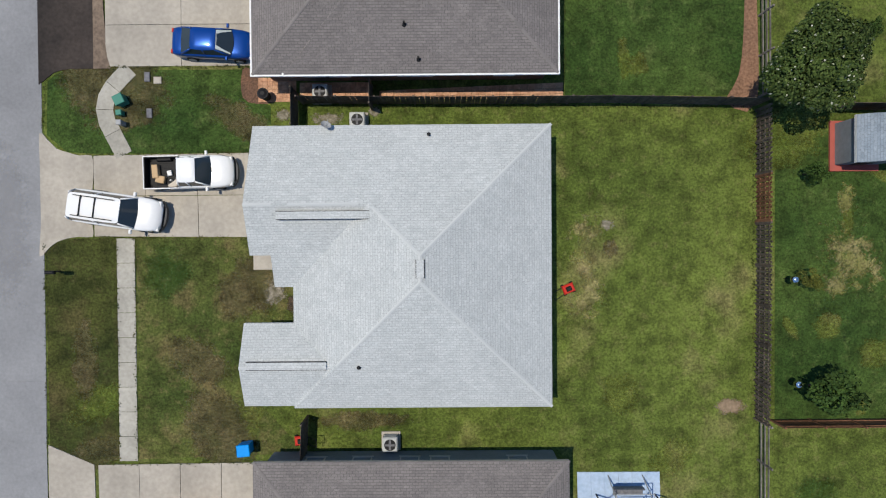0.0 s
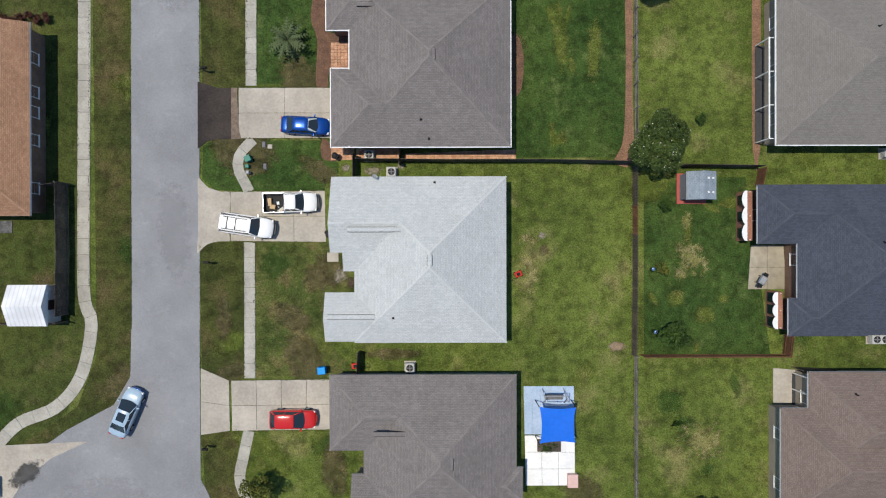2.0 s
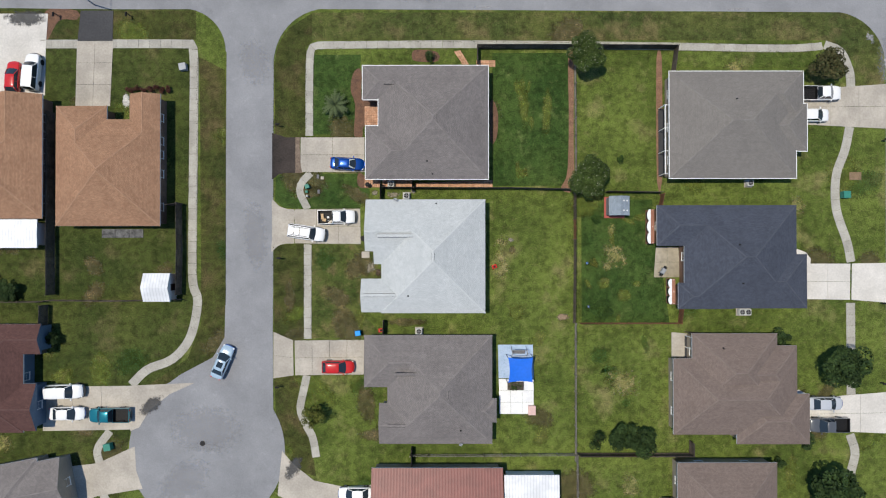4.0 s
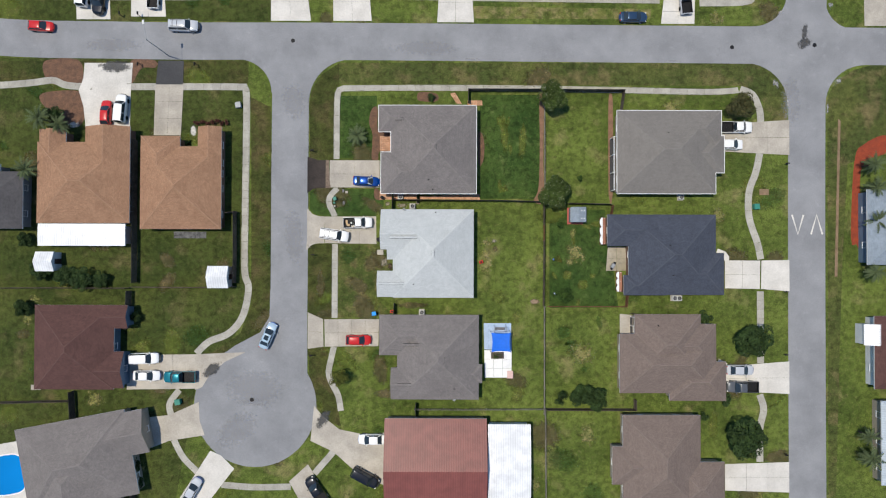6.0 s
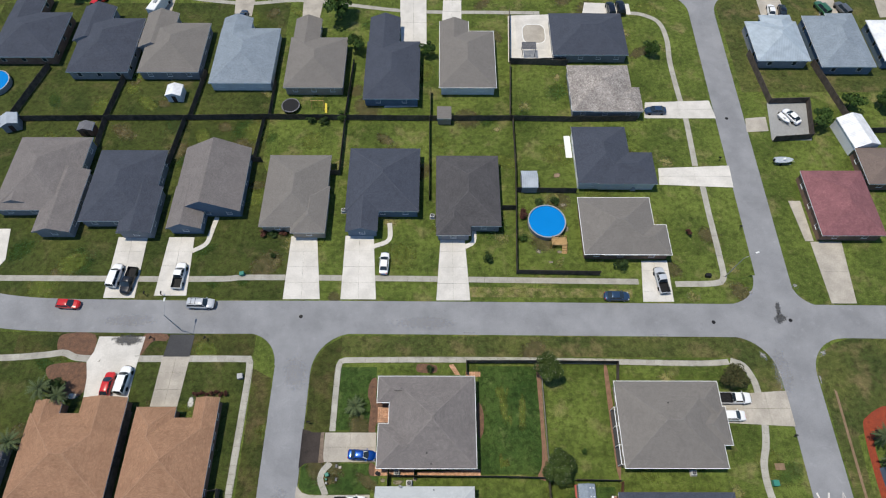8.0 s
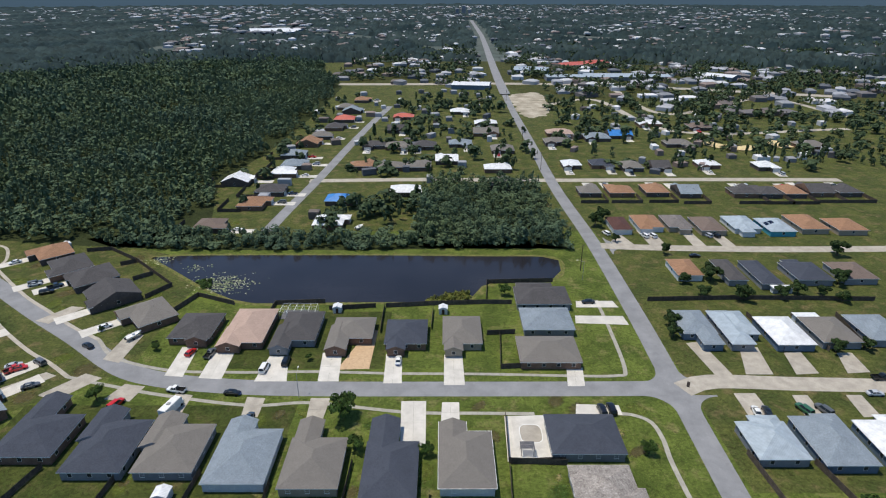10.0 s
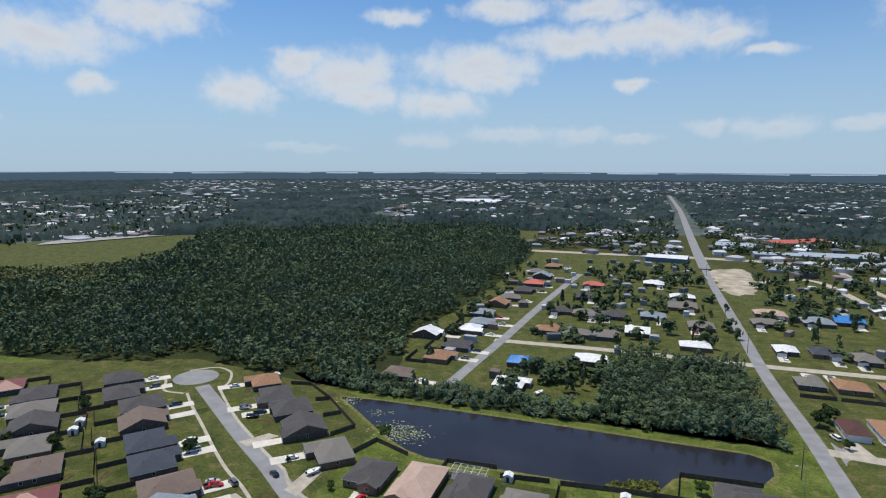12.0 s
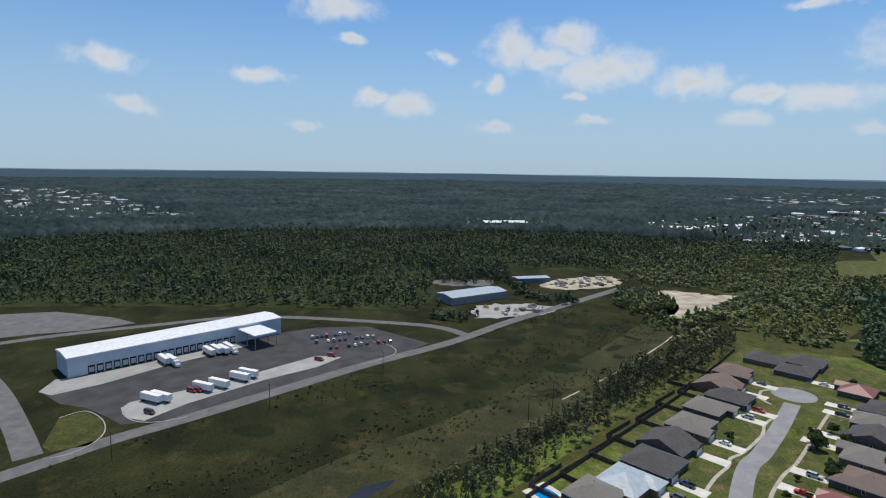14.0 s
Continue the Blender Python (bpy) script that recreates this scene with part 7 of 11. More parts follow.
# ---- houses of the near block ----
house("single-storey house with pale grey shingle roof and ridge vents", (("H", -8.1, -8.9, 5.7, 6.2), ("X", -9.1, -2.4, -2.6, 6.2), ("X", -10.2, -0.7, -8.1, 6.2, (-2.4, 6.2)), ("X", -10.8, -8.8, -4.5, -4.3)), ROOF_WHITE, WALL_WHITE, over=0.35,
      vents=((-8.5, 1.4, -3.8, 1.3), (-10.4, -6.4, -6.2, -6.5), (-1.2, -1.8, -1.2, -0.9)), pipes=((-0.8, 5.6), (-4.5, -6.5)))
house("single-storey house with weathered grey shingle roof and white gutters", (("H", -8.5, 8.9, 6.1, 24), ("H", -10.6, 19.5, -0.9, 24), ("H", -10.2, 8.9, 1, 16)), ROOF_GREY, WALL_BROWN, gutters=True,
      vents=((-7.7, 21.5, -6.3, 21.5), (-0.9, 15.9, -0.9, 16.9)), pipes=((-2, 11.2), (-1.3, 9.6)))
house("single-storey house with grey-brown shingle roof", (("H", -7.3, -26.2, 6.6, -11.8), ("H", -10.4, -18.7, 1, -11.8), ("X", -8.4, -26.2, 0.3, -20.8), ("H", 3.5, -23.4, 7.2, -20.2)), ROOF_GREY, WALL_GREY, TRIM_TAN,
      vents=((-6.2, -16.7, -3.4, -16.7), (-7.2, -23.5, -4.9, -23.5), (0.6, -19.6, 0.6, -18.6)), pipes=((2.4, -24.2),))
house("single-storey house with taupe shingle hip roof and white gutters", (("H", 30.2, 9, 47, 23.2), ("H", 38.7, 16.4, 48, 23.2), ("H", 37.7, 12.6, 48.5, 18.9)), ROOF_TAUPE, WALL_TAN, gutters=True, pipes=((38.3, 19.1),))
house("single-storey house with charcoal blue shingle roof", (("H", 32.1, -8.3, 47, 5.4), ("H", 28.5, 0, 39.6, 5.4), ("H", 37.2, -8.3, 48.4, -1.1), ("H", 31.3, -8.4, 38.6, -4.9)), ROOF_NAVY, WALL_BROWN, pipes=((38.4, 0.1), (39.2, -4.9)))
house("single-storey house with brown shingle hip roof", (("H", 30.6, -25, 47, -14.9), ("H", 33.1, -21.5, 44.4, -11.6), ("H", 36.7, -20.5, 47, -13.2), ("H", 39, -26.3, 48.7, -19.6)), ROOF_BROWN, WALL_TAN, TRIM, pipes=((36.9, -13.5),))
house("single-storey house with brown shingle hip roof", (("H", 31.1, -44.9, 44.3, -28.7), ("H", 29.3, -40.5, 37.6, -34), ("H", 39.5, -44.9, 48.4, -36.6)), ROOF_BROWN, WALL_TAN, TRIM)
house("long house with brick-red metal roof", (("X", -9.4, -46, 8, -29.4),), ROOF_RED, WALL_TAN, windows=False, pitch=0.25)
house("white sheet-metal patio cover joined to the red house", (("X", 8.2, -46.9, 15.5, -30.4),), METAL_WHITE, WALL_WHITE, windows=False, pitch=0.06, z=2.55, name="carport", category="carport")
house("single-storey house with terracotta shingle roof", (("H", -69.1, 3.7, -53.2, 17.6), ("Y", -60.9, 9, -53.2, 20.3), ("Y", -68.8, 9.5, -64.2, 19.8)), ROOF_ORANGE, WALL_BROWN)
house("white sheet-metal patio roof on slim posts", (("X", -69, -0.2, -54, 3.6),), METAL_WHITE, WALL_WHITE, windows=False, pitch=0.03, z=2.5, name="patio_cover", category="patio cover")
house("single-storey house with terracotta shingle hip roof", (("H", -51.4, 2.7, -37.5, 16.9), ("Y", -41.6, 9.5, -37.5, 20.3), ("H", -51.4, 8.5, -44.6, 18.7)), ROOF_ORANGE, WALL_BROWN)
house("single-storey house with maroon shingle hip roof", (("H", -69.2, -24.7, -55.6, -10.3), ("X", -62.5, -14.3, -53.3, -10.3), ("X", -62.5, -24.5, -53.9, -18.2)), ROOF_MAROON, WALL_BLUE)
house("house with grey-brown shingle hip roof beside a pool", (("H", -9.5, -7.6, 9.5, 7.0), ("H", -8.5, -15.0, 5.5, 4.0), ("X", -2.0, -1.0, 12.5, 6.5)), ROOF_GREY, WALL_TAN, TRIM, -61.8, -36.7, 11)
house("house with charcoal shingle roof", (("H", -84.2, 2.7, -71.5, 12.5), ("H", -84.2, 7, -75.4, 13.8)), ROOF_CHAR, WALL_GREY)
# along the cross street, fronts to the south
def front_house(label, roof, wall, main, *wings, **more):
    return house(label, (("H", *main),) + wings, roof, wall, **more)


front_house("house with weathered grey shingle roof", ROOF_GREY, WALL_GREY, (-90.4, 57.8, -75.1, 76.3), ("Y", -80.7, 52.7, -73.2, 67.8), ("Y", -89.9, 59.2, -82.1, 71.5))
front_house("house with charcoal blue shingle roof", ROOF_NAVY, WALL_GREY, (-72.3, 55.2, -58.1, 72.85), ("Y", -64, 52.5, -57.1, 63.6))
house("tall-gabled house with grey shingle roof", (("Y", -54.2, 57.6, -40.3, 73.5), ("Y", -54.4, 53.55, -47.4, 63.6)), ROOF_GREY, WALL_BLUE, pitch=0.52)
front_house("house with taupe shingle hip roof", ROOF_TAUPE, WALL_TAN, (-36.1, 54, -23.1, 71.6), ("H", -29.7, 52.6, -22.7, 63.7))
front_house("house with charcoal blue shingle roof", ROOF_NAVY, WALL_BLUE, (-19.2, 57.6, -4.3, 73.4), ("Y", -18.8, 53, -12.4, 68))
front_house("house with charcoal shingle hip roof", ROOF_CHAR, WALL_GREY, (-0.9, 54.2, 12.2, 71.5), ("H", -0.8, 52.1, 6.1, 63.7))
# the column along the east street
house("house with taupe shingle hip roof and pale gutters", (("H", 28, 48, 42.5, 61), ("H", 31.8, 47.9, 44.9, 54.6)), ROOF_TAUPE, WALL_BROWN, gutters=True)
house("house with charcoal blue shingle hip roof and white walls", (("H", 28.5, 64.5, 40.2, 79.4), ("H", 32.8, 64.35, 45, 72.5)), ROOF_NAVY, WALL_WHITE)
house("house with mottled weathered shingle roof", (("H", 29.3, 83.8, 43.5, 97.7), ("H", 33.9, 83.7, 45.2, 90.9)), ROOF_MOTTLE, WALL_GREY)
# the row behind, fronts to the north
for label, roof, wall, main, wing in (
        ("house with charcoal blue shingle roof", ROOF_NAVY, WALL_BROWN, (-106.7, 100.1, -91.3, 115.3), (-106.6, 109.9, -99.2, 122.9)),
        ("house with charcoal blue shingle roof", ROOF_NAVY, WALL_GREY, (-87, 95.3, -72.6, 113.2), (-88.5, 105.5, -80.8, 117.5)),
        ("house with taupe shingle roof", ROOF_TAUPE, WALL_GREY, (-70.5, 95.3, -56.2, 111.6), (-72.3, 103.3, -64.7, 115.1)),
        ("house with blue-grey shingle roof", ROOF_BLUE, WALL_WHITE, (-53.3, 91.9, -38.9, 109.8), (-53.2, 101.3, -46.1, 113.4)),
        ("house with taupe shingle roof", ROOF_TAUPE, WALL_TAN, (-36, 90.6, -22.3, 106.7), (-35.5, 99.2, -29.1, 113.2)),
        ("house with charcoal blue shingle roof", ROOF_NAVY, WALL_BLUE, (-17.6, 87.3, -4.9, 105.4), (-17.3, 95.3, -9.9, 113.7)),
        ("house with taupe shingle roof and white gutters", ROOF_TAUPE, WALL_WHITE, (-0.3, 90.7, 12.7, 108.9), (-0.3, 101.2, 6.7, 112.3))):
    house(label, (("H", *main), ("Y", *wing)), roof, wall, gutters="gutters" in label)
house("house with charcoal blue shingle roof and pool deck", (("H", 26.5, 101, 44.4, 115.2),), ROOF_NAVY, WALL_GREY)
# the row before the pond, fronts to the south
for label, roof, wall, main, wing in (
        ("house with taupe shingle roof", ROOF_TAUPE, WALL_TAN, (0.6, 147.7, 13.1, 164.35), (1, 144, 7, 157.8)),
        ("house with charcoal blue shingle roof", ROOF_NAVY, WALL_BROWN, (-17.6, 147.7, -4.2, 162.25), (-16.7, 144.4, -10.7, 156.1)),
        ("house with taupe shingle roof", ROOF_TAUPE, WALL_BROWN, (-34.8, 150.9, -21.4, 163.7), (-35.6, 144.4, -28.7, 158.8)),
        ("house with charcoal shingle roof and screened pool cage", ROOF_CHAR, WALL_GREY, (-51.8, 149.65, -39.2, 167.6), (-52.9, 145, -46.4, 158.8)),
        ("tall house with tan-pink shingle roof", ROOF_PINK, WALL_BROWN, (-69, 148.4, -55.4, 169.5), (-69.4, 146.2, -61.8, 157.8)),
        ("house with charcoal shingle roof", ROOF_CHAR, WALL_BROWN, (-86.3, 151, -72.6, 166.6), (-80.2, 149.4, -73.1, 161.3))):
    house(label, (("H", *main), ("Y", *wing)), roof, wall)
house("house with charcoal shingle roof beside the pond", (("H", 26.4, 172.4, 45.6, 185.8), ("H", 27.6, 177.8, 41, 188.8)), ROOF_CHAR, WALL_GREY)
house("house with blue-grey shingle roof", (("H", 26.7, 155.7, 43.5, 170.1),), ROOF_BLUE, WALL_GREY)
house("house with brown-grey shingle roof", (("H", 23.5, 137.8, 41.9, 152.1),), ROOF_TAUPE, WALL_BROWN)
# east of the east street
house("house with rose shingle hip roof", (("H", 75.3, 52.2, 88, 67.8),), ROOF_ROSE, WALL_BROWN)
house("house with brown shingle roof", (("H", 88.7, 64.4, 100.5, 73.8),), ROOF_BROWN, WALL_BROWN)
house("house with blue-grey roof among palms", (("H", 72.8, -3.1, 86.7, 9.8),), ROOF_BLUE, WALL_BLUE)
house("house with maroon roof", (("H", 73.9, -24.2, 88.4, -11.8),), ROOF_MAROON, WALL_WHITE)
house("house with pale metal roof", (("H", 75, -40.5, 88.3, -26.2),), METAL_PALE, WALL_TAN)
for label, roof, wall, *pieces in (
        ("house with pale blue-grey roof", METAL_PALE, WALL_GREY, (74.5, 99.2, 87, 112.5), (78.5, 104, 86.2, 114.8)),
        ("house with blue-grey roof", ROOF_BLUE, WALL_BLUE, (89, 97.3, 101.8, 114.5), (95, 103, 101.8, 115.4)),
        ("house with white metal roof", METAL_WHITE, WALL_BLUE, (104.4, 99.2, 118, 113), (111, 104, 118, 115)),
        ("house with blue-grey shingle roof and recessed garage", ROOF_BLUE, WALL_BLUE, (77.4, 153.5, 88.4, 168.3), (81.2, 147.3, 88.0, 162)),
        ("house with pale blue metal roof", METAL_PALE, WALL_GREY, (90, 147.3, 97.6, 168), (92, 153, 101.7, 167.9)),
        ("house with white metal roof and blue walls", METAL_WHITE, WALL_BLUE, (104, 147, 116.2, 164.1)),
        ("house with taupe shingle roof", ROOF_TAUPE, WALL_GREY, (118.8, 148.4, 131.6, 163.9)),
        ("house with blue-grey shingle roof", ROOF_BLUE, WALL_GREY, (134.6, 149.5, 147.5, 165.3)),
        ("house with terracotta shingle roof", ROOF_ORANGE, WALL_WHITE, (90.8, 194.6, 100.8, 209.6)),
        ("house with grey shingle roof", ROOF_CHAR, WALL_GREY, (108.4, 190.5, 116, 209.1)),
        ("house with charcoal blue shingle roof", ROOF_NAVY, WALL_GREY, (119.4, 187.5, 127.6, 208.2)),
        ("house with charcoal blue shingle roof and white porch", ROOF_NAVY, WALL_GREY, (134.8, 190.6, 148.6, 206.7), (137, 200, 144, 209)),
        ("house with brown shingle roof", ROOF_BROWN, WALL_GREY, (153, 191.5, 166, 206.7)),
        ("house with maroon shingle roof", ROOF_MAROON, WALL_WHITE, (78.5, 241, 87.6, 257.6)),
        ("house with terracotta shingle roof", ROOF_ORANGE, WALL_WHITE, (90.8, 244, 103, 260.2), (91, 241.8, 97, 252)),
        ("house with grey shingle roof", ROOF_GREY, WALL_TAN, (105, 244, 116, 260), (109, 241.2, 114.6, 252)),
        ("house with brown shingle roof", ROOF_BROWN, WALL_TAN, (118.2, 239.6, 130.2, 257.5)),
        ("house with pale metal roof", METAL_PALE, WALL_WHITE, (134.4, 242, 147, 258.8), (136, 238, 142.4, 250)),
        ("house with terracotta shingle roof", ROOF_ORANGE, WALL_TAN, (165, 241.5, 178, 260.5)),
        ("house with terracotta shingle roof", ROOF_ORANGE, WALL_TAN, (180.8, 240, 194.6, 255.5))):
    house(label, tuple(("H", *p) for p in pieces), roof, wall)
house("white sheet-metal patio roof on slim posts", (("X", 122, 184.6, 130, 187.3),), METAL_WHITE, WALL_WHITE, windows=False, pitch=0.03, z=2.4, name="patio_cover", category="patio cover")
house("white sheet-metal patio roof on slim posts", (("X", 119, 164.2, 127, 167.2),), METAL_WHITE, WALL_WHITE, windows=False, pitch=0.03, z=2.4, name="patio_cover", category="patio cover")
TEAL_HOUSE = house("teal house with dark solar panels on a pale roof", (("H", 149, 238.6, 161.2, 255.8),), METAL_PALE, WALL_TEAL)
for k in range(6):  # the panels lie on the west slope
    part("solar_panel", shared("solar", lambda: Shape().block(-0.85, -0.5, 0, 0.85, 0.5, 0.05, 0.01).mesh("solar_panel", glass_dark("solar_cells", (0.012, 0.016, 0.035)))), TEAL_HOUSE, "dark solar panel", pose(-4.4 + 1.85 * (k % 2), -1.6 + 1.1 * (k // 2), 3.42 + 0.74 * (k % 2), 0, -21.8, 0))


def screen_porch(x0, y0, x1, y1, bays, label):
    """A narrow screened porch along a house wall: dark floor, white frame, fine dark mesh."""
    root = empty("screened_porch", pose((x0 + x1) / 2, (y0 + y1) / 2, 0), label, "screened porch")
    w, d = (x1 - x0) / 2, (y1 - y0) / 2
    part("floor", Shape().block(-w, -d, 0, w, d, 0.08, 0.02).mesh("floor", ASPHALT_DARK), root)
    beam = shared(("porch_post", 1), lambda: Shape().block(-0.05, -0.05, 0.08, 0.05, 0.05, 2.3, 0.01).mesh("post", TRIM))
    along = d > w
    n = bays
    for k in range(n + 1):
        u = -1 + 2 * k / n
        px, py = (-w + 0.05, u * (d - 0.05)) if along else (u * (w - 0.05), -d + 0.05)
        part("post", beam, root, "", pose(px, py, 0))
        part("rafter", Shape().block(-w + 0.1, -0.04, 0, w, 0.04, 0.08, 0.01).mesh("rafter", TRIM) if along else Shape().block(-0.04, -d + 0.1, 0, 0.04, d, 0.08, 0.01).mesh("rafter", TRIM), root, "", pose(0, py, 2.24) if along else pose(px, 0, 2.24))
    part("rail", Shape().block(-0.06, -d, 2.3, 0.06, d, 2.4, 0.01).mesh("rail", TRIM) if along else Shape().block(-w, -0.06, 2.3, w, 0.06, 2.4, 0.01).mesh("rail", TRIM), root, "white top rail", pose(-w + 0.06, 0, 0) if along else pose(0, -d + 0.06, 0))
    return root


screen_porch(29.7, 9.6, 30.75, 18.9, 3, "narrow screened porch with a white frame")
screen_porch(33.2, -15.4, 34.2, -12.2, 2, "small screened porch beside the patio")
FASCIA = Shape().box(-1.05, 0.0, 0.0, 1.05, 0.1, 0.16).box(0.95, -3.2, 0.0, 1.05, 0.0, 0.16).box(-1.05, -3.2, 0.0, 0.95, -3.1, 0.16)
ENTRY = tagged(new("porch_roof", FASCIA.mesh("porch_roof", TRIM)), "white fascia framing the entry roof of the house", "porch roof")
ENTRY.matrix_world = pose(43.7, 0.85, 3.05)


# ---- fences ----
def lines(*runs, **more):
    for r in runs:
        fence(r, **more)


DARK_FENCE = "tall dark weathered board fence between back yards"
lines([(-8.1, 8), (0.5, 7.9), (9.3, 7.9), (17.9, 7.7)], boards=True, label="dark weathered board fence between the lots")
lines([(4.8, 27.2), (17.6, 27.2), (31.9, 27.1)], [(31.9, 27.1), (31.4, 23.4)], [(4.8, 27.2), (4.8, 25.1)], [(-8.4, 8.5), (-8.4, 6.5)], [(-4.1, 8.9), (-4.1, 7.6)], label="dark weathered board fence between the lots")
lines([(18.1, 26.7), (18.2, 8.2)], [(18.1, -10.5), (18.1, -29.2)], [(18.3, -28.2), (18.4, -45.7)], label="weathered post and rail fence along the rear lot line", height=1.5, open_rail=True, mat=WOOD_PALE)
lines([(18, 7.4), (18, 3.7)], [(18, 0.9), (18, -1.5), (17.9, -10.4)], label="weathered board fence with boards on both sides", height=1.6, picket=True, boards=True)
lines([(18, 3.6), (18, 1)], mat=WOOD_RED, label="reddish newer length of board fence", height=1.6, picket=True, boards=True)
lines([(22.4, 7.4), (29.7, 7.3)], [(18.6, -28.3), (33.8, -28.3)], [(33.8, -28.3), (33.8, -26.6)], [(36.8, -11.9), (33.2, -11.7)], label="dark weathered board fence between yards")
lines([(30, 7.1), (29.7, 5.6)], [(18.8, -10.5), (32.3, -10.5), (32.5, -8.6)], mat=WOOD_RED, label="reddish new board fence", height=1.6)
lines([(-4.4, -28.4), (5.6, -28.4), (18.2, -28.3)], height=1.3, open_rail=True, mat=WOOD_PALE, label="open weathered post and rail fence")
lines([(-4.2, -27.4), (-4.2, -29.9)], [(-8, -10.1), (-8.1, -12.6)], label="short dark fence gate between houses", height=1.8)
lines([(-35.8, 5.9), (-35.7, -0.5), (-35.8, -6.5)], [(-53.3, 18.3), (-53.2, -6.5)], [(-54.1, -8), (-54.3, -14.5)], [(-53.5, -7.3), (-44.5, -7.4), (-35.8, -7.2)], [(-85.2, -7.6), (-67.3, -7.5), (-54.4, -7.5)], [(-37.2, 5.6), (-35.7, 5.8)], label="tall dark weathered board fence", height=2.0)
lines([(-64, -25.5), (-63.6, -31.8)], [(-83, -27.6), (-64.2, -27.1)], [(-56.6, -37.3), (-53.2, -38.6), (-53.1, -46)], label="dark board fence beside the house", height=1.8)
lines([(-107, 82.6), (-91.9, 83.1), (-74.1, 83.3), (-56.2, 83.4), (-39.6, 83.7), (-21.7, 83.5), (-2.5, 83.3), (16, 83.4)], [(16, 83.4), (29.4, 83.1), (44.1, 83.3)], [(16.9, 100.6), (29.8, 101.2)], label=DARK_FENCE)
lines([(-96.9, 83), (-93.2, 99.4)], [(-75.4, 83.3), (-74, 99.1)], [(-56.5, 83.4), (-55.4, 97.7)], [(-38.6, 83.7), (-38.5, 94.5)], [(-21.5, 83.5), (-20.7, 101.1)], [(-2.3, 83.3), (-2.3, 91.6)], [(15.6, 83.5), (16.5, 100)], label=DARK_FENCE)
lines([(-75.2, 75.9), (-75.3, 83)], [(-75.6, 62.6), (-75.7, 75.5)], [(-58.8, 66.9), (-57.4, 83.2)], [(-40.2, 72.1), (-39.6, 83.4)], [(-41.6, 71.8), (-38.5, 71.8)], [(-21.5, 68.4), (-21.4, 83.3)], [(-23.5, 68.4), (-21.5, 68.4)], [(-2.5, 83.3), (-2.3, 62)], [(16.2, 83.4), (16.1, 70), (14.9, 45.1), (31, 44.8)], [(12.7, 59.7), (15.5, 59.7)], [(16, 64.1), (28.4, 63.9)], label=DARK_FENCE)
lines([(17.2, 118), (16.4, 101), (30.1, 100.3)], [(-19.7, 158.1), (-19.9, 174.9)], [(-3.1, 160.4), (-2.7, 173)], [(-39.1, 173), (-23, 174.9)], [(-19.5, 174.9), (-3.5, 176.4), (15.8, 177.5), (25.2, 177.2)], [(16.1, 177.5), (17.4, 193.1), (42.8, 194.4)], [(15, 157), (24.2, 157.7)], [(17.9, 138.5), (27.3, 139.1)], [(19.2, 157), (17.9, 139.1)], label=DARK_FENCE, single=False)
lines([(-152, 222.8), (-142.3, 224.6), (-125.2, 212.5), (-101.9, 191.1), (-107.5, 181.4)], [(-130.6, 209), (-125.6, 212.2)], [(-119.1, 195.8), (-113.5, 200.8)], [(-93.4, 170.5), (-88.9, 183.1), (-73.5, 176.6)], [(-59.2, 169.3), (-58.9, 176.9), (-41.4, 178)], label=DARK_FENCE, single=False)
lines([(74.1, 104), (75.3, 88.5), (84.1, 88.8)], [(88.7, 100.9), (92.3, 79.9), (101.2, 80.2)], [(74.3, 179.4), (109.4, 180.6), (156.1, 179.4)], [(69.6, 130.1), (70.2, 129.6)], [(92.3, 171), (91.9, 148.9)], [(105, 169.2), (106.3, 147.3)], [(120.3, 169.2), (120.3, 147.3)], [(135.6, 169.1), (132.5, 148.9)], [(84.1, 88.8), (82, 78.3), (73.5, 77.6)], label=DARK_FENCE, single=False)

# ---- vehicles ----
WHITE, SILVER, RED, BLUE, BLACKC, GREYC, TEAL, NAVY = (0.78, 0.78, 0.77), (0.45, 0.47, 0.5), (0.5, 0.015, 0.012), (0.0, 0.045, 0.25), (0.012, 0.012, 0.014), (0.12, 0.125, 0.13), (0.01, 0.16, 0.2), (0.03, 0.06, 0.11)
car("sedan", BLUE, -12.95, 11.25, -3, "glossy bright blue sedan with a windscreen shade", scale=(0.97, 0.93, 1), shade=True)
car("pickup", WHITE, -14.4, 4, 1, "white pickup truck with an open cluttered bed", scale=(0.92, 0.96, 0.97))
def bed_load(x, y, z, turn):
    for kind, dx, dy, w, d, h, t, mat, label in (("carton", -0.2, 0.15, 0.34, 0.75, 0.3, 4, CARTON, "flattened brown carton in the truck bed"), ("carton", 0.05, -0.3, 0.5, 0.4, 0.25, -12, CARTON, "open brown carton in the truck bed"),
                                                 ("bag", 0.55, 0.05, 0.26, 0.3, 0.14, 10, PLASTIC_WHITE, "crumpled white bag in the truck bed"), ("tool_case", 0.85, -0.62, 0.6, 0.34, 0.3, 35, TRIM_TAN, "tan tool case in the truck bed"), ("bottle", 0.62, -0.35, 0.09, 0.09, 0.2, 0, PLASTIC_WHITE, "small white bottle in the truck bed")):
        ox, oy = turned(dx, dy, radians(turn))
        me = Shape().block(-w / 2, -d / 2, 0, w / 2, d / 2, h, 0.03).mesh(kind, mat)
        ob = tagged(new(kind, me), label, kind.replace("_", " "))
        ob.matrix_world = pose(x + ox, y + oy, z, 0, 0, turn + t)


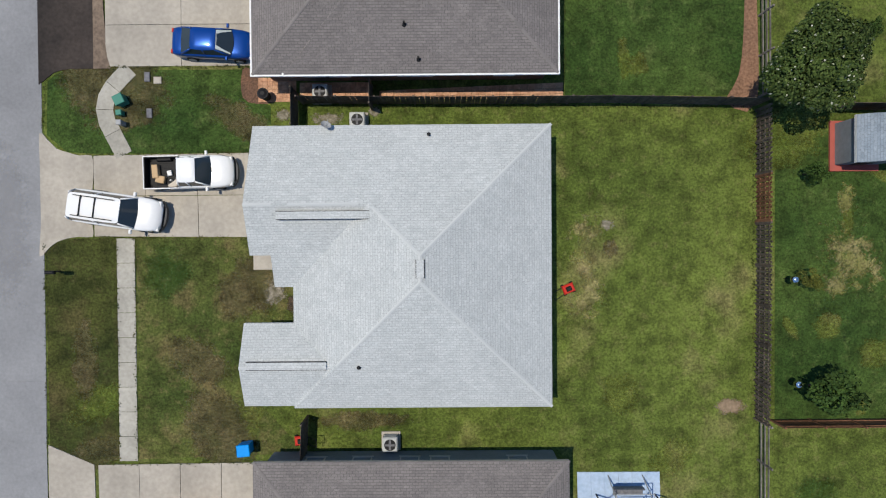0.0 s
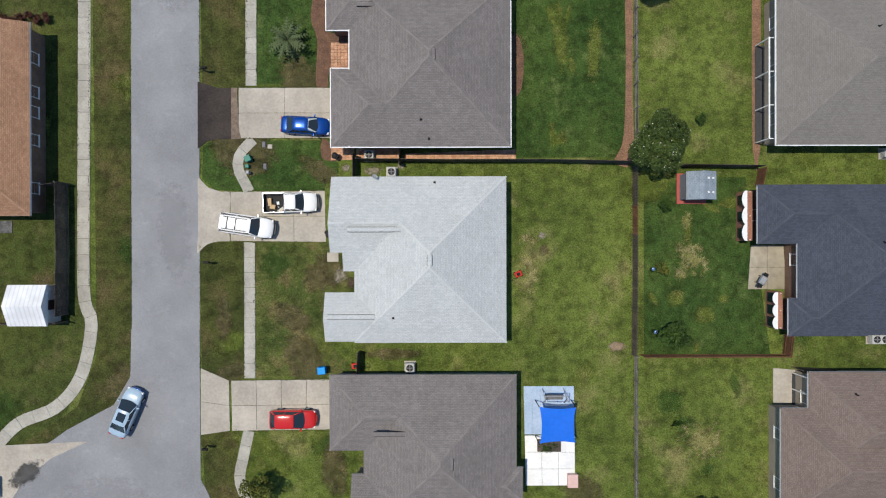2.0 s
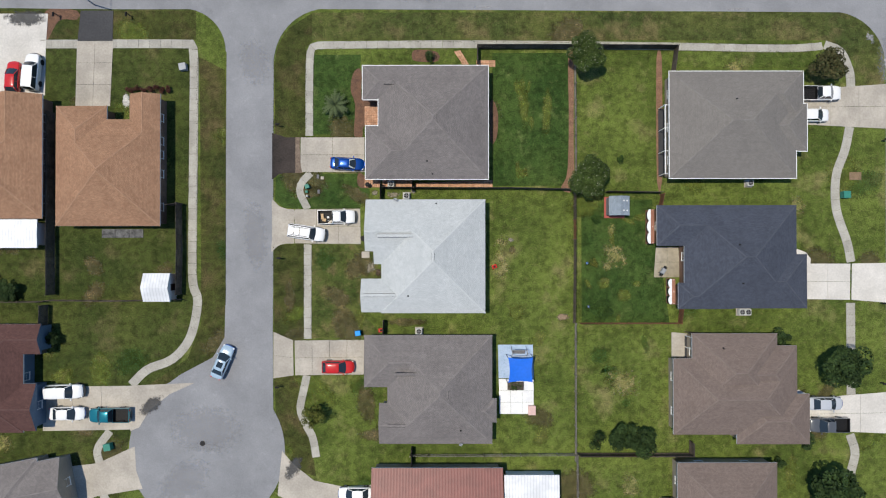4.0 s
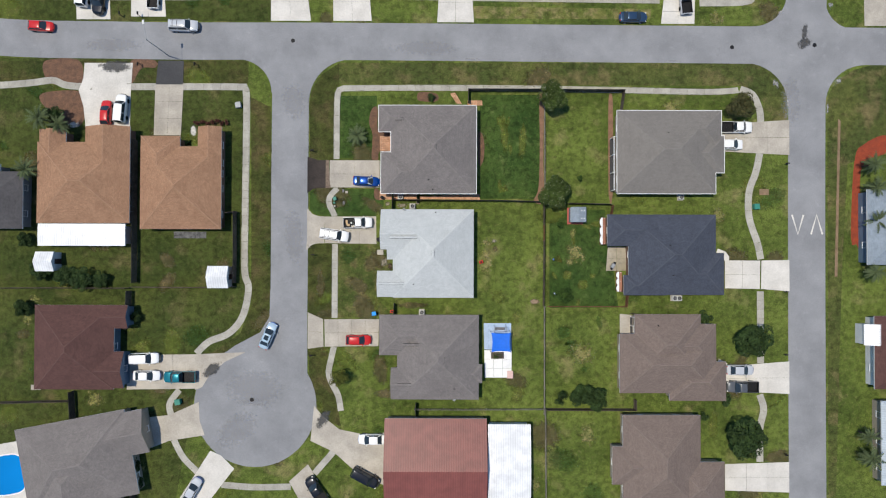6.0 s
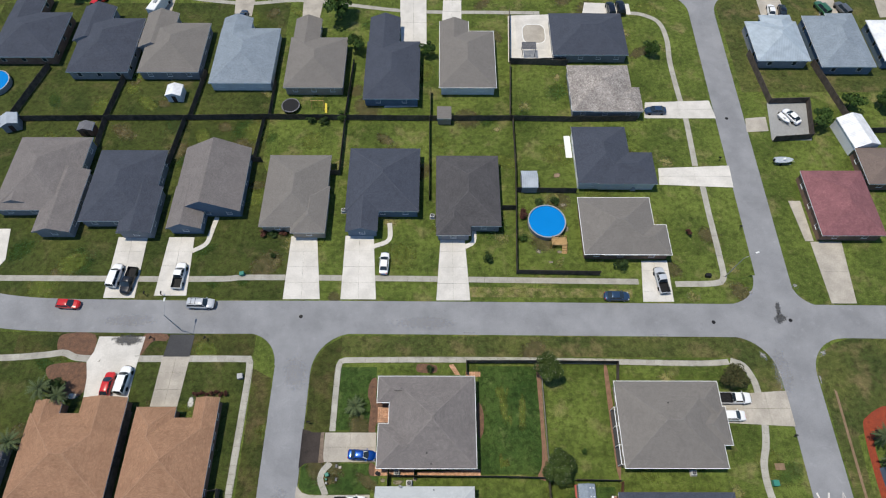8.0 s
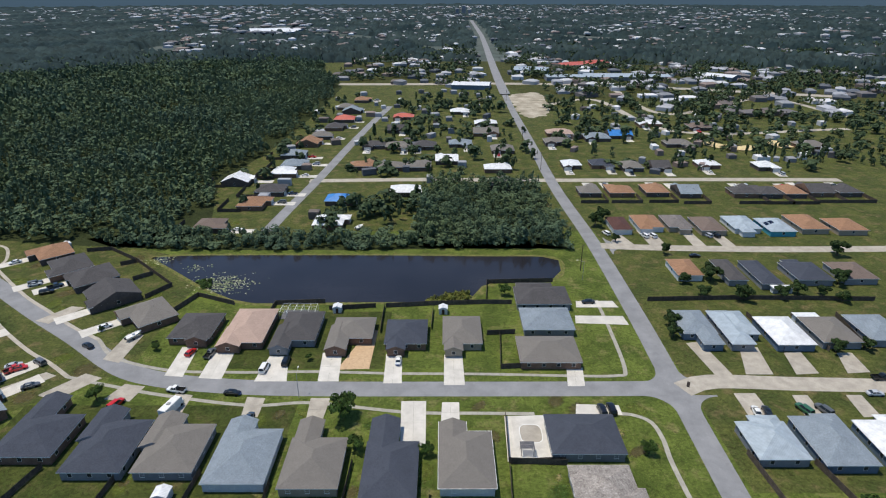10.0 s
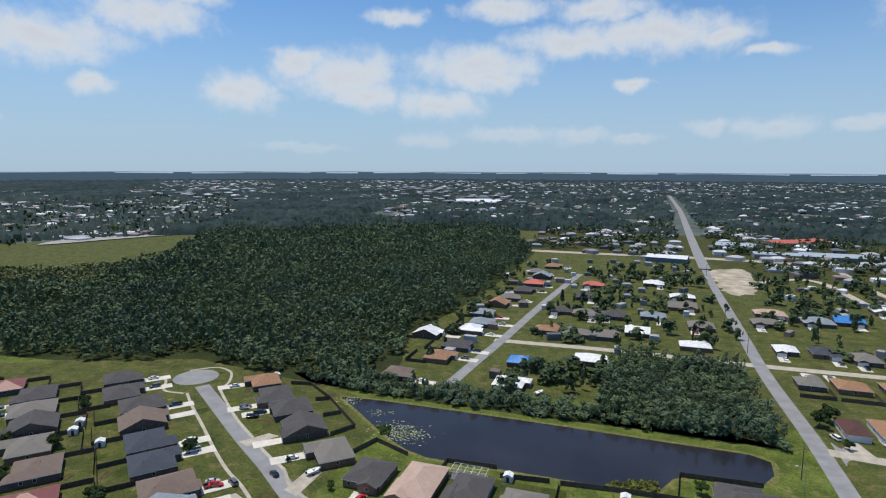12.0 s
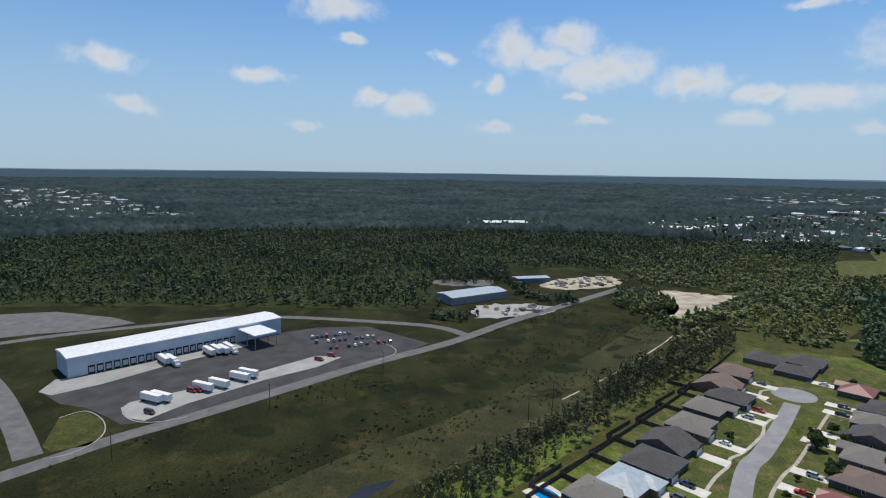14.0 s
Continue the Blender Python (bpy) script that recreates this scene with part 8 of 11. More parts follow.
bed_load(-16.1, 3.9, 0.665, 1)
car("suv", WHITE, -18.45, 1.85, -8.5, "long white sport utility vehicle with roof rack", rack=True)
car("hatch", RED, -14.2, -16.4, 0, "bright red hatchback parked on the driveway")
car("sedan", (0.33, 0.44, 0.54), -29.9, -15.7, 67, "silver-blue sedan with sunroof on the dead-end street", sunroof=True)
car("hatch", RED, -70.1, 38.3, -3, "red car at the kerb of the cross street")
car("suv", SILVER, -45, 38.4, -1, "silver sport utility vehicle at the kerb", rack=True)
car("hatch", RED, -58.5, 23.1, 88, "red hatchback on the bright driveway")
car("suv", WHITE, -55.9, 23.8, 85, "white sport utility vehicle on the driveway")
car("pickup", WHITE, 51.5, 20.8, 0, "white pickup truck backed up to the garage")
car("hatch", WHITE, 50.5, 17.8, 0, "white small car beside the garage")
car("sedan", SILVER, 52, -21.4, 0, "silver-blue sedan on the driveway")
car("pickup", GREYC, 52.4, -24.3, 180, "dark grey pickup truck with covered bed")
car("suv", WHITE, -51.3, -19.7, 2, "white sport utility vehicle with sunroof")
car("sedan", WHITE, -51, -22.7, 0, "white sedan on the driveway")
car("pickup", TEAL, -45.2, -22.9, 180, "teal pickup truck with an empty black bed")
car("sedan", WHITE, -11.8, -33.6, 180, "white sedan beside the red-roofed house")
car("suv", BLACKC, -12.9, -40.2, -28, "black sport utility vehicle on the wide drive")
car("sedan", SILVER, -42.9, -42.5, 60, "silver sedan nosing off the turning circle")
car("pickup", BLACKC, -21.2, -42.6, 125, "black pickup truck on a drive")
car("suv", WHITE, -62.8, 44.2, 86, "white sport utility vehicle across the sidewalk")
car("pickup", BLACKC, -59.9, 43.2, 264, "black pickup truck across the sidewalk")
car("pickup", WHITE, -50.4, 44.2, 88, "white pickup truck with dark bed on the drive")
car("sedan", WHITE, -10.9, 47, 88, "white sedan parked on the front lawn")
car("sedan", NAVY, 33.6, 40.1, 0, "dark blue sedan at the kerb")
car("pickup", SILVER, 42.7, 43.4, 96, "silver pickup truck on the driveway")
car("sedan", NAVY, 48.8, 85.9, 180, "dark blue sedan on the driveway")
car("suv", BLACKC, 43, 119.2, 92, "black sport utility vehicle by the garage")
car("suv", BLACKC, 45.6, 119.7, 92, "black sport utility vehicle by the garage")
car("sedan", BLACKC, 52.7, 178, 180, "black sedan on the driveway")
car("sedan", WHITE, -12.7, 142, 90, "white car on the driveway")
car("van", WHITE, -52, 138.3, 86, "white van on the driveway")
car("suv", BLACKC, -46.4, 141.5, 90, "black sport utility vehicle on the driveway")
car("hatch", RED, -77, 146.3, 75, "red car on the driveway")
car("pickup", GREYC, -70.7, 145.7, 80, "grey pickup truck on the driveway")
car("pickup", WHITE, -73.7, 127.9, 170, "white pickup truck at the kerb")
car("sedan", BLACKC, -57.6, 126.6, -4, "black sedan at the kerb")
car("suv", RED, -87.4, 121.8, 70, "red vehicle on the driveway")
car("hatch", NAVY, -49.8, 116.4, 85, "blue car on the driveway")
car("sedan", BLACKC, -110.9, 150.1, 150, "black sedan at the kerb")
car("sedan", SILVER, -154.5, 191.8, 30, "pale car on a driveway")
car("suv", BLACKC, -145.9, 185.5, 30, "black vehicle on a driveway")
car("suv", GREYC, -120.3, 141.2, 150, "grey sport utility vehicle at the kerb")
car("sedan", RED, -124.6, 138.1, 30, "dark red car on a driveway")
car("sedan", SILVER, -127, 139.5, 30, "pale car on a driveway")
car("sedan", GREYC, -115.7, 129.8, 30, "grey car on a driveway")
car("sedan", WHITE, 83.7, 118.7, 80, "white car on the driveway")
car("sedan", BLACKC, 86.5, 118.7, 80, "black car on the driveway")
car("suv", (0.05, 0.16, 0.08), 96.8, 119.6, 110, "dark green vehicle on the driveway")
car("suv", GREYC, 101.9, 119.4, 110, "grey vehicle on the driveway")
car("sedan", SILVER, 120.2, 126.2, 0, "silver car at the kerb")
car("pickup", BLACKC, 126.9, 133.4, 0, "black pickup truck at the kerb")
car("suv", WHITE, 75.5, 241.9, 110, "white vehicle on a driveway")
car("suv", WHITE, 92.1, 238.9, 110, "white vehicle on a driveway")
car("suv", WHITE, 95.7, 238.9, 110, "white vehicle on a driveway")
car("suv", SILVER, 121.1, 239.5, 110, "silver vehicle on a driveway")
car("suv", BLACKC, 124.4, 238.9, 110, "black vehicle on a driveway")
car("sedan", BLACKC, 106.4, 217.2, 0, "black car by the house")
car("sedan", WHITE, 79.2, 84.2, 120, "white car inside the fenced yard")

# ---- trees and shrubs ----
MYRTLE = "crape myrtle with dark leaves and white blossom"
tree("myrtle", 19, 25.4, 2.75, 5.2, MYRTLE, 20, 7200, LEAF_BLOOM, size=0.054)
tree("myrtle", 19.5, 9.1, 2.95, 5.4, MYRTLE, 140, 7200, LEAF_BLOOM, size=0.054)
tree("broad", 53.2, -15.6, 3.3, 5.0, "round dark green street tree on the lawn", 0, 2200, LEAF_DARK)
tree("broad", 51.4, -32.5, 3.8, 5.6, "round dark green street tree on the lawn", 70, 2200, LEAF_DARK)
tree("broad", 51.6, 24.2, 2.5, 4.0, "round tree with reddish-green leaves by the sidewalk", 0, 1500, foliage("bronze_leaves", (0.03, 0.04, 0.012), (0.085, 0.075, 0.03)))
tree("airy", -17.2, -22.5, 1.9, 4.0, "sparse tree with yellowing leaves", 0, 420, LEAF_YELLOW)
for x, y, r, h, mat in ((20.7, 3.7, 0.85, 1.8, LEAF), (20.5, -2.3, 0.75, 1.7, LEAF_YELLOW), (21.1, -8.5, 1.9, 3.2, LEAF), (24.3, 11.8, 0.7, 1.2, LEAF), (21, -26.2, 1.4, 3.0, LEAF_DARK)):
    tree("sapling", x, y, r, h, "young tree standing in the back yard", x * 30, 420, mat)
tree("broad", 24.2, -25.7, 2.0, 3.4, "dark leafy tree by the rear fence", 10, 1500, LEAF_DARK)
tree("broad", 26.8, -26, 2.2, 3.6, "dark leafy tree by the rear fence", 90, 1500, LEAF_DARK)
for x, y, r, h, mat in ((-1.6, 26, 0.9, 1.3, LEAF_DARK), (45.6, -12.2, 1.6, 1.9, LEAF_DARK), (49.4, -26.6, 1.3, 1.6, LEAF_DARK), (45.6, -29.4, 1.0, 1.5, LEAF_DARK), (9.3, 48.1, 1.25, 1.9, LEAF_DARK), (-33.1, 48.8, 0.7, 1.0, LEAF_DARK),
                        (35.4, 46.5, 1.7, 2.2, LEAF_DARK), (17.2, 58.2, 1.4, 1.6, LEAF_RED), (49.9, 54.1, 0.9, 1.5, LEAF_RED), (-35.8, 53.9, 1.2, 1.0, LEAF_RED), (-33.8, 53.7, 1.2, 1.0, LEAF_DARK), (-31.7, 53.7, 1.0, 1.0, LEAF_RED),
                        (8.4, 55.6, 1.0, 1.1, LEAF_RED), (10.4, 55.1, 1.0, 1.0, LEAF_RED), (20.6, 61.3, 1.2, 1.2, LEAF_DARK), (23.6, 61.6, 1.2, 1.2, LEAF), (16.6, 53, 1.1, 1.2, LEAF), (-29.1, 82.8, 1.2, 1.6, LEAF_DARK), (-26, 82.6, 1.4, 1.8, LEAF_DARK), (-22.2, 83.9, 1.5, 2.4, LEAF)):
    tree("bush", x, y, r, h, "rounded green garden shrub in the yard", x * 17, 420, mat, "shrub", "shrub", 0.14, 0.05)
for k in range(7):
    x, y = (-40.2, 21.5)
    tree("bush", x - 2.6 + k * 0.9, y + 0.25 * math.sin(k * 2.1), 0.6, 0.9, "clipped dark red hedge shrub by the house", k * 50, 420, LEAF_RED, "shrub", "shrub", 0.14, 0.05)
for x, y, r, h in ((-64.7, -5.5, 2.0, 2.4), (-61.8, -6, 2.1, 2.6), (-58.8, -6, 1.6, 2.0), (-69.2, -4.6, 1.9, 2.4), (-72.3, -11.1, 1.6, 2.4), (-72.2, 0.8, 1.4, 2.0), (-53.1, -37.8, 1.6, 2.0), (-52.6, -40.7, 1.6, 2.0), (-66.7, 22.4, 1.6, 3.0), (-52.9, -12.4, 1.0, 1.8)):
    tree("broad", x, y, r, h, "bushy dark shrub at the back of the yard", x * 11, 1500, LEAF_DARK, "shrub", "shrub")
for x, y, r, h in ((-25.4, 116.8, 4.6, 7.2), (-20.5, 105.3, 2.6, 4.0), (-3.1, 103.6, 2.1, 3.6), (-93.6, 123.8, 2.8, 4.6), (50.5, 104, 2.2, 3.6), (23.4, 183.9, 2.6, 4.4), (-88.7, 148.5, 1.6, 2.4), (-39.8, 143, 1.3, 2.2), (84.5, 82.3, 3.0, 4.0), (92.9, 87.1, 2.8, 4.0), (100.7, 87.5, 2.6, 3.8)):
    tree("broad", x, y, r, h, "leafy green tree on a lawn", x * 13, 1500, LEAF)
for x, y, r, h in ((94.5, 220.1, 2.6, 5.5), (103.9, 195.6, 5.0, 7.0), (109.3, 180, 4.5, 6.5), (92.6, 193.5, 3.0, 4.5), (95.7, 183, 3.4, 4.5), (123.9, 182, 3.6, 5.0), (130.8, 184, 3.6, 5.5), (151.1, 192.5, 4.5, 6.5), (166.8, 218.5, 5.0, 7.5), (76.8, 161.7, 3.6, 6.0),
                   (75.1, 155.5, 3.0, 5.0), (122.1, 146.8, 3.0, 5.0), (132.8, 148.1, 2.8, 4.4), (72.7, 251.6, 4.5, 7.5), (77.8, 258.1, 4.5, 7.5), (144.4, 178.9, 3.2, 4.5), (139.5, 182.9, 3.2, 4.8), (77.4, 233.2, 2.4, 4.0)):
    tree("broad", x, y, r, h, "leafy garden tree among the houses", x * 13, 1500, LEAF_DARK)
for x, y, r, h in ((-212.6, 123.3, 4.0, 6.5), (-191.1, 116.6, 3.0, 5.0), (-200, 141.9, 3.0, 5.0), (-222, 172.8, 2.8, 5.0), (-148.9, 115.3, 3.4, 5.4), (-137, 107.5, 3.0, 5.0), (-149.4, 154.5, 3.2, 5.0), (-156.1, 119.8, 2.6, 4.4), (-167.7, 90.9, 1.8, 3.0), (-218.2, 126, 3.6, 6.0), (-194.3, 118.5, 3.2, 5.4)):
    tree("broad", x, y, r, h, "round dark tree on a front lawn", x * 13, 1500, LEAF_DARK)
palm(-14.5, 19.2, 1.0, 2.0, "broad low palm on the front lawn", fronds=34)
for x, y, h, r in ((73.9, 14.1, 3.0, 2.0), (74.3, 10.2, 3.0, 2.0), (74.3, 4.4, 3.0, 2.0), (74.2, -4.3, 2.8, 1.9), (-68.5, 21.6, 3.4, 2.2), (-65.3, 20.6, 3.0, 2.0), (-70.6, 12.8, 3.4, 2.2), (73.1, -32.2, 2.6, 1.8), (73.5, -36, 2.6, 2.2)):
    palm(x, y, h, r, "feathery palm tree in a garden bed", x * 7)

for x, y, r in ((-212.9, 123.1, 4.4), (-227.4, 137.1, 3.0), (-217.6, 136.5, 3.0), (-189.8, 115.8, 3.2), (-197.3, 140.2, 3.4), (-217.6, 169.2, 3.0), (-152.4, 118.5, 3.8), (-142.7, 113.6, 3.8),
                (-216.5, 93.1, 2.6), (-177, 94.3, 1.9), (-188.6, 103.9, 1.6), (-148.9, 153.7, 3.2), (-127.3, 106.2, 2.6), (-281.8, 177.7, 2.6), (-89.9, 150.7, 1.4), (-111.6, 159.4, 1.2)):
    tree("broad", x, y, r, r * 1.5, "round dark green tree in a yard", x * 7, 1500, LEAF_DARK)
# ---- yard things ----
def ac_unit(x, y, turn=0.0):
    root = empty("air_conditioner", pose(x, y, 0, 0, 0, turn), "pale grey air-conditioning condenser on a concrete pad", "air conditioner")
    part("pad", shared("ac_pad", lambda: Shape().block(-0.55, -0.55, 0, 0.55, 0.55, 0.08, 0.02).mesh("pad", CONCRETE)), root)

    def case():
        s = Shape().block(-0.42, -0.42, 0.08, 0.42, 0.42, 0.78, 0.05)
        for k in range(9):
            s.box(-0.44, -0.36, 0.14 + k * 0.065, 0.44, 0.36, 0.165 + k * 0.065).box(-0.36, -0.44, 0.14 + k * 0.065, 0.36, 0.44, 0.165 + k * 0.065)
        return s.mesh("case", plain("condenser_grey", (0.42, 0.43, 0.42), 0.5))
    part("case", shared("ac_case", case), root)
    part("fan_well", shared("ac_well", lambda: Shape().tube((0, 0, 0.75), (0, 0, 0.79), 0.33, n=20).mesh("fan_well", BLACK)), root)

    def blades():
        s = Shape().tube((0, 0, 0.79), (0, 0, 0.83), 0.09, n=10)
        for k in range(4):
            s.box(0.05, -0.06, 0.795, 0.29, 0.06, 0.81, m=pose(0, 0, 0, 0, 0, 90 * k))
        return s.mesh("fan", SHADE_METAL)
    part("fan", shared("ac_fan", blades), root)
    return root


for x, y in ((-7, 8.5), (-4.9, 6.9), (-3.2, -11.6), (42, 8.6), (40.8, -9), (41.6, -9), (-60.5, -30.6), (40.5, 64.9), (-1.6, 57.9), (-19.9, 59.2)):
    ac_unit(x, y)


def wheelie_bin(x, y, mat, turn, label):
    root = empty("trash_bin", pose(x, y, 0, 0, 0, turn), label, "trash bin")
    part("body", Shape().box(-0.3, -0.28, 0.1, 0.3, 0.28, 0.98, taper=-0.04).mesh("body", mat), root)
    part("lid", Shape().block(-0.36, -0.34, 0.98, 0.38, 0.34, 1.06, 0.04).mesh("lid", mat), root)
    part("handle", Shape().tube((-0.4, -0.25, 0.95), (-0.4, 0.25, 0.95), 0.02).mesh("handle", BLACK), root)
    for s in (-1, 1):
        part("wheel", Shape().tube((-0.28, s * 0.24, 0.11), (-0.28, s * 0.31, 0.11), 0.11, n=12).mesh("wheel", RUBBER), root)


wheelie_bin(-11.5, -11.8, PLASTIC_BLUE, 5, "bright blue wheeled trash bin on the lawn")
def trash_can(x, y, label):
    root = empty("trash_can", pose(x, y, 0), label, "trash can")
    part("body", Shape().tube((0, 0, 0), (0, 0, 0.82), 0.24, 0.3, 16).mesh("body", BLACK), root)
    part("lid", Shape().tube((0, 0, 0.82), (0, 0, 0.87), 0.33, 0.31, 16).tube((0, 0, 0.87), (0, 0, 0.94), 0.26, 0.12, 16).mesh("lid", BLACK), root)


trash_can(-10.2, 8.4, "round black trash can on the brick walk")
wheelie_bin(-10.7, 1.1, BLACK, 20, "black trash bin before the garage")


def utility_box(x, y, w, d, h, mat, label, turn=0):
    root = empty("utility_box", pose(x, y, 0, 0, 0, turn), label, "utility box")
    part("body", Shape().block(-w / 2, -d / 2, 0, w / 2, d / 2, h, 0.06).mesh("body", mat), root)
    part("lid", Shape().block(-w / 2 - 0.03, -d / 2 - 0.03, h, w / 2 + 0.03, d / 2 + 0.03, h + 0.05, 0.03).mesh("lid", mat), root)


utility_box(-18.5, 8.2, 0.52, 0.52, 0.6, PLASTIC_GREEN, "green transformer box beside the sidewalk", 25)
utility_box(-18.6, 7.5, 0.28, 0.26, 0.4, PLASTIC_GREEN, "small green service pedestal", 5)
utility_box(-18.5, 6.9, 0.24, 0.24, 0.6, STEEL, "small grey service pedestal")
utility_box(-16.5, 9.4, 0.4, 0.35, 0.06, CONCRETE, "white square meter lid in the lawn")
utility_box(-17.1, 9.6, 0.26, 0.5, 0.06, SHADE_METAL, "grey meter lid in the lawn")
utility_box(-17, 7.5, 0.26, 0.5, 0.06, SHADE_METAL, "grey meter lid in the lawn")
utility_box(55.1, 7, 0.9, 0.9, 0.8, PLASTIC_GREEN, "green transformer box by the sidewalk")
utility_box(-45.6, -27.3, 0.9, 0.9, 0.8, PLASTIC_GREEN, "green transformer box by the sidewalk", 10)
utility_box(-35.5, 24.6, 0.9, 0.9, 0.7, STEEL, "grey transformer box on a pad", 10)
utility_box(-38.5, 44.8, 0.8, 0.7, 0.7, PLASTIC_GREEN, "green utility box by the sidewalk", 10)
utility_box(56.7, 9.6, 1.6, 1.0, 0.06, SOIL, "rusty drain cover in the lawn")
utility_box(52.1, 44.6, 1.0, 0.6, 0.7, BLACK, "black utility cabinet by the sidewalk")


def drain_lid(x, y, z=0.05):
    tagged(new("manhole_cover", Shape().tube((x, y, z - 0.02), (x, y, z + 0.006), 0.36, n=20).tube((x, y, z), (x, y, z + 0.014), 0.26, n=20).mesh("manhole_cover", BLACK)), "dark round manhole cover in the asphalt", "manhole cover")


for x, y in ((-26.1, 36.1), (-32.9, -27), (51.2, 35.1), (65.7, 35.5), (64.8, 84.1)):
    drain_lid(x, y, 0.045)


def mailbox(x, y, turn):
    root = empty("mailbox", pose(x, y, 0, 0, 0, turn), "dark mailbox on a post at the kerb", "mailbox")
    part("post", shared("mail_post", lambda: Shape().block(-0.05, -0.05, 0, 0.05, 0.05, 1.05, 0.02).box(-0.04, -0.35, 0.9, 0.04, 0.2, 0.98).mesh("post", WOOD_POLE)), root)
    part("box", shared("mail_box", lambda: Shape().block(-0.1, -0.5, 1.05, 0.1, 0.05, 1.28, 0.07).mesh("box", BLACK)), root)


for x, y, w in ((-22.4, -1.6, 90), (-22.6, 16.6, 90), (-22.6, -19.1, 90), (60.9, 55.3, -90), (60.5, 72.4, -90), (38.9, 16.9, -90), (-56.2, 40.3, 180), (-53, 40.3, 180), (60.2, -7.8, -90), (60.1, -18.7, -90), (60.1, -36, -90), (60.5, 14.5, -90), (-52.9, 31.8, 0), (-43, 31.8, 0)):
    mailbox(x, y, w)


def dish(x, y, z, turn):
    root = empty("satellite_dish", pose(x, y, z, 0, 0, turn), "grey satellite dish on the roof edge", "satellite dish")
    root.scale = (0.72,) * 3
    s = Shape()
    ring = [(0.0, 0.0, 0.0)]
    v, f = [(0, 0, 0)], []
    for j, (r, h) in enumerate(((0.18, 0.02), (0.33, 0.09), (0.4, 0.15))):
        v += [(r * math.cos(2 * math.pi * k / 16), r * 0.8 * math.sin(2 * math.pi * k / 16), h) for k in range(16)]
    f += [(0, 1 + k, 1 + (k + 1) % 16) for k in range(16)]
    for j in (0, 1):
        f += [(1 + j * 16 + k, 17 + j * 16 + k, 17 + j * 16 + (k + 1) % 16, 1 + j * 16 + (k + 1) % 16) for k in range(16)]
    part("bowl", s.add(v, f).mesh("bowl", STEEL), root, "", pose(0, 0, 0.45, 35, 0, 0))
    part("mast", Shape().tube((0, 0, -0.4), (0, 0.05, 0.45), 0.03).tube((0, 0.05, 0.45), (0, -0.45, 0.75), 0.02).mesh("mast", STEEL), root)


dish(-6.2, 6.1, 2.75, 150)
dish(2.4, -26.1, 2.75, 20)


def shed(x, y, w, d, h, roof, wall, turn, label, pitch=0.4):
    return house(label, (("Y", -w / 2, -d / 2, w / 2, d / 2),), roof, wall, TRIM, x, y, turn, h, windows=False, over=0.12, pitch=pitch, name="shed", category="shed", front=(("door", 0, -d / 2 + 0.12, 0),))


GREY_SHED = shed(23.7, 5.4, 2.7, 2.6, 2.1, ROOF_BLUE, WALL_GREY, 0, "small grey shed with two-slope shingle roof on a red base")
part("base", Shape().block(-1.5, -1.55, 0, 1.3, 1.35, 0.14, 0.02).mesh("base", plain("red_oxide", (0.36, 0.09, 0.07), 0.7)), GREY_SHED, "red painted base")
for k in range(4):
    part("roof_vent", shared("shed_vent", lambda: Shape().block(-0.09, -0.09, 0, 0.09, 0.09, 0.1, 0.03).mesh("roof_vent", PLASTIC_WHITE)), GREY_SHED, "small white roof vent", pose(0.45 + 0.5 * (k % 2), -0.65 + 1.3 * (k // 2), 2.48 - 0.2 * (k % 2), 0, 21.8, 0))
shed(-38.2, -5.5, 3.8, 3.6, 2.2, METAL_WHITE, PLASTIC_WHITE, 90, "white metal garden shed")
shed(18.6, 65.9, 4.2, 3.4, 2.2, METAL_GREY, WALL_GREY, 90, "grey garden shed with a pale roof face")
shed(-60.9, 90.3, 3.6, 3.4, 2.2, METAL_WHITE, WALL_WHITE, 0, "white garden shed in a back yard")
shed(0.8, 83.9, 3.6, 3.2, 2.1, ROOF_TAUPE, WALL_TAN, 90, "grey-brown garden shed by the rear fence")
shed(-36, 172.2, 3.2, 3.0, 2.2, METAL_WHITE, WALL_WHITE, 0, "white shed at the pond-side fence")
shed(0.8, 171.4, 3.2, 3.0, 2.2, METAL_WHITE, WALL_WHITE, 0, "white shed at the pond-side fence")
shed(-95.6, 81.6, 3.6, 3.4, 2.2, METAL_GREY, WALL_GREY, 20, "grey shed by the rear fence")
shed(-78.2, 79.9, 3.4, 2.4, 2.0, SHADE_METAL, WALL_BROWN, 0, "dark low shed by the fence")
shed(91, 78.3, 6.0, 8.5, 2.8, METAL_WHITE, WALL_WHITE, 10, "white arched storage shed")
shed(-68, -2.9, 3.4, 3.2, 2.2, METAL_WHITE, WALL_WHITE, 90, "small white shed with a worn roof")
shed(74.4, -15, 4.0, 3.6, 2.4, METAL_WHITE, WALL_WHITE, 0, "white shed beside the street")


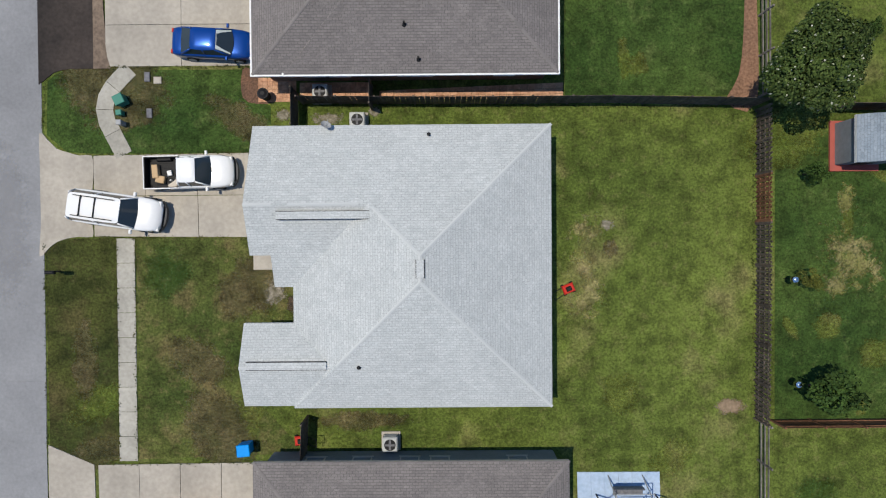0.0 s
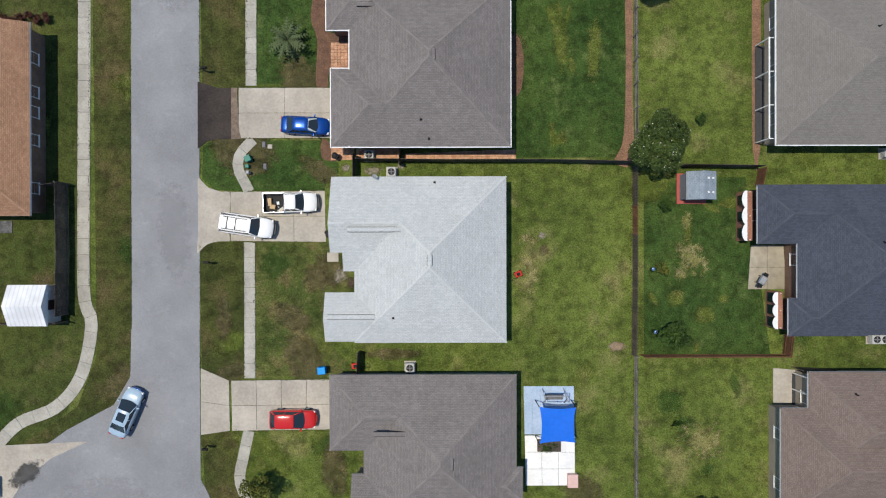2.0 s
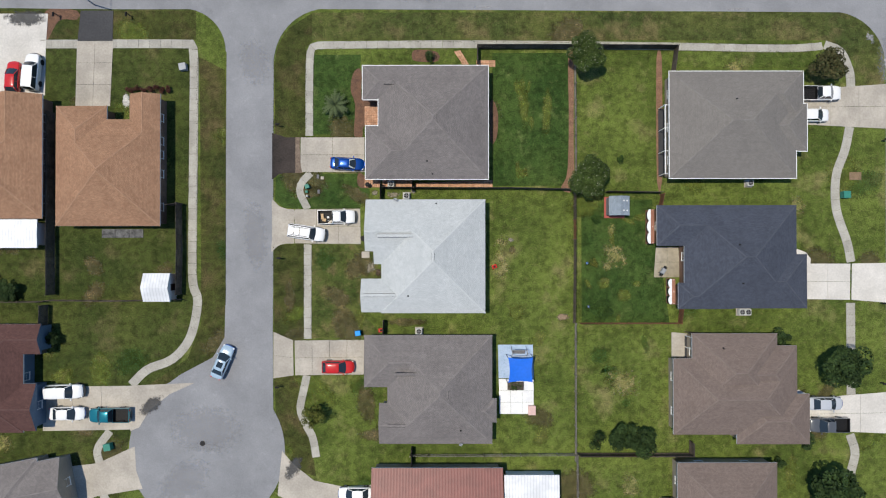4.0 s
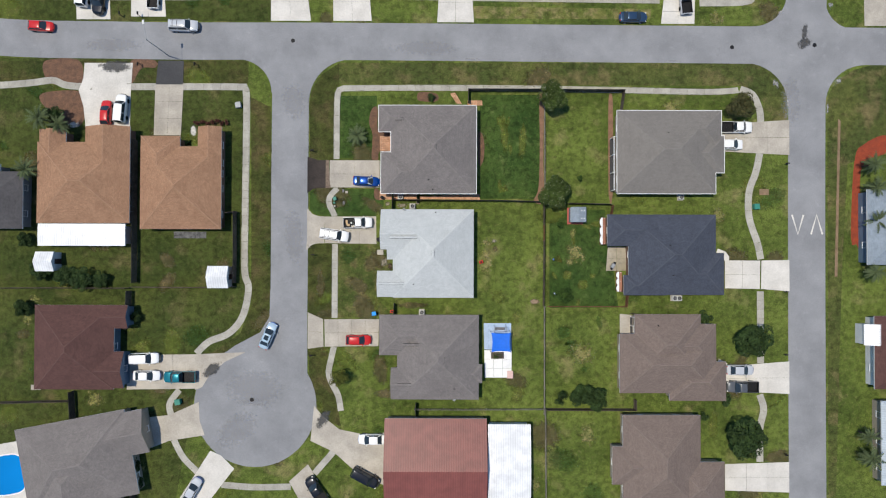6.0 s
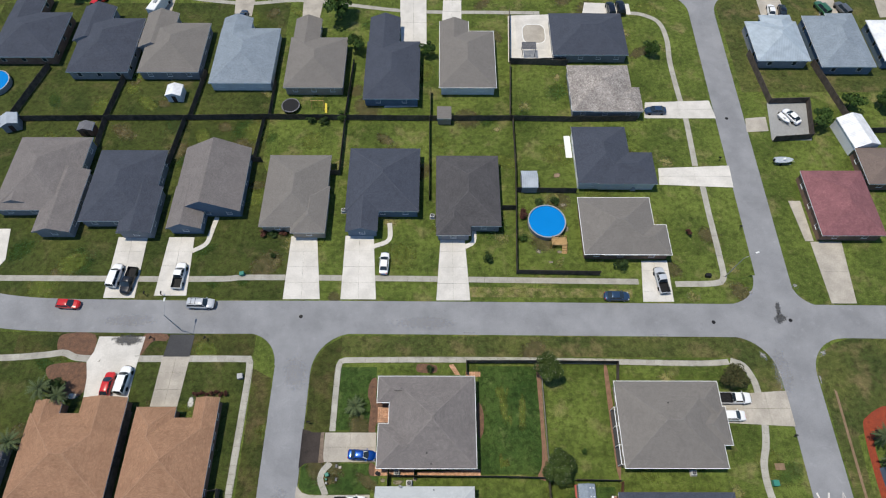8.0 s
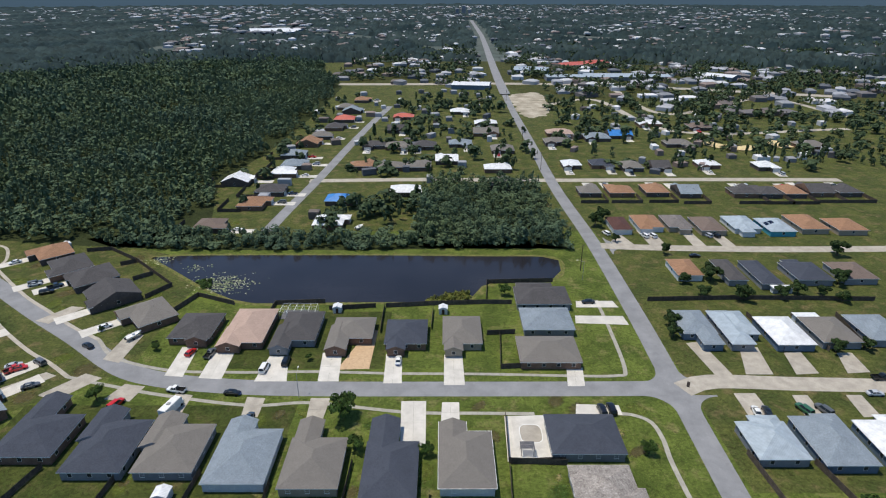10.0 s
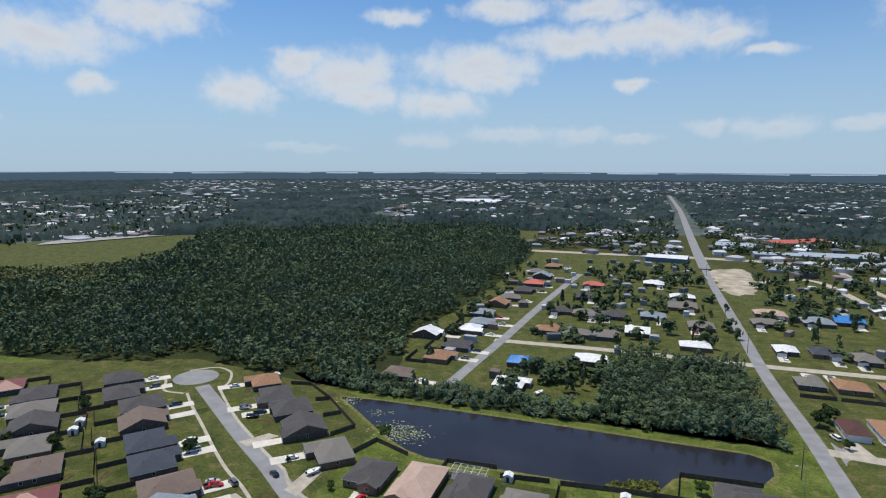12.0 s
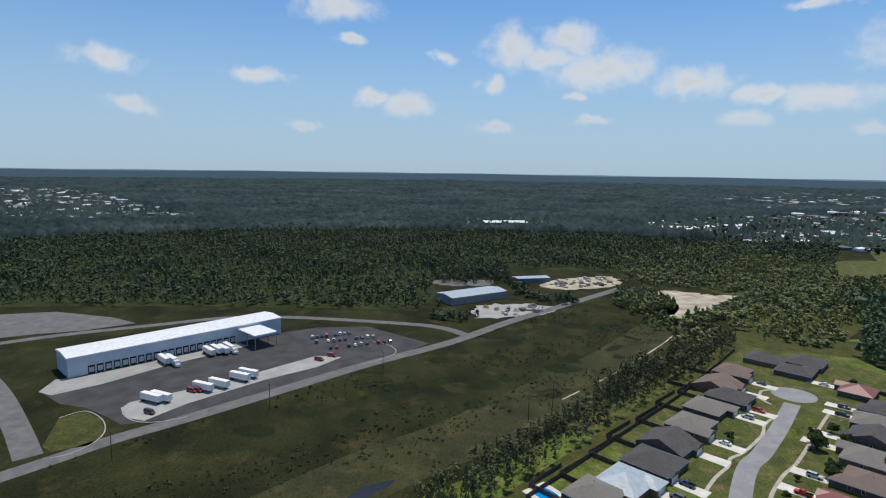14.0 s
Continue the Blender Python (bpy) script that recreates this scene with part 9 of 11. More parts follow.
def round_pool(x, y, r, h, label):
    root = empty("above_ground_pool", pose(x, y, 0), label, "pool")
    n = 40
    v, f = [], []
    for rr, z in ((r, 0), (r, h), (r + 0.12, h), (r + 0.12, h + 0.05), (r - 0.12, h + 0.05), (r - 0.12, h - 0.25)):
        v += [(rr * math.cos(2 * math.pi * k / n), rr * math.sin(2 * math.pi * k / n), z) for k in range(n)]
    for j in range(5):
        f += [(j * n + k, j * n + (k + 1) % n, (j + 1) * n + (k + 1) % n, (j + 1) * n + k) for k in range(n)]
    part("wall", mesh_of("wall", v, f, STEEL), root)
    part("water", Shape().prism(circle(0, 0, r - 0.1, n), h - 0.3, h - 0.12).mesh("water", POOL), root)
    for k in range(10):
        w = 36 * k
        part("upright", shared(("upright", h), lambda: Shape().box(-0.03, -0.06, 0, 0.04, 0.06, h).mesh("upright", STEEL)), root, "", pose((r + 0.04) * math.cos(radians(w)), (r + 0.04) * math.sin(radians(w)), 0, 0, 0, w))


round_pool(21.6, 56.3, 3.75, 1.25, "round above-ground pool with bright blue water")
round_pool(-104.2, 93.7, 3.6, 1.25, "round above-ground pool with bright blue water")


def pool_deck(x, y):
    root = empty("pool_deck", pose(x, y, 0), "honey-coloured pine deck with steps at the pool", "deck")
    for k in range(12):
        part("board", shared("deck_board", lambda: Shape().block(-1.5, -0.065, -0.03, 1.5, 0.065, 0, 0.01).mesh("board", WOOD_DECK)), root, "", pose(0, -0.85 + k * 0.15, 1.2))
    for dx in (-1.4, 1.4):
        for dy in (-0.8, 0.7):
            part("post", shared("deck_post", lambda: Shape().block(-0.05, -0.05, 0, 0.05, 0.05, 2.1, 0.02).mesh("post", WOOD_DECK)), root, "", pose(dx, dy, 0))
    for k in range(5):
        part("step", shared("deck_step", lambda: Shape().box(-0.5, -0.14, -0.04, 0.5, 0.14, 0).mesh("step", WOOD_DECK)), root, "", pose(1.0, -1.0 - k * 0.27, 1.0 - k * 0.22))
    for y0 in (-0.8, 0.7):
        part("rail", Shape().box(-1.45, y0 - 0.03, 1.95, 1.45, y0 + 0.03, 2.05).mesh("rail", WOOD_DECK), root)


pool_deck(23.7, 51.7)


def sail_set(x, y):
    root = empty("shade_sail", pose(x, y, 0), "bright blue shade sail stretched over steel posts", "shade sail")
    w, d = 1.65, 1.65
    n = 8
    v, f = [], []
    for j in range(n + 1):
        for i in range(n + 1):
            u, t = i / n * 2 - 1, j / n * 2 - 1
            px, py = u * w * (1 - 0.12 * (1 - t * t)), t * d * (1 - 0.1 * (1 - u * u))
            v.append((px, py, 2.4 + 0.12 * u * t - 0.1 * (1 - u * u) * (1 - t * t)))
    for j in range(n):
        for i in range(n):
            a = j * (n + 1) + i
            f.append((a, a + 1, a + n + 2, a + n + 1))
    m = len(v)
    v += [(p[0], p[1], p[2] - 0.015) for p in v]
    f += [tuple(k + m for k in q[::-1]) for q in f]
    part("canopy", mesh_of("canopy", v, f, TARP, smooth=True), root)
    for sx, sy in ((-1, -1), (1, -1), (1, 1), (-1, 1)):
        part("post", shared("sail_post", lambda: Shape().tube((0, 0, 0), (0, 0, 2.5), 0.045).mesh("post", BLACK)), root, "", pose(sx * 1.7, sy * 1.7, 0))


sail_set(10.4, -16.5)


def swing_frame(x, y):
    root = empty("patio_swing", pose(x, y, 0.05), "grey metal garden swing with a canopy frame", "swing")
    for sx in (-1, 1):
        part("leg", shared("swing_leg", lambda: Shape().tube((0, -0.7, 0), (0, 0, 1.8), 0.035).tube((0, 0.7, 0), (0, 0, 1.8), 0.035).mesh("leg", STEEL)), root, "", pose(sx * 1.0, 0, 0))
    part("canopy_frame", Shape().tube((-1.05, -0.4, 1.85), (1.05, -0.4, 1.85), 0.03).tube((-1.05, 0.4, 1.85), (1.05, 0.4, 1.85), 0.03).tube((-1.05, -0.4, 1.85), (-1.05, 0.4, 1.85), 0.03).tube((1.05, -0.4, 1.85), (1.05, 0.4, 1.85), 0.03).mesh("canopy_frame", STEEL), root)
    part("seat", Shape().block(-0.85, -0.25, 0.45, 0.85, 0.25, 0.53, 0.03).box(-0.85, 0.22, 0.53, 0.85, 0.27, 0.95).mesh("seat", SHADE_METAL), root)


swing_frame(10.4, -14.4)


def planter_table(x, y):
    root = empty("planter_bed", pose(x, y, 0.05), "low rectangular planter full of leafy plants", "planter")
    part("box", Shape().block(-1.1, -0.55, 0, 1.1, 0.55, 0.35, 0.03).mesh("box", WOOD_FENCE), root)
    rng = np.random.default_rng(5)
    q = sprays(rng, 260, 1.15, 0.25, 0.5, 0.1, 12)
    q[..., 1] *= 0.6
    part("plants", quads_mesh("plants", q, LEAF), root)


planter_table(10, -19.1)
utility_box(12.2, -22.4, 0.95, 1.2, 0.5, plain("pink_plastic", (0.62, 0.42, 0.38), 0.5), "pale pink storage box on the patio")


def scallop(x, y, length):
    """A white scalloped awning edge, seen as a row of arches."""
    root = empty("awning", pose(x, y, 0), "white scalloped awning along the patio wall", "awning")
    out = [(0.06, -length / 2), (0.06, length / 2)]
    for k in range(49):
        t = 1 - k / 48
        out.append((-0.15 - 0.28 * abs(math.sin(math.pi * 3 * t)) ** 0.7, (t - 0.5) * length))
    part("cloth", Shape().prism(wise(out), 2.12, 2.16).mesh("cloth", PLASTIC_WHITE), root)
    for k in range(3):
        part("window", shared("arcade_pane", lambda: Shape().block(-0.05, -0.45, 0.4, 0.03, 0.45, 1.8, 0.02).mesh("window", PANE)), root, "", pose(0.1, (k - 1) * length / 3, 0))
    part("wall", Shape().block(0.1, -length / 2, 0, 0.6, length / 2, 2.0, 0.03).mesh("wall", BRICK), root, "red brick wall below the awning")
    for dy in (-length / 2 + 0.1, 0, length / 2 - 0.1):
        part("post", shared("awn_post", lambda: Shape().tube((0, 0, 0), (0, 0, 2.12), 0.04).mesh("post", TRIM)), root, "", pose(0.35, dy, 0))


scallop(27.8, 2.6, 4.6)
scallop(30.6, -6.1, 3.4)


def grill(x, y):
    root = empty("grill", pose(x, y, 0.05, 0, 0, 60), "grey barbecue grill on the patio", "grill")
    part("body", Shape().block(-0.4, -0.28, 0.6, 0.4, 0.28, 1.05, 0.12).mesh("body", STEEL), root)
    part("shelf", Shape().box(-0.75, -0.22, 0.8, -0.4, 0.22, 0.84).box(0.4, -0.22, 0.8, 0.75, 0.22, 0.84).mesh("shelf", BLACK), root)
    for dx in (-0.35, 0.35):
        for dy in (-0.22, 0.22):
            part("leg", shared("grill_leg", lambda: Shape().box(-0.025, -0.025, 0, 0.025, 0.025, 0.62).mesh("leg", BLACK)), root, "", pose(dx, dy, 0))


grill(30, -3.4)


def mower(x, y, turn):
    root = empty("lawn_mower", pose(x, y, 0, 0, 0, turn), "red push lawn mower standing on the grass", "lawn mower")
    part("deck", Shape().block(-0.32, -0.26, 0.1, 0.36, 0.26, 0.28, 0.06).mesh("deck", RED_PAINT), root)
    part("engine", Shape().block(-0.14, -0.13, 0.28, 0.16, 0.13, 0.46, 0.05).mesh("engine", BLACK), root)
    part("handle", Shape().tube((-0.3, -0.2, 0.25), (-1.05, -0.22, 0.95), 0.018).tube((-0.3, 0.2, 0.25), (-1.05, 0.22, 0.95), 0.018).tube((-1.05, -0.22, 0.95), (-1.05, 0.22, 0.95), 0.018).mesh("handle", BLACK), root)
    for dx in (-0.26, 0.28):
        for dy in (-0.29, 0.29):
            part("wheel", shared("mower_wheel", lambda: Shape().tube((0, -0.03, 0), (0, 0.03, 0), 0.1, n=12).mesh("wheel", RUBBER)), root, "", pose(dx, dy, 0.1))


mower(7.1, -2.8, 22)
mower(-8.4, -11.5, 185)


def trampoline(x, y, r):
    root = empty("trampoline", pose(x, y, 0), "round black trampoline with a safety net frame", "trampoline")
    part("mat", Shape().prism(circle(0, 0, r - 0.25, 28), 0.78, 0.8).mesh("mat", BLACK), root)
    n = 28
    v, f = [], []
    for rr, z in ((r, 0.74), (r, 0.84), (r - 0.25, 0.84), (r - 0.25, 0.74)):
        v += [(rr * math.cos(2 * math.pi * k / n), rr * math.sin(2 * math.pi * k / n), z) for k in range(n)]
    for j in range(4):
        f += [(j * n + k, j * n + (k + 1) % n, ((j + 1) % 4) * n + (k + 1) % n, ((j + 1) % 4) * n + k) for k in range(n)]
    part("rim", mesh_of("rim", v, f, SHADE_METAL), root)
    for k in range(6):
        part("pole", shared("tramp_pole", lambda: Shape().tube((0, 0, 0), (0, 0, 2.4), 0.025).mesh("pole", BLACK)), root, "", pose((r + 0.03) * math.cos(k * math.pi / 3), (r + 0.03) * math.sin(k * math.pi / 3), 0))


trampoline(-34.2, 87.1, 2.1)


def play_set(x, y):
    root = empty("play_set", pose(x, y, 0), "small wooden swing set with yellow slide", "play set")
    part("beam", Shape().tube((-1.5, 0, 2.1), (1.5, 0, 2.1), 0.06).mesh("beam", WOOD_DECK), root)
    for dx in (-1.4, 1.4):
        part("leg", shared("play_leg", lambda: Shape().tube((0, -0.8, 0), (0, 0, 2.1), 0.05).tube((0, 0.8, 0), (0, 0, 2.1), 0.05).mesh("leg", WOOD_DECK)), root, "", pose(dx, 0, 0))
    part("slide", Shape().box(-0.25, 0, 0, 0.25, 2.2, 0.05, m=pose(1.9, -1.8, 0.1, 28, 0, 0)).mesh("slide", plain("yellow_plastic", (0.7, 0.55, 0.05), 0.4)), root)


play_set(-28, 87.3)


def street_lamp(x, y, turn, h=8.0):
    root = empty("street_lamp", pose(x, y, 0, 0, 0, turn), "grey steel street lamp with a long arm", "street lamp")
    part("pole", shared("lamp_pole", lambda: Shape().tube((0, 0, 0), (0, 0, h), 0.09, 0.06).mesh("pole", STEEL)), root)
    part("arm", shared("lamp_arm", lambda: Shape().tube((0, 0, h - 0.3), (2.4, 0, h + 0.5), 0.04, 0.035).mesh("arm", STEEL)), root)
    part("head", shared("lamp_head", lambda: Shape().block(2.3, -0.15, h + 0.44, 3.0, 0.15, h + 0.58, 0.05).mesh("head", PLASTIC_WHITE)), root)


street_lamp(55.5, 44.5, 20)
street_lamp(-38.8, 125, 90)
street_lamp(-47.9, 33.3, 95, 8.0)
street_lamp(54.6, 196.1, 180)


def power_pole(x, y, h, turn=0.0):
    root = empty("utility_pole", pose(x, y, 0, 0, 0, turn), "tall wooden utility pole with a cross-arm", "utility pole")
    part("pole", shared(("upole", h), lambda: Shape().tube((0, 0, 0), (0, 0, h), 0.17, 0.1).mesh("pole", WOOD_POLE)), root)
    part("cross_arm", shared(("uarm", h), lambda: Shape().box(-1.2, -0.06, h - 0.8, 1.2, 0.06, h - 0.65).mesh("cross_arm", WOOD_POLE)), root)
    for dx in (-1.05, -0.4, 0.4, 1.05):
        part("insulator", shared(("uins", h), lambda: Shape().tube((0, 0, h - 0.65), (0, 0, h - 0.45), 0.05, n=6).mesh("insulator", STEEL)), root, "", pose(dx, 0, 0))


for x, y in ((-180.3, -129.6), (-227.3, -91), (-276.3, -51.2), (-226.9, 17.4), (-239.4, 28.7), (64.5, 594.1), (58, 411.6), (61.6, 346.8), (55.6, 204.3), (-534.1, 508.7)):
    power_pole(x, y, 11.5, 40)


def boat(x, y, turn, size=1.0, paint_mat=PLASTIC_WHITE, label="white motor boat on a trailer"):
    root = empty("boat", pose(x, y, 0.5 * size, 0, 0, turn) @ Matrix.Scale(size, 4), label, "boat")
    rings = []
    for px, w, lo, hi in ((-2.6, 0.95, 0.2, 0.95), (-1, 1.05, 0.05, 0.95), (0.8, 1.0, 0.05, 1.0), (2.0, 0.6, 0.3, 1.1), (2.8, 0.05, 0.8, 1.15)):
        rings.append([(px, 0, lo), (px, w * 0.8, lo + 0.25), (px, w, hi), (px, w - 0.12 if w > 0.2 else 0.02, hi), (px, 0, hi - 0.3), (px, -(w - 0.12) if w > 0.2 else -0.02, hi), (px, -w, hi), (px, -w * 0.8, lo + 0.25)])
    n = 8
    v = [p for r in rings for p in r]
    f = [(k * n + j, (k + 1) * n + j, (k + 1) * n + (j + 1) % n, k * n + (j + 1) % n) for k in range(4) for j in range(n)] + [tuple(range(n))]
    part("hull", mesh_of("hull", v, f, paint_mat), root)
    part("console", Shape().block(-0.3, -0.35, 0.7, 0.4, 0.35, 1.5, 0.1).mesh("console", PLASTIC_WHITE), root)
    part("motor", Shape().block(-3.0, -0.2, 0.5, -2.6, 0.2, 1.3, 0.08).mesh("motor", BLACK), root)
    part("trailer", Shape().box(-2.4, -0.9, -0.1, 2.2, -0.8, 0.0).box(-2.4, 0.8, -0.1, 2.2, 0.9, 0.0).box(2.1, -0.05, -0.1, 3.6, 0.05, 0.0).mesh("trailer", STEEL), root)
    for s in (-1, 1):
        part("wheel", shared("boat_wheel", lambda: Shape().tube((0, -0.1, 0), (0, 0.1, 0), 0.34, n=14).mesh("wheel", RUBBER)), root, "", pose(-0.7, s * 1.05, -0.15))


boat(-98.9, 155.2, 60)
boat(77.3, 83.6, -60, 0.6)
boat(73.9, 71.8, 0, 0.75, METAL_GREY, "grey-blue skiff on a trailer beside the house")
boat(-38.6, 248.9, 60)


def camper(x, y, turn):
    root = empty("camper", pose(x, y, 0, 0, 0, turn), "white boxy motorhome parked on a drive", "motorhome")
    part("body", Shape().block(-3.4, -1.15, 0.5, 2.2, 1.15, 3.0, 0.12).block(2.2, -1.1, 1.6, 3.2, 1.1, 2.9, 0.12).mesh("body", PLASTIC_WHITE), root)
    part("cab", Shape().block(2.2, -0.95, 0.45, 4.0, 0.95, 1.5, 0.2).mesh("cab", PLASTIC_WHITE), root)
    part("roof_unit", Shape().block(-1.0, -0.4, 3.0, 0.0, 0.4, 3.25, 0.06).mesh("roof_unit", STEEL), root)
    part("windscreen", Shape().box(3.0, -0.85, 1.4, 3.3, 0.85, 1.62).mesh("windscreen", PANE), root)
    for dx in (-2.2, 2.8):
        for s in (-1, 1):
            part("wheel", shared("camper_wheel", lambda: Shape().tube((0, -0.12, 0), (0, 0.12, 0), 0.4, n=14).mesh("wheel", RUBBER)), root, "", pose(dx, s * 0.98, 0.4))


camper(-71.4, 119.4, 75)


def lily_pads():
    rng = np.random.default_rng(4)
    s = Shape()
    for cx, cy, sx, sy, n in ((-83.5, 192.8, 9, 7, 420), (-117.1, 214.2, 5, 4, 90), (-100.2, 206.9, 6, 4, 40)):
        for _ in range(n):
            x, y, r = cx + rng.normal() * sx * 0.55, cy + rng.normal() * sy * 0.55, rng.uniform(0.15, 0.4)
            s.add([(x + r * math.cos(k * 1.047), y + r * math.sin(k * 1.047), 0.03) for k in range(6)], [(0, 1, 2, 3, 4, 5)])
    tagged(new("lily_pads", s.mesh("lily_pads", island("pad_greens", ((0.3, 0.32, 0.16), (0.18, 0.22, 0.09), (0.4, 0.4, 0.24), (0.12, 0.16, 0.06))))), "pale floating lily pads on the dark pond", "lily pads", "", "stuff")


lily_pads()
woods("reeds", [(-6, 180.3), (10.1, 186.8), (11, 181.9), (6.9, 177.9), (-3.9, 177.2)], 0.9, 1.0, 0.7, 24, 0.5, LEAF_YELLOW, 61, "rust-brown reeds at the pond's edge", pine=0.0)
woods("reeds", [(-94.1, 194.6), (-89.4, 196.3), (-86.8, 191.1), (-89.1, 188.6)], 0.9, 1.0, 0.7, 24, 0.5, LEAF, 62, "green reeds at the pond's edge", pine=0.0)


def pool_cage(x, y, w, d):
    root = empty("pool_cage", pose(x, y, 0), "white framed screen enclosure over a pool", "pool cage")
    n = 5
    for k in range(n + 1):
        part("beam", shared(("cage_beam", d), lambda: Shape().box(-0.05, -d / 2, 2.6, 0.05, d / 2, 2.7).mesh("beam", TRIM)), root, "", pose(-w / 2 + w * k / n, 0, 0))
        for s in (-1, 1):
            part("post", shared("cage_post", lambda: Shape().box(-0.05, -0.05, 0, 0.05, 0.05, 2.6).mesh("post", TRIM)), root, "", pose(-w / 2 + w * k / n, s * d / 2, 0))
    for k in range(4):
        part("purlin", shared(("cage_purlin", w), lambda: Shape().box(-w / 2, -0.04, 2.71, w / 2, 0.04, 2.78).mesh("purlin", TRIM)), root, "", pose(0, -d / 2 + d * k / 3, 0))
    part("deck", Shape().box(-w / 2, -d / 2, 0, w / 2, d / 2, 0.06).mesh("deck", SHADE_METAL), root)


pool_cage(-48.9, 170, 12, 6)


def ground_pool(x, y, w, d, turn, empty_pool=False):
    root = empty("swimming_pool", pose(x, y, 0, 0, 0, turn), "in-ground pool in a white deck", "pool")
    part("deck", Shape().prism([(-w, -d), (w, -d), (w, d), (-w, d)], 0.0, 0.07).mesh("deck", CONCRETE_NEW), root)
    out = [(w * 0.62 * math.copysign(abs(math.cos(t)) ** 0.6, math.cos(t)), d * 0.62 * math.copysign(abs(math.sin(t)) ** 0.6, math.sin(t))) for t in (2 * math.pi * k / 28 for k in range(28))]
    part("water", Shape().prism(out, 0.06, 0.08).mesh("water", CONCRETE if empty_pool else POOL), root)
    part("coping", Shape().prism([(1.06 * a, 1.06 * b) for a, b in out], 0.06, 0.074).mesh("coping", PLASTIC_WHITE), root)


ground_pool(-75.5, -40.2, 5.0, 5.5, 10)
ground_pool(23, 111, 4.4, 5.2, 0, True)
def pergola(x, y, w, d, h, label):
    root = empty("pergola", pose(x, y, 0), label, "pergola")
    for px in (-w / 2, w / 2):
        for py in (-d / 2, d / 2):
            part("post", shared("pergola_post", lambda: Shape().box(-0.06, -0.06, 0, 0.06, 0.06, h).mesh("post", SHADE_METAL)), root, "", pose(px, py, 0))
        part("beam", shared("pergola_beam", lambda: Shape().box(-0.05, -d / 2 - 0.2, h, 0.05, d / 2 + 0.2, h + 0.16).mesh("beam", SHADE_METAL)), root, "", pose(px, 0, 0))
    for k in range(9):
        part("slat", shared("pergola_slat", lambda: Shape().box(-w / 2 - 0.2, -0.09, h + 0.16, w / 2 + 0.2, 0.09, h + 0.24).mesh("slat", SHADE_METAL)), root, "", pose(0, -d / 2 + d * k / 8, 0))


pergola(21.1, 104.3, 3.0, 2.2, 2.3, "dark slatted pergola on the pool deck")
ground_pool(-172.4, 18.9, 6.0, 5.0, 40)

for x, y in ((-206.2, 157.4), (-201.8, 150.7), (-183.5, 146.7), (-163.1, 227.3)):
    shed(x, y, 3.4, 3.2, 2.2, METAL_WHITE, WALL_WHITE, 40, "small white metal shed in a back yard")


def gazing_ball(x, y):
    root = empty("garden_ornament", pose(x, y, 0), "silver gazing ball on a garden stake", "garden ornament")
    part("stake", shared("ball_stake", lambda: Shape().tube((0, 0, 0), (0, 0, 0.9), 0.02).mesh("stake", BLACK)), root)

    def ball():
        v, f = [], []
        for j in range(1, 8):
            a = math.pi * j / 8
            v += [(0.24 * math.sin(a) * math.cos(w), 0.24 * math.sin(a) * math.sin(w), 1.1 + 0.24 * math.cos(a)) for w in (2 * math.pi * k / 14 for k in range(14))]
        for j in range(6):
            f += [(j * 14 + k, (j + 1) * 14 + k, (j + 1) * 14 + (k + 1) % 14, j * 14 + (k + 1) % 14) for k in range(14)]
        return mesh_of("ball", v, f + [tuple(range(14)), tuple(range(97, 83, -1))], plain("mirror_ball", (0.7, 0.72, 0.75), 0.15, 1.0), smooth=True)
    part("ball", shared("gazing", ball), root)


gazing_ball(19.6, -2.3)
gazing_ball(19.8, -8.2)


# ---- farther streets ----
def row(items, rot, w=15, d=17, walls=(WALL_SHADED, WALL_BROWN, WALL_SHADED), windows=True, drive=9.0, yard=9.0):
    paints = (WHITE, SILVER, BLACKC, GREYC, RED, WHITE, NAVY)
    for k, (what, roof, x, y) in enumerate(items):
        m = pose(x, y, 0, 0, 0, rot)
        ww, dd = w + (k * 5) % 3, d + (k * 3) % 3
        side = 1 if k % 2 else -1
        if drive:
            cx = side * ww * 0.27
            quad = [m @ Vector((cx + a, b, 0)) for a, b in ((-2.7, -dd / 2 - drive - 2.5), (2.7, -dd / 2 - drive - 2.5), (2.4, -dd / 2 + 1), (-2.4, -dd / 2 + 1))]
            slab_field("driveway", [(p.x, p.y) for p in quad], 1, 2, 0.058, CONCRETE_NEW, "pale concrete driveway to the street")
            if k % 4 != 3:
                p = m @ Vector((cx + 0.9, -dd / 2 - 4.2, 0))
                car(("sedan", "suv", "pickup", "hatch")[k % 4], paints[(k * 3) % 7], p.x, p.y, rot + (90 if k % 3 else -90), "vehicle parked on the concrete drive")
        if yard:
            pts = [m @ Vector((a, b, 0)) for a, b in ((-ww / 2 - 1.2, dd / 2 - 3), (-ww / 2 - 1.2, dd / 2 + yard), (ww / 2 + 1.2, dd / 2 + yard))]
            fence([(p.x, p.y) for p in pts], label="dark board fence round a back yard", single=False)
        simple_house("single-storey house with %s roof" % what, x, y, rot, w + (k * 5) % 3, d + (k * 3) % 3, roof, walls[k % len(walls)], k, windows=windows)


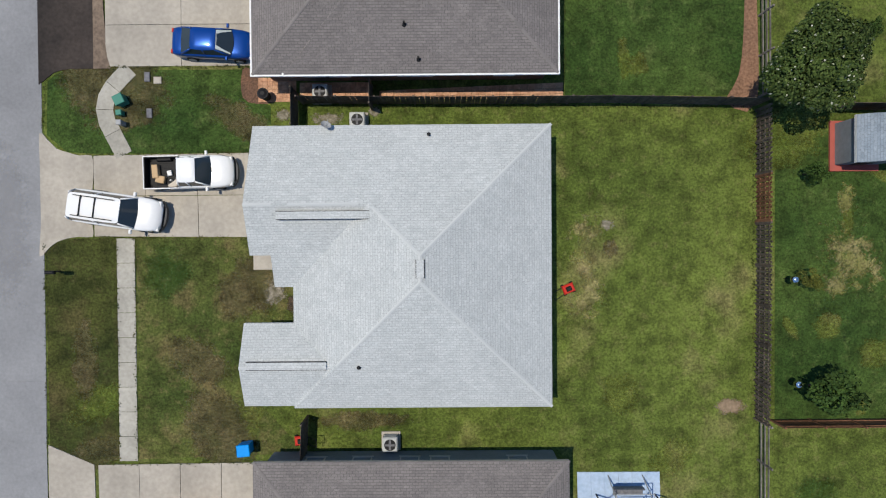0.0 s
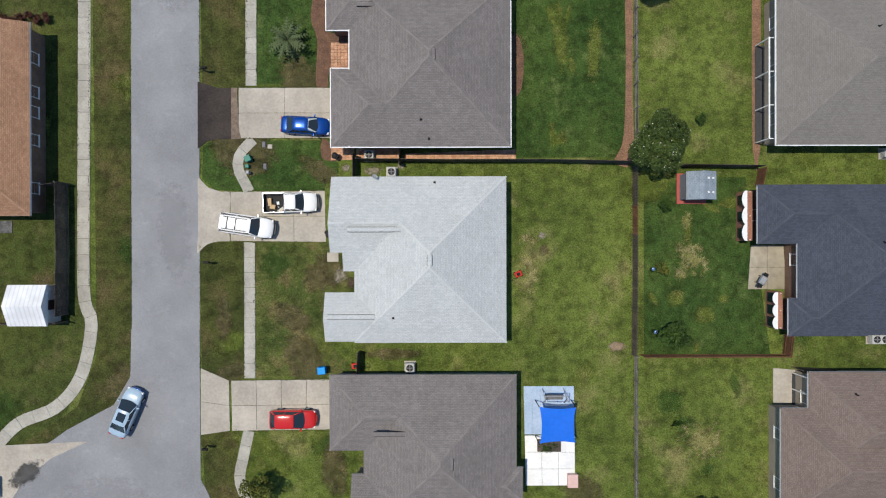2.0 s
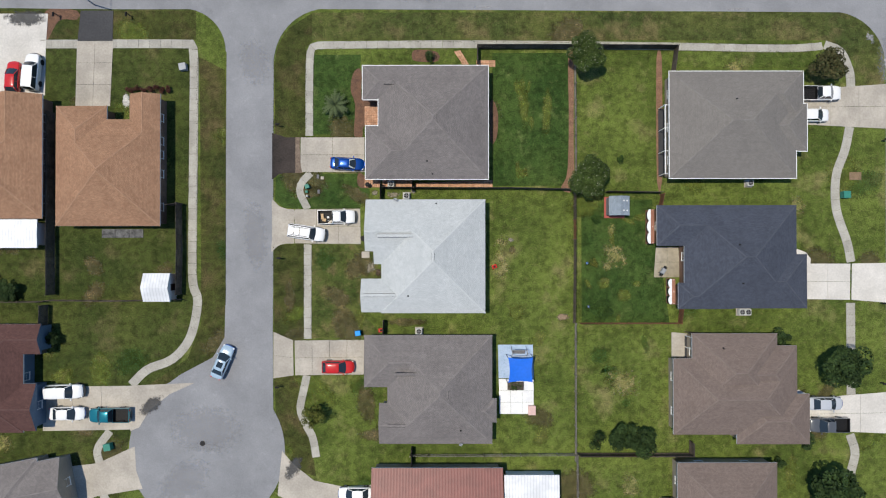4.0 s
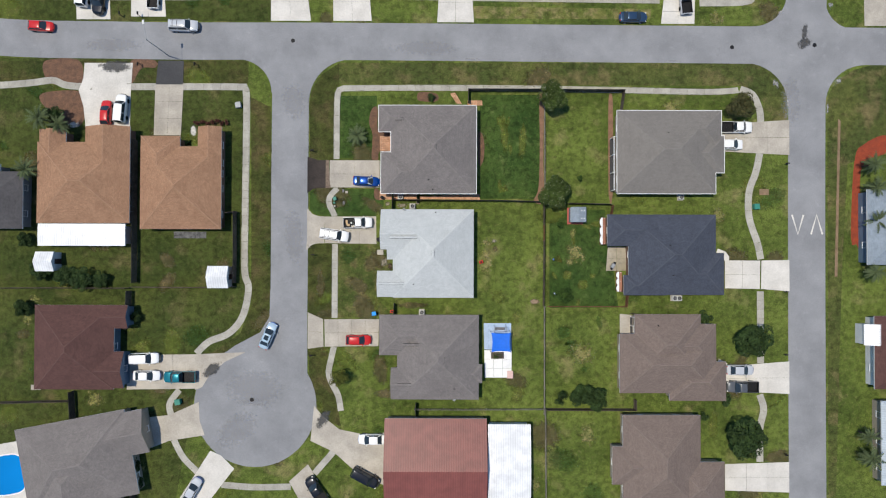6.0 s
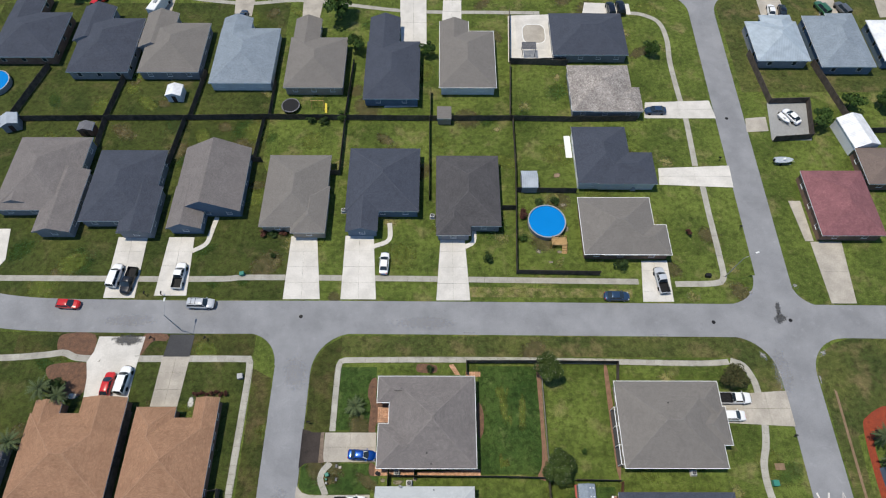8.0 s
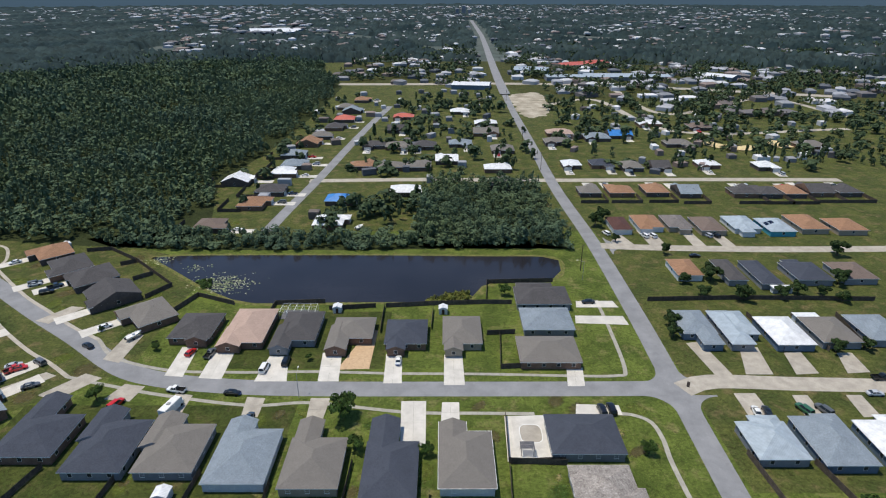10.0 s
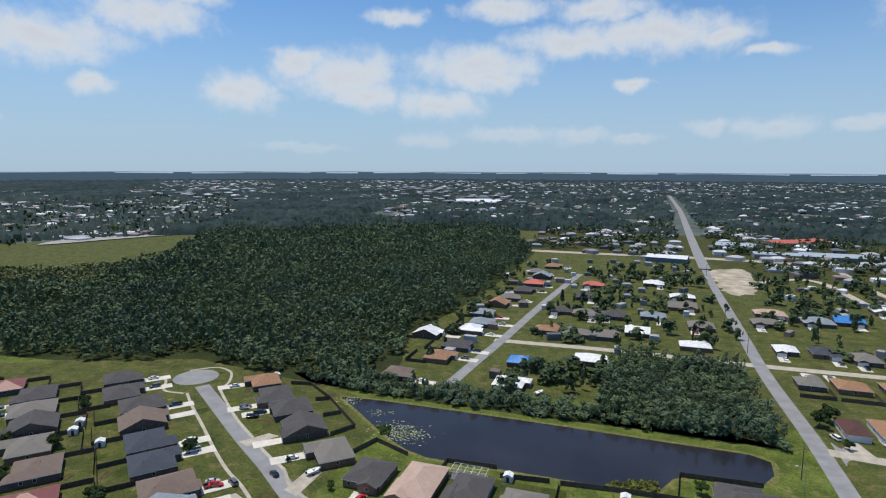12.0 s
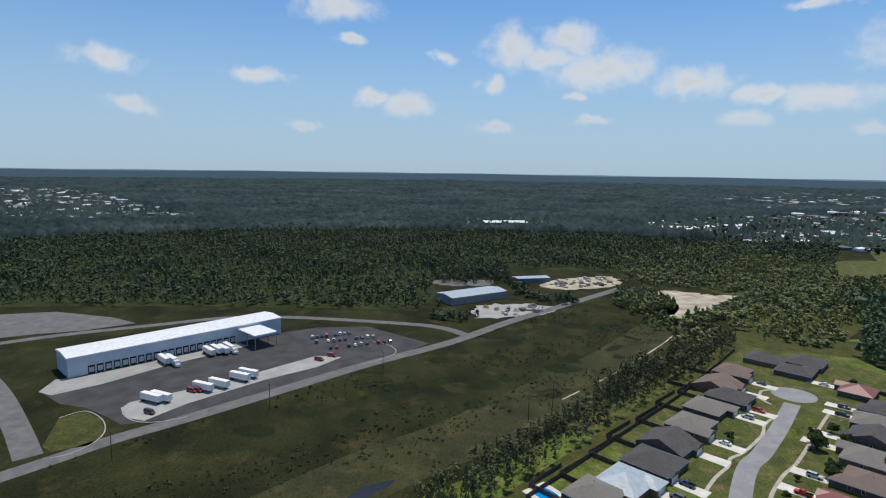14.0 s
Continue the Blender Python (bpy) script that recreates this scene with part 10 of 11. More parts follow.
CH, NV, TP, BR = ("charcoal shingle", ROOF_CHAR), ("charcoal blue shingle", ROOF_NAVY), ("taupe shingle", ROOF_TAUPE), ("brown shingle", ROOF_BROWN)
RD, OR, WH, BL = ("brick-red metal", ROOF_RED), ("terracotta shingle", ROOF_ORANGE), ("white metal", METAL_WHITE), ("blue-grey shingle", ROOF_BLUE)
row([(*TP, -170.1, 34.7), ("pale grey metal", METAL_PALE, -178.5, 46.2), (*CH, -193.7, 58.3), (*CH, -208.2, 67.3), (*TP, -225.3, 83.2), (*TP, -243.4, 96.2), (*CH, -257.4, 109.9), (*BR, -271.4, 109.9), (*BR, -291.3, 126.8)], 138, 16, 18, yard=11)
row([(*CH, -296.7, 158.8), (*CH, -314.5, 152.3), (*CH, -310.6, 171.2)], 230, 17, 17, drive=0, yard=0)
row([(*RD, -271, 171.9), (*CH, -248.9, 170.3), (*TP, -233.9, 158.6), (*CH, -218.9, 147.7), (*TP, -204.7, 134.2), (*BR, -186.7, 123.8), (*RD, -169, 108.5), (*CH, -155.5, 96.1)], -42)
row([(*CH, -229.5, 199.4), (*CH, -213.8, 185.4), (*CH, -195.9, 177.5), (*BR, -182, 164.5), (*NV, -166.4, 153.1), (*NV, -152.2, 141.3), (*BR, -136.2, 130), (*BL, -124.7, 115.9)], 140)
row([(*OR, -164.1, 217.2), (*CH, -149.3, 204.8), (*CH, -134.2, 195.7), (*CH, -119, 181.4), (*TP, -100, 166.8)], -48, 15, 16, yard=0)
# lots along the lane at the wood's edge
row([(*BR, -107, 249.5), (*OR, -96.6, 280.3), (*CH, -94.2, 302.3), (*WH, -118.4, 319.3), (*WH, -94.8, 337.1), (*BL, -93.1, 354.2), (*BL, -99.3, 378.7), (*OR, -96.5, 410.6)], 90, 13, 16)
row([(*TP, -90.6, 433.8), (*CH, -85.4, 463.9), ("scarlet metal", ROOF_SCARLET, -83.6, 495.5), (*BL, -82.5, 531.4), (*TP, -90.2, 552.5), (*OR, -79.6, 590.2)], 90, 14, 17, windows=False, drive=6, yard=0)
row([(*CH, -48, 402.5), (*TP, -31.1, 400), (*CH, -12.5, 402.6), (*CH, -35.4, 455.4), ("scarlet metal", ROOF_SCARLET, -33.6, 503.3), (*BL, 13.1, 407.3), (*TP, 41.7, 392.1)], 0, 16, 15, windows=False, drive=6, yard=0)
row([(*OR, -50.8, 352.3), (*TP, -31.9, 350.6), (*TP, -14.7, 350.2), (*WH, 3.1, 364.7), (*WH, 34.4, 346.2)], 180, 15, 14, windows=False, drive=6, yard=0)
row([("blue tarp and white metal", METAL_BLUE, -52.5, 286.2), (*WH, -52.1, 253.8), (*WH, -20, 301), (*TP, 35.3, 310.9)], 90, 12, 17, drive=0, yard=0)
# beyond the pond, east of the long street
row([(*TP, 80.5, 301), (*OR, 97.5, 301), (*OR, 117, 301.5), (*BL, 134, 299.5), (*CH, 164, 299.5), (*CH, 177, 299), (*OR, 190.5, 299), (*CH, 205.5, 301), (*CH, 221, 301)], 180, 12, 15)
row([(*WH, 81.5, 352), (*NV, 100.5, 353), (*TP, 118, 349), (*CH, 135.5, 349), (*WH, 167.5, 352), (*WH, 202, 348)], 0, 12, 15, windows=False, drive=6, yard=0)
row([(*TP, 82.9, 412.6), ("pink shingle", ROOF_PINK, 90, 441), (*BL, 115.3, 426.9), ("bright blue metal", METAL_BLUE, 134.5, 435.4), (*WH, 170.3, 474.6), (*TP, 168.7, 406.8), (*BR, 206.5, 463.3), (*TP, 33.6, 444.1), (*WH, 35.9, 477), (*WH, 15.9, 527.7), (*TP, 260.6, 401.7)], 0, 18, 15, windows=False, drive=6, yard=0)


# ---- the depot beyond the meadow ----
sheet("depot_yard", [(-236.1, -200.4), (-262.1, -183), (-341.3, -123.6), (-353.7, -107.6), (-360.1, -75.9), (-328.1, -32.6), (-301.1, -51.7), (-278, -74), (-248.7, -98.4), (-214.1, -127.7), (-207.3, -143.5), (-213.6, -153.6), (-221.2, -168.5), (-224, -181.9)], 0.016, ASPHALT_DARK, 0.06, label="dark asphalt depot yard")
sheet("depot_apron", [(-235.4, -200.4), (-250.6, -204), (-254.6, -195.1), (-282, -172.9), (-317.6, -144), (-312, -135), (-276.1, -162), (-247.4, -178.8), (-232.3, -192.1)], 0.022, CONCRETE_GREY, 0.06)
sheet("depot_strip", [(-222.7, -153.4), (-228.7, -153.4), (-256.9, -123.5), (-298.6, -91.6), (-298.2, -77.2), (-280.9, -86.5), (-261, -105.7), (-229.4, -128.6), (-211.6, -136.8), (-213.4, -145.1)], 0.022, CONCRETE_GREY, 0.06, label="pale concrete trailer parking strip")
road("depot_road", [(-149.2, -170.3), (-166.4, -158.5), (-179.6, -149.3), (-195.1, -139), (-218.8, -118.3), (-249.3, -93.3), (-288, -61.5), (-333, -19.5), (-382.6, 16.1), (-437.9, 61.4), (-510, 120.6)], 8, 0.03, ASPHALT_CLOUD_SHADED, "grey asphalt road past the depot")
road("depot_road_branch", [(-346, -9.8), (-363.1, -28.5), (-370.6, -59.1), (-376.7, -129.9), (-369.7, -174.3), (-348.2, -209.4), (-321.5, -250.4), (-300.3, -275.1), (-281.2, -290.5)], 7, 0.034, ASPHALT_CLOUD_SHADED, "grey asphalt branch road behind the depot")
road("depot_lane", [(-179.4, -159.5), (-199.6, -180.5), (-230, -213.9), (-262.6, -254.2)], 9, 0.038, ASPHALT_CLOUD_SHADED, "grey asphalt lane into the depot")
sheet("depot_lot", [(-353.2, -344.9), (-371.8, -295.9), (-362.1, -248.8), (-350.4, -225.8), (-330.7, -246.2), (-319.2, -270), (-301.2, -296.3)], 0.02, ASPHALT_CLOUD_SHADED, 0.06)
sheet("depot_island", [(-210.7, -171.8), (-217.9, -166.2), (-211.4, -154.4), (-200.5, -145.9), (-190.1, -144.3), (-184, -154.7), (-187.6, -160.8)], 0.03, GRASS_VERGE, 0.06)
sheet("sand_clearing", ragged([(-499.5, 148.7), (-504.2, 166.4), (-491.1, 188.1), (-487.7, 212), (-465.8, 187.9), (-436.8, 167.8), (-422.3, 148.4), (-406.5, 137.5), (-413.7, 131.6), (-441.5, 147.8), (-468.8, 148.7)], 3.0, 1), 0.02, SAND, 0.05, label="patch of bare white sand")
sheet("sand_clearing", ragged([(-542.3, 68), (-564.7, 122.5), (-522.3, 118.5), (-499.6, 79.7), (-505.4, 51.1)], 3.0, 2), 0.02, SAND, 0.05)
sheet("storage_yard", ragged([(-429.6, -3.2), (-435.7, 44.1), (-414.9, 48.1), (-395, 18.5), (-394.9, -7)], 3.0, 5), 0.02, CONCRETE_GREY, 0.05)
sheet("storage_yard", ragged([(-526.5, -42.9), (-530.8, 6.8), (-506.1, 1.4), (-500.6, -38.4)], 3.0, 6), 0.02, ASPHALT_CLOUD_SHADED, 0.05)
sheet("small_lake", rounded([(-878.8, 403.1), (-926.9, 475.7), (-802.7, 418.7), (-769.3, 378.3), (-800.1, 371.2)]), 0.02, POND, 0.03)
sheet("small_lake", rounded([(-560.4, 175), (-536.9, 223.4), (-523, 215.3), (-537.8, 173.2)]), 0.02, POND, 0.03)
sheet("meadow_pool", [(-165.4, -43.3), (-171.6, -40.1), (-177.3, -30), (-173.1, -31.2), (-167.7, -35.7), (-162, -39.9)], 0.012, POND, 0.02)
sheet("sand_clearing", ragged([(-900.7, -797.2), (-973.5, -754.9), (-903.9, -692), (-806.5, -662.4), (-720.5, -640.5)], 3.0, 3), 0.02, SAND, 0.05)
sheet("sand_clearing", ragged([(70.6, 623.4), (103.7, 640.7), (97.6, 533.5), (76.1, 511), (70.4, 546.5)], 3.0, 4), 0.02, SAND, 0.05, label="bare sandy lot beside the road")
for line in ([(190.7, 430.6), (193.4, 413.4), (200.1, 402.4)], [(202.4, 407.3), (209.6, 398.2), (223, 402)], [(240.9, 420.9), (242.4, 409.4), (244.7, 400)]):
    road("sand_heap", line, 12, 0.6, plain("yellow_sand", (0.6, 0.48, 0.26), 0.9, grain=0.2), "heap of yellow sand on a field")
road("meadow_strip", [(-400, 132), (-360, 104), (-318, 77), (-284, 51), (-259, 31), (-232, 9), (-207, -12), (-184, -36), (-150, -64)], 30, 0.0043, MEADOW_RIPE, "ripe rough grass along the sandy track")
for line in ([(-396.9, 134.4), (-360.8, 117.3), (-318.6, 88.6), (-284.5, 62.7), (-272, 52.2)], [(-262, 43.8), (-251, 34.4)]):
    road("meadow_track", line, 0.9, 0.014, SAND, "broken stretch of sandy track across the meadow")
sheet("green_field", rounded([(-696.2, 408.3), (-716.2, 484.3), (-673.1, 547.5), (-616.8, 537.5), (-569.9, 468.1), (-583.1, 393.9), (-572.2, 338.8)]), 0.02, GRASS_OLIVE, 0.05, label="light green open field")
sheet("green_field", rounded([(-497.9, 1133), (-441.3, 1350.7), (-346.8, 1201.7), (-397.7, 1059.1)]), 0.02, GRASS_VERGE, 0.05)
sheet("fence_strip", [(-166.4, 1.5), (-224.9, 50), (-276.1, 93.3), (-352.3, 148.3), (-363.4, 244.1), (-323.3, 218.1), (-345.1, 155.1), (-269.1, 96.2), (-217.6, 52.8), (-167.4, 12)], 0.012, GRASS_VERGE, 0.03, label="mown strip behind the back fences")
fence([(-168.9, 12.1), (-185.5, 26.6), (-216.6, 52.6), (-257.9, 87.4), (-332.9, 143.5)], label="long dark board fence behind the back yards", single=False)

road("kerb", [(-210.7, -171.8), (-217.9, -166.2), (-211.4, -154.4), (-200.5, -145.9), (-190.1, -144.3), (-182.6, -147.4), (-179.4, -151.6)], 0.5, 0.16, CONCRETE_GREY, "pale concrete kerb round the planted island")
road("kerb", [(-222.7, -153.4), (-214.4, -146.4), (-210, -137), (-212.6, -126.8), (-216.8, -122)], 0.5, 0.16, CONCRETE_GREY, "pale concrete kerb of the trailer strip")
road("kerb", [(-287.7, -64.5), (-292.9, -58), (-308.2, -49.7), (-321.2, -54.9), (-327.7, -66.1)], 0.5, 0.16, CONCRETE_GREY, "pale concrete kerb of the car park")


def depot():
    bx, by = -255.2, -196.1
    cx, cy = -338.6, -125.2
    length = math.hypot(cx - bx, cy - by)
    turn = math.degrees(math.atan2(cy - by, cx - bx))
    m = pose(bx, by, 0, 0, 0, turn)
    root = empty("warehouse", m, "long white metal depot with a row of dock doors", "warehouse")
    depth, h = 20.0, 10.0
    s = Shape().box(-4, 0.3, 0, length, depth, h)
    part("wall", s.mesh("wall", surface("pale_metal_wall", (0.5, 0.56, 0.62), (0.44, 0.5, 0.56), 0.5, 0.2, 3, 0.05)), root)
    v = [(-4.4, -0.1, h), (length + 0.4, -0.1, h), (length + 0.4, depth + 0.4, h), (-4.4, depth + 0.4, h), (-4.4, depth / 2, h + 1.0), (length + 0.4, depth / 2, h + 1.0), (-4.4, -0.1, h - 0.5), (length + 0.4, -0.1, h - 0.5), (length + 0.4, depth + 0.4, h - 0.5), (-4.4, depth + 0.4, h - 0.5)]
    part("roof", mesh_of("roof", v, [(0, 1, 5, 4), (2, 3, 4, 5), (6, 7, 1, 0), (8, 9, 3, 2), (9, 6, 0, 4, 3), (7, 8, 2, 5, 1), (9, 8, 7, 6)], METAL_WHITE, uv=True), root)
    for k in range(int((length - 30) / 3.8)):
        x = 6 + k * 3.8
        d = part("dock_door", shared("dock_door", lambda: Shape().box(-1.45, -0.05, 0.2, 1.45, 0.28, 4.3).mesh("dock_door", BLACK)), root, "", pose(x, 0, 0))
        part("shutter", shared("shutter", lambda: Shape().block(-1.1, -0.12, 1.0, 1.1, -0.04, 3.6, 0.03).mesh("shutter", METAL_GREY)), d)
    c = part("canopy", Shape().box(length - 28, -20, 7.6, length - 14, 0.25, 8.2).mesh("canopy", METAL_WHITE), root)
    for x in (length - 27.5, length - 14.5):
        for y in (-19.5, -10):
            part("post", shared("canopy_post", lambda: Shape().box(-0.2, -0.2, 0, 0.2, 0.2, 7.6).mesh("post", STEEL)), c, "", pose(x, y, 0))
    return m, length


DEPOT, DEPOT_LENGTH = depot()


def lorry_trailer(x, y, turn, label="white box trailer parked in the depot yard", cab=None):
    root = empty("trailer", pose(x, y, 0, 0, 0, turn), label, "trailer")
    part("box", shared("trailer_box", lambda: Shape().block(-5.5, -1.25, 1.2, 5.5, 1.25, 4.0, 0.06).mesh("box", PLASTIC_WHITE)), root)
    part("frame", shared("trailer_frame", lambda: Shape().box(-5.3, -0.5, 0.9, 5.3, 0.5, 1.2).box(4.0, -0.8, 0, 4.2, 0.8, 0.9).mesh("frame", BLACK)), root)
    for dx in (-4.6, -3.4):
        for s in (-1, 1):
            part("wheel", shared("lorry_wheel", lambda: Shape().tube((0, -0.15, 0), (0, 0.15, 0), 0.5, n=12).mesh("wheel", RUBBER)), root, "", pose(dx, s * 1.05, 0.5))
    if cab:
        part("cab", Shape().block(5.9, -1.2, 0.6, 8.2, 1.2, 3.4, 0.2).block(8.2, -1.1, 0.6, 9.4, 1.1, 1.9, 0.2).mesh("cab", cab), root)


BOX_TURN = math.degrees(math.atan2(DEPOT[1][0], DEPOT[0][0]))
for k, (x, y) in enumerate(((-278, -166), (-278.5, -162.3), (-293.9, -149.6), (-297.2, -147), (-297.6, -143.3), (-301.8, -142))):
    lorry_trailer(x, y, BOX_TURN - 90, "white lorry backed up to a dock door", paint(WHITE) if k in (1, 5) else None)
for x, y in ((-229.7, -144.3), (-231.3, -140.9), (-244.4, -128.4), (-249.2, -123.2), (-258.6, -117.3), (-263.5, -115.1)):
    lorry_trailer(x, y, BOX_TURN - 70)
for x, y in ((-242.6, -132.8), (-242.9, -130.3), (-291.2, -88), (-298.4, -82.9), (-218.4, -138.5)):
    car("van", (0.38, 0.03, 0.015) if x < -230 else (0.1, 0.03, 0.02), x, y, BOX_TURN - 70, "red service van in the depot yard")
for r, (x0, y0, x1, y1) in enumerate(((-328.9, -105.6, -343.8, -81.5), (-321.7, -98.3, -336.8, -67.8), (-312.1, -87.4, -328.8, -56.2))):
    for k in range(11):
        if (k * 7 + r * 3) % 5 == 0:
            continue
        car(("sedan", "suv", "hatch")[(k + r) % 3], (WHITE, GREYC, BLACKC, SILVER, NAVY, RED, GREYC)[(k * 3 + r) % 7], x0 + (x1 - x0) * k / 10, y0 + (y1 - y0) * k / 10, BOX_TURN + 60, "car in the depot's car park", group="depot car park")


def hall(p, q, depth, h, label, roof=METAL_PALE, wall=WALL_BLUE):
    (x0, y0), (x1, y1) = p, q
    length, turn = math.hypot(x1 - x0, y1 - y0), math.degrees(math.atan2(y1 - y0, x1 - x0))
    return house(label, (("X", 0.0, 0.0, length, depth),), roof, wall, TRIM, x0, y0, turn, h, windows=False, over=0.2, pitch=0.12, category="hall", name="hall")


hall((-541, 57), (-531, 25), 12, 4.0, "low pale blue metal building among the trees")
hall((-423.2, -24.3), (-455.8, 18.3), 23, 6.0, "broad pale metal hall beside the road", wall=WALL_GREY)
hall((171.5, 838), (245, 884), 34, 6.0, "long low building with red roof in the town", ROOF_SCARLET, WALL_TAN)
hall((128, 733), (282, 733), 26, 5.0, "long pale building along the broad road", METAL_PALE, WALL_GREY)
hall((-1044.2, 299), (-996.5, 363.3), 25, 5.0, "long low white hall at the wood's edge", METAL_WHITE)
hall((-1052.7, 2), (-1069.8, 82), 40, 6.0, "white hall in a clearing", METAL_WHITE)
hall((-1031.3, 285.3), (-1030, 371.6), 30, 6.0, "long low white hall among the woods", METAL_WHITE)
hall((-1053.5, 394.7), (-1102.9, 489.3), 30, 6.0, "long low white hall among the woods", METAL_WHITE)
hall((9.7, 669.5), (52.1, 662.9), 30, 5.0, "long white metal building by the broad road", METAL_WHITE)
hall((94.1, 805.1), (139.2, 795), 40, 5.0, "long pale building by the broad road", METAL_PALE)
hall((176.5, 740.4), (250.5, 738.9), 30, 5.0, "long low grey building by the broad road", METAL_GREY)
hall((318, 758.2), (351.8, 723.9), 30, 5.0, "long row of white storage sheds", METAL_WHITE)
hall((-480.6, 1585.3), (-375, 1542.4), 80, 8.0, "large white building among the woods", METAL_WHITE)
hall((-490.2, 1566.5), (-392.7, 1602.1), 80, 8.0, "large white building among the woods", METAL_WHITE)


def scrap_piles(outline, n, seed, label):
    """Low heaps and machines of a work yard."""
    r = np.random.default_rng(seed)
    xs, ys = np.array([p[0] for p in outline]), np.array([p[1] for p in outline])
    px, py = r.uniform(xs.min(), xs.max(), n * 5), r.uniform(ys.min(), ys.max(), n * 5)
    ok = inside(px, py, outline)
    s = Shape()
    for x, y in list(zip(px[ok], py[ok]))[:n]:
        w, d, h = r.uniform(1.5, 6), r.uniform(1.5, 3.5), r.uniform(0.8, 2.6)
        s.box(-w / 2, -d / 2, 0, w / 2, d / 2, h, taper=min(w, d) * r.choice((0.05, 0.3)), m=pose(x, y, 0, 0, 0, r.uniform(0, 180)))
    tagged(new("scrap_piles", s.mesh("scrap_piles", island("scrap", ((0.5, 0.5, 0.48), (0.3, 0.22, 0.1), (0.12, 0.1, 0.09), (0.45, 0.4, 0.3), (0.25, 0.26, 0.28))))), label, "heaps", "", "stuff")


scrap_piles([(-506.1, 56.1), (-539.4, 67.6), (-561.6, 121.8), (-524.9, 118), (-502, 80)], 46, 3, "heaps and machines of a work yard")
scrap_piles([(-420.5, -3.2), (-433.8, 43.9), (-416.3, 46.2), (-397.9, 16.7)], 22, 4, "vans and pallets beside the hall")
scrap_piles([(-551.8, 175), (-536.1, 218.1), (-522.6, 212.7), (-532.3, 171.4)], 20, 5, "pale stacks beside a water-filled pit")


# ---- woods, meadow and distance ----
WOOD_NEAR = [(-326.9, 207.2), (-290.9, 211.3), (-253.2, 223.6), (-221.1, 238.3), (-179.8, 233.1), (-155.1, 228.8), (-131.8, 228), (-106, 236), (-116, 273.2), (-131, 318), (-127, 345), (-120, 397.8), (-116, 503.1), (-116, 686.6), (-151.1, 761.7), (-200.4, 621.5), (-280.5, 516.7), (-361.4, 392), (-405.9, 309.6), (-391.6, 249.8)]
WOOD_FAR = [(-395, 252.1), (-410, 312.7), (-365.2, 396.2), (-283.8, 522.7), (-202.9, 629.1), (-152.1, 773.2), (-175.7, 898.5), (-289.3, 974.5), (-458.5, 946.7), (-595.2, 878.7), (-662.4, 788.9), (-563.1, 601), (-463.4, 447.6), (-476.3, 350.6), (-481.1, 291.1)]
BANK_WOOD = [(-160.6, 237.3), (-133.4, 245.3), (-110.3, 241.1), (-83.5, 238.6), (-48, 239.2), (-12.8, 238.5), (-8.3, 251.7), (55.6, 226.3), (16.2, 226.5), (-30.9, 224.6), (-78.8, 224.4), (-120.9, 225.7), (-144.7, 228.1)]
EAST_WOOD = [(-10, 298.1), (-1, 318.5), (27.4, 309.7), (53.2, 315), (55.6, 262), (56.7, 225.8), (23.2, 226.3), (-7.4, 226.9), (-11.9, 244.9)]
WEST_WOOD = [(-374.6, -364.9), (-387.1, -307.5), (-398.6, -217), (-405.4, -122.5), (-406.2, -48), (-465.3, -38.2), (-539.5, -52), (-586.8, 13.4), (-617.1, 26.2), (-595.6, 71.7), (-597.5, 175), (-557, 231.6), (-724.5, 313.2), (-674, 396.9), (-904.6, 546.5), (-958.8, 526.8), (-926.9, 475.7), (-891.9, 400.8), (-967.8, 407.7), (-956.9, 224.3), (-1030.8, 93.9), (-1010, -6), (-997.9, -253.5), (-938.9, -528.7), (-887.6, -679.8), (-793.3, -651.9), (-713, -681.2)]
WEST_LAND = [(-106.4, -146.2), (-154.1, -166.2), (-349.3, -377), (-822.1, -865.3), (-1144.4, 689.3), (-682.3, 451), (-369.9, 248.3), (-352.3, 148.3), (-255.8, 66.7), (-193.4, 7.9), (-160.8, -27.5), (-113.8, -59)]
sheet("rough_ground", [(-1000, 246), (1000, 246), (1000, 1500), (-1000, 1500)], 0.0015, GRASS_OLIVE, 0.02, label="dull olive grassland beyond the pond")
sheet("rough_ground", WEST_LAND, 0.002, MEADOW, 0.02, label="rough green open ground with cloud shade in its colour")
MEADOW_LINE = [(-154.1, -166.2), (-190.3, -133.7), (-241.5, -90.6), (-323.1, -19), (-375.5, 17.6), (-485.2, 110.2), (-501, 142.5), (-421.9, 144.6), (-358.6, 150.8), (-259.2, 67.5), (-199.6, 8.2), (-160.8, -27.5), (-112.7, -71.6)]
DEPOT_TREES = [(-446.4, -42.7), (-402.2, -25.5), (-398.9, -5.0), (-384.7, 15.9), (-374.4, -7.5), (-383.6, -37.0)]
HALL_TREES = [(-627.2, -70.4), (-614.9, 27.9), (-522.8, 21.8), (-474.7, 55.2), (-462.5, 79.9), (-440.2, 73.1), (-437.4, 50.9), (-470.3, 23.0), (-495.2, 22.4), (-513.7, -43.2)]
TREE_LINE = [(-160, -26), (-194.5, 5.8), (-228.2, 28.2), (-270.1, 59.5), (-313, 96.5), (-352, 138), (-345, 152), (-285.9, 103.2), (-245, 66), (-213.1, 39.2), (-186.1, 19.1), (-152, -10)]
SCRUB = [(-589.7, 155.6), (-652.1, 236.7), (-543, 329.6), (-457.6, 442), (-432.2, 401.1), (-423.8, 311.1), (-391.6, 249.8), (-348.1, 208.3), (-336.8, 170.6), (-345.7, 151), (-408, 168.7), (-471.7, 209.7), (-540.5, 181.3)]
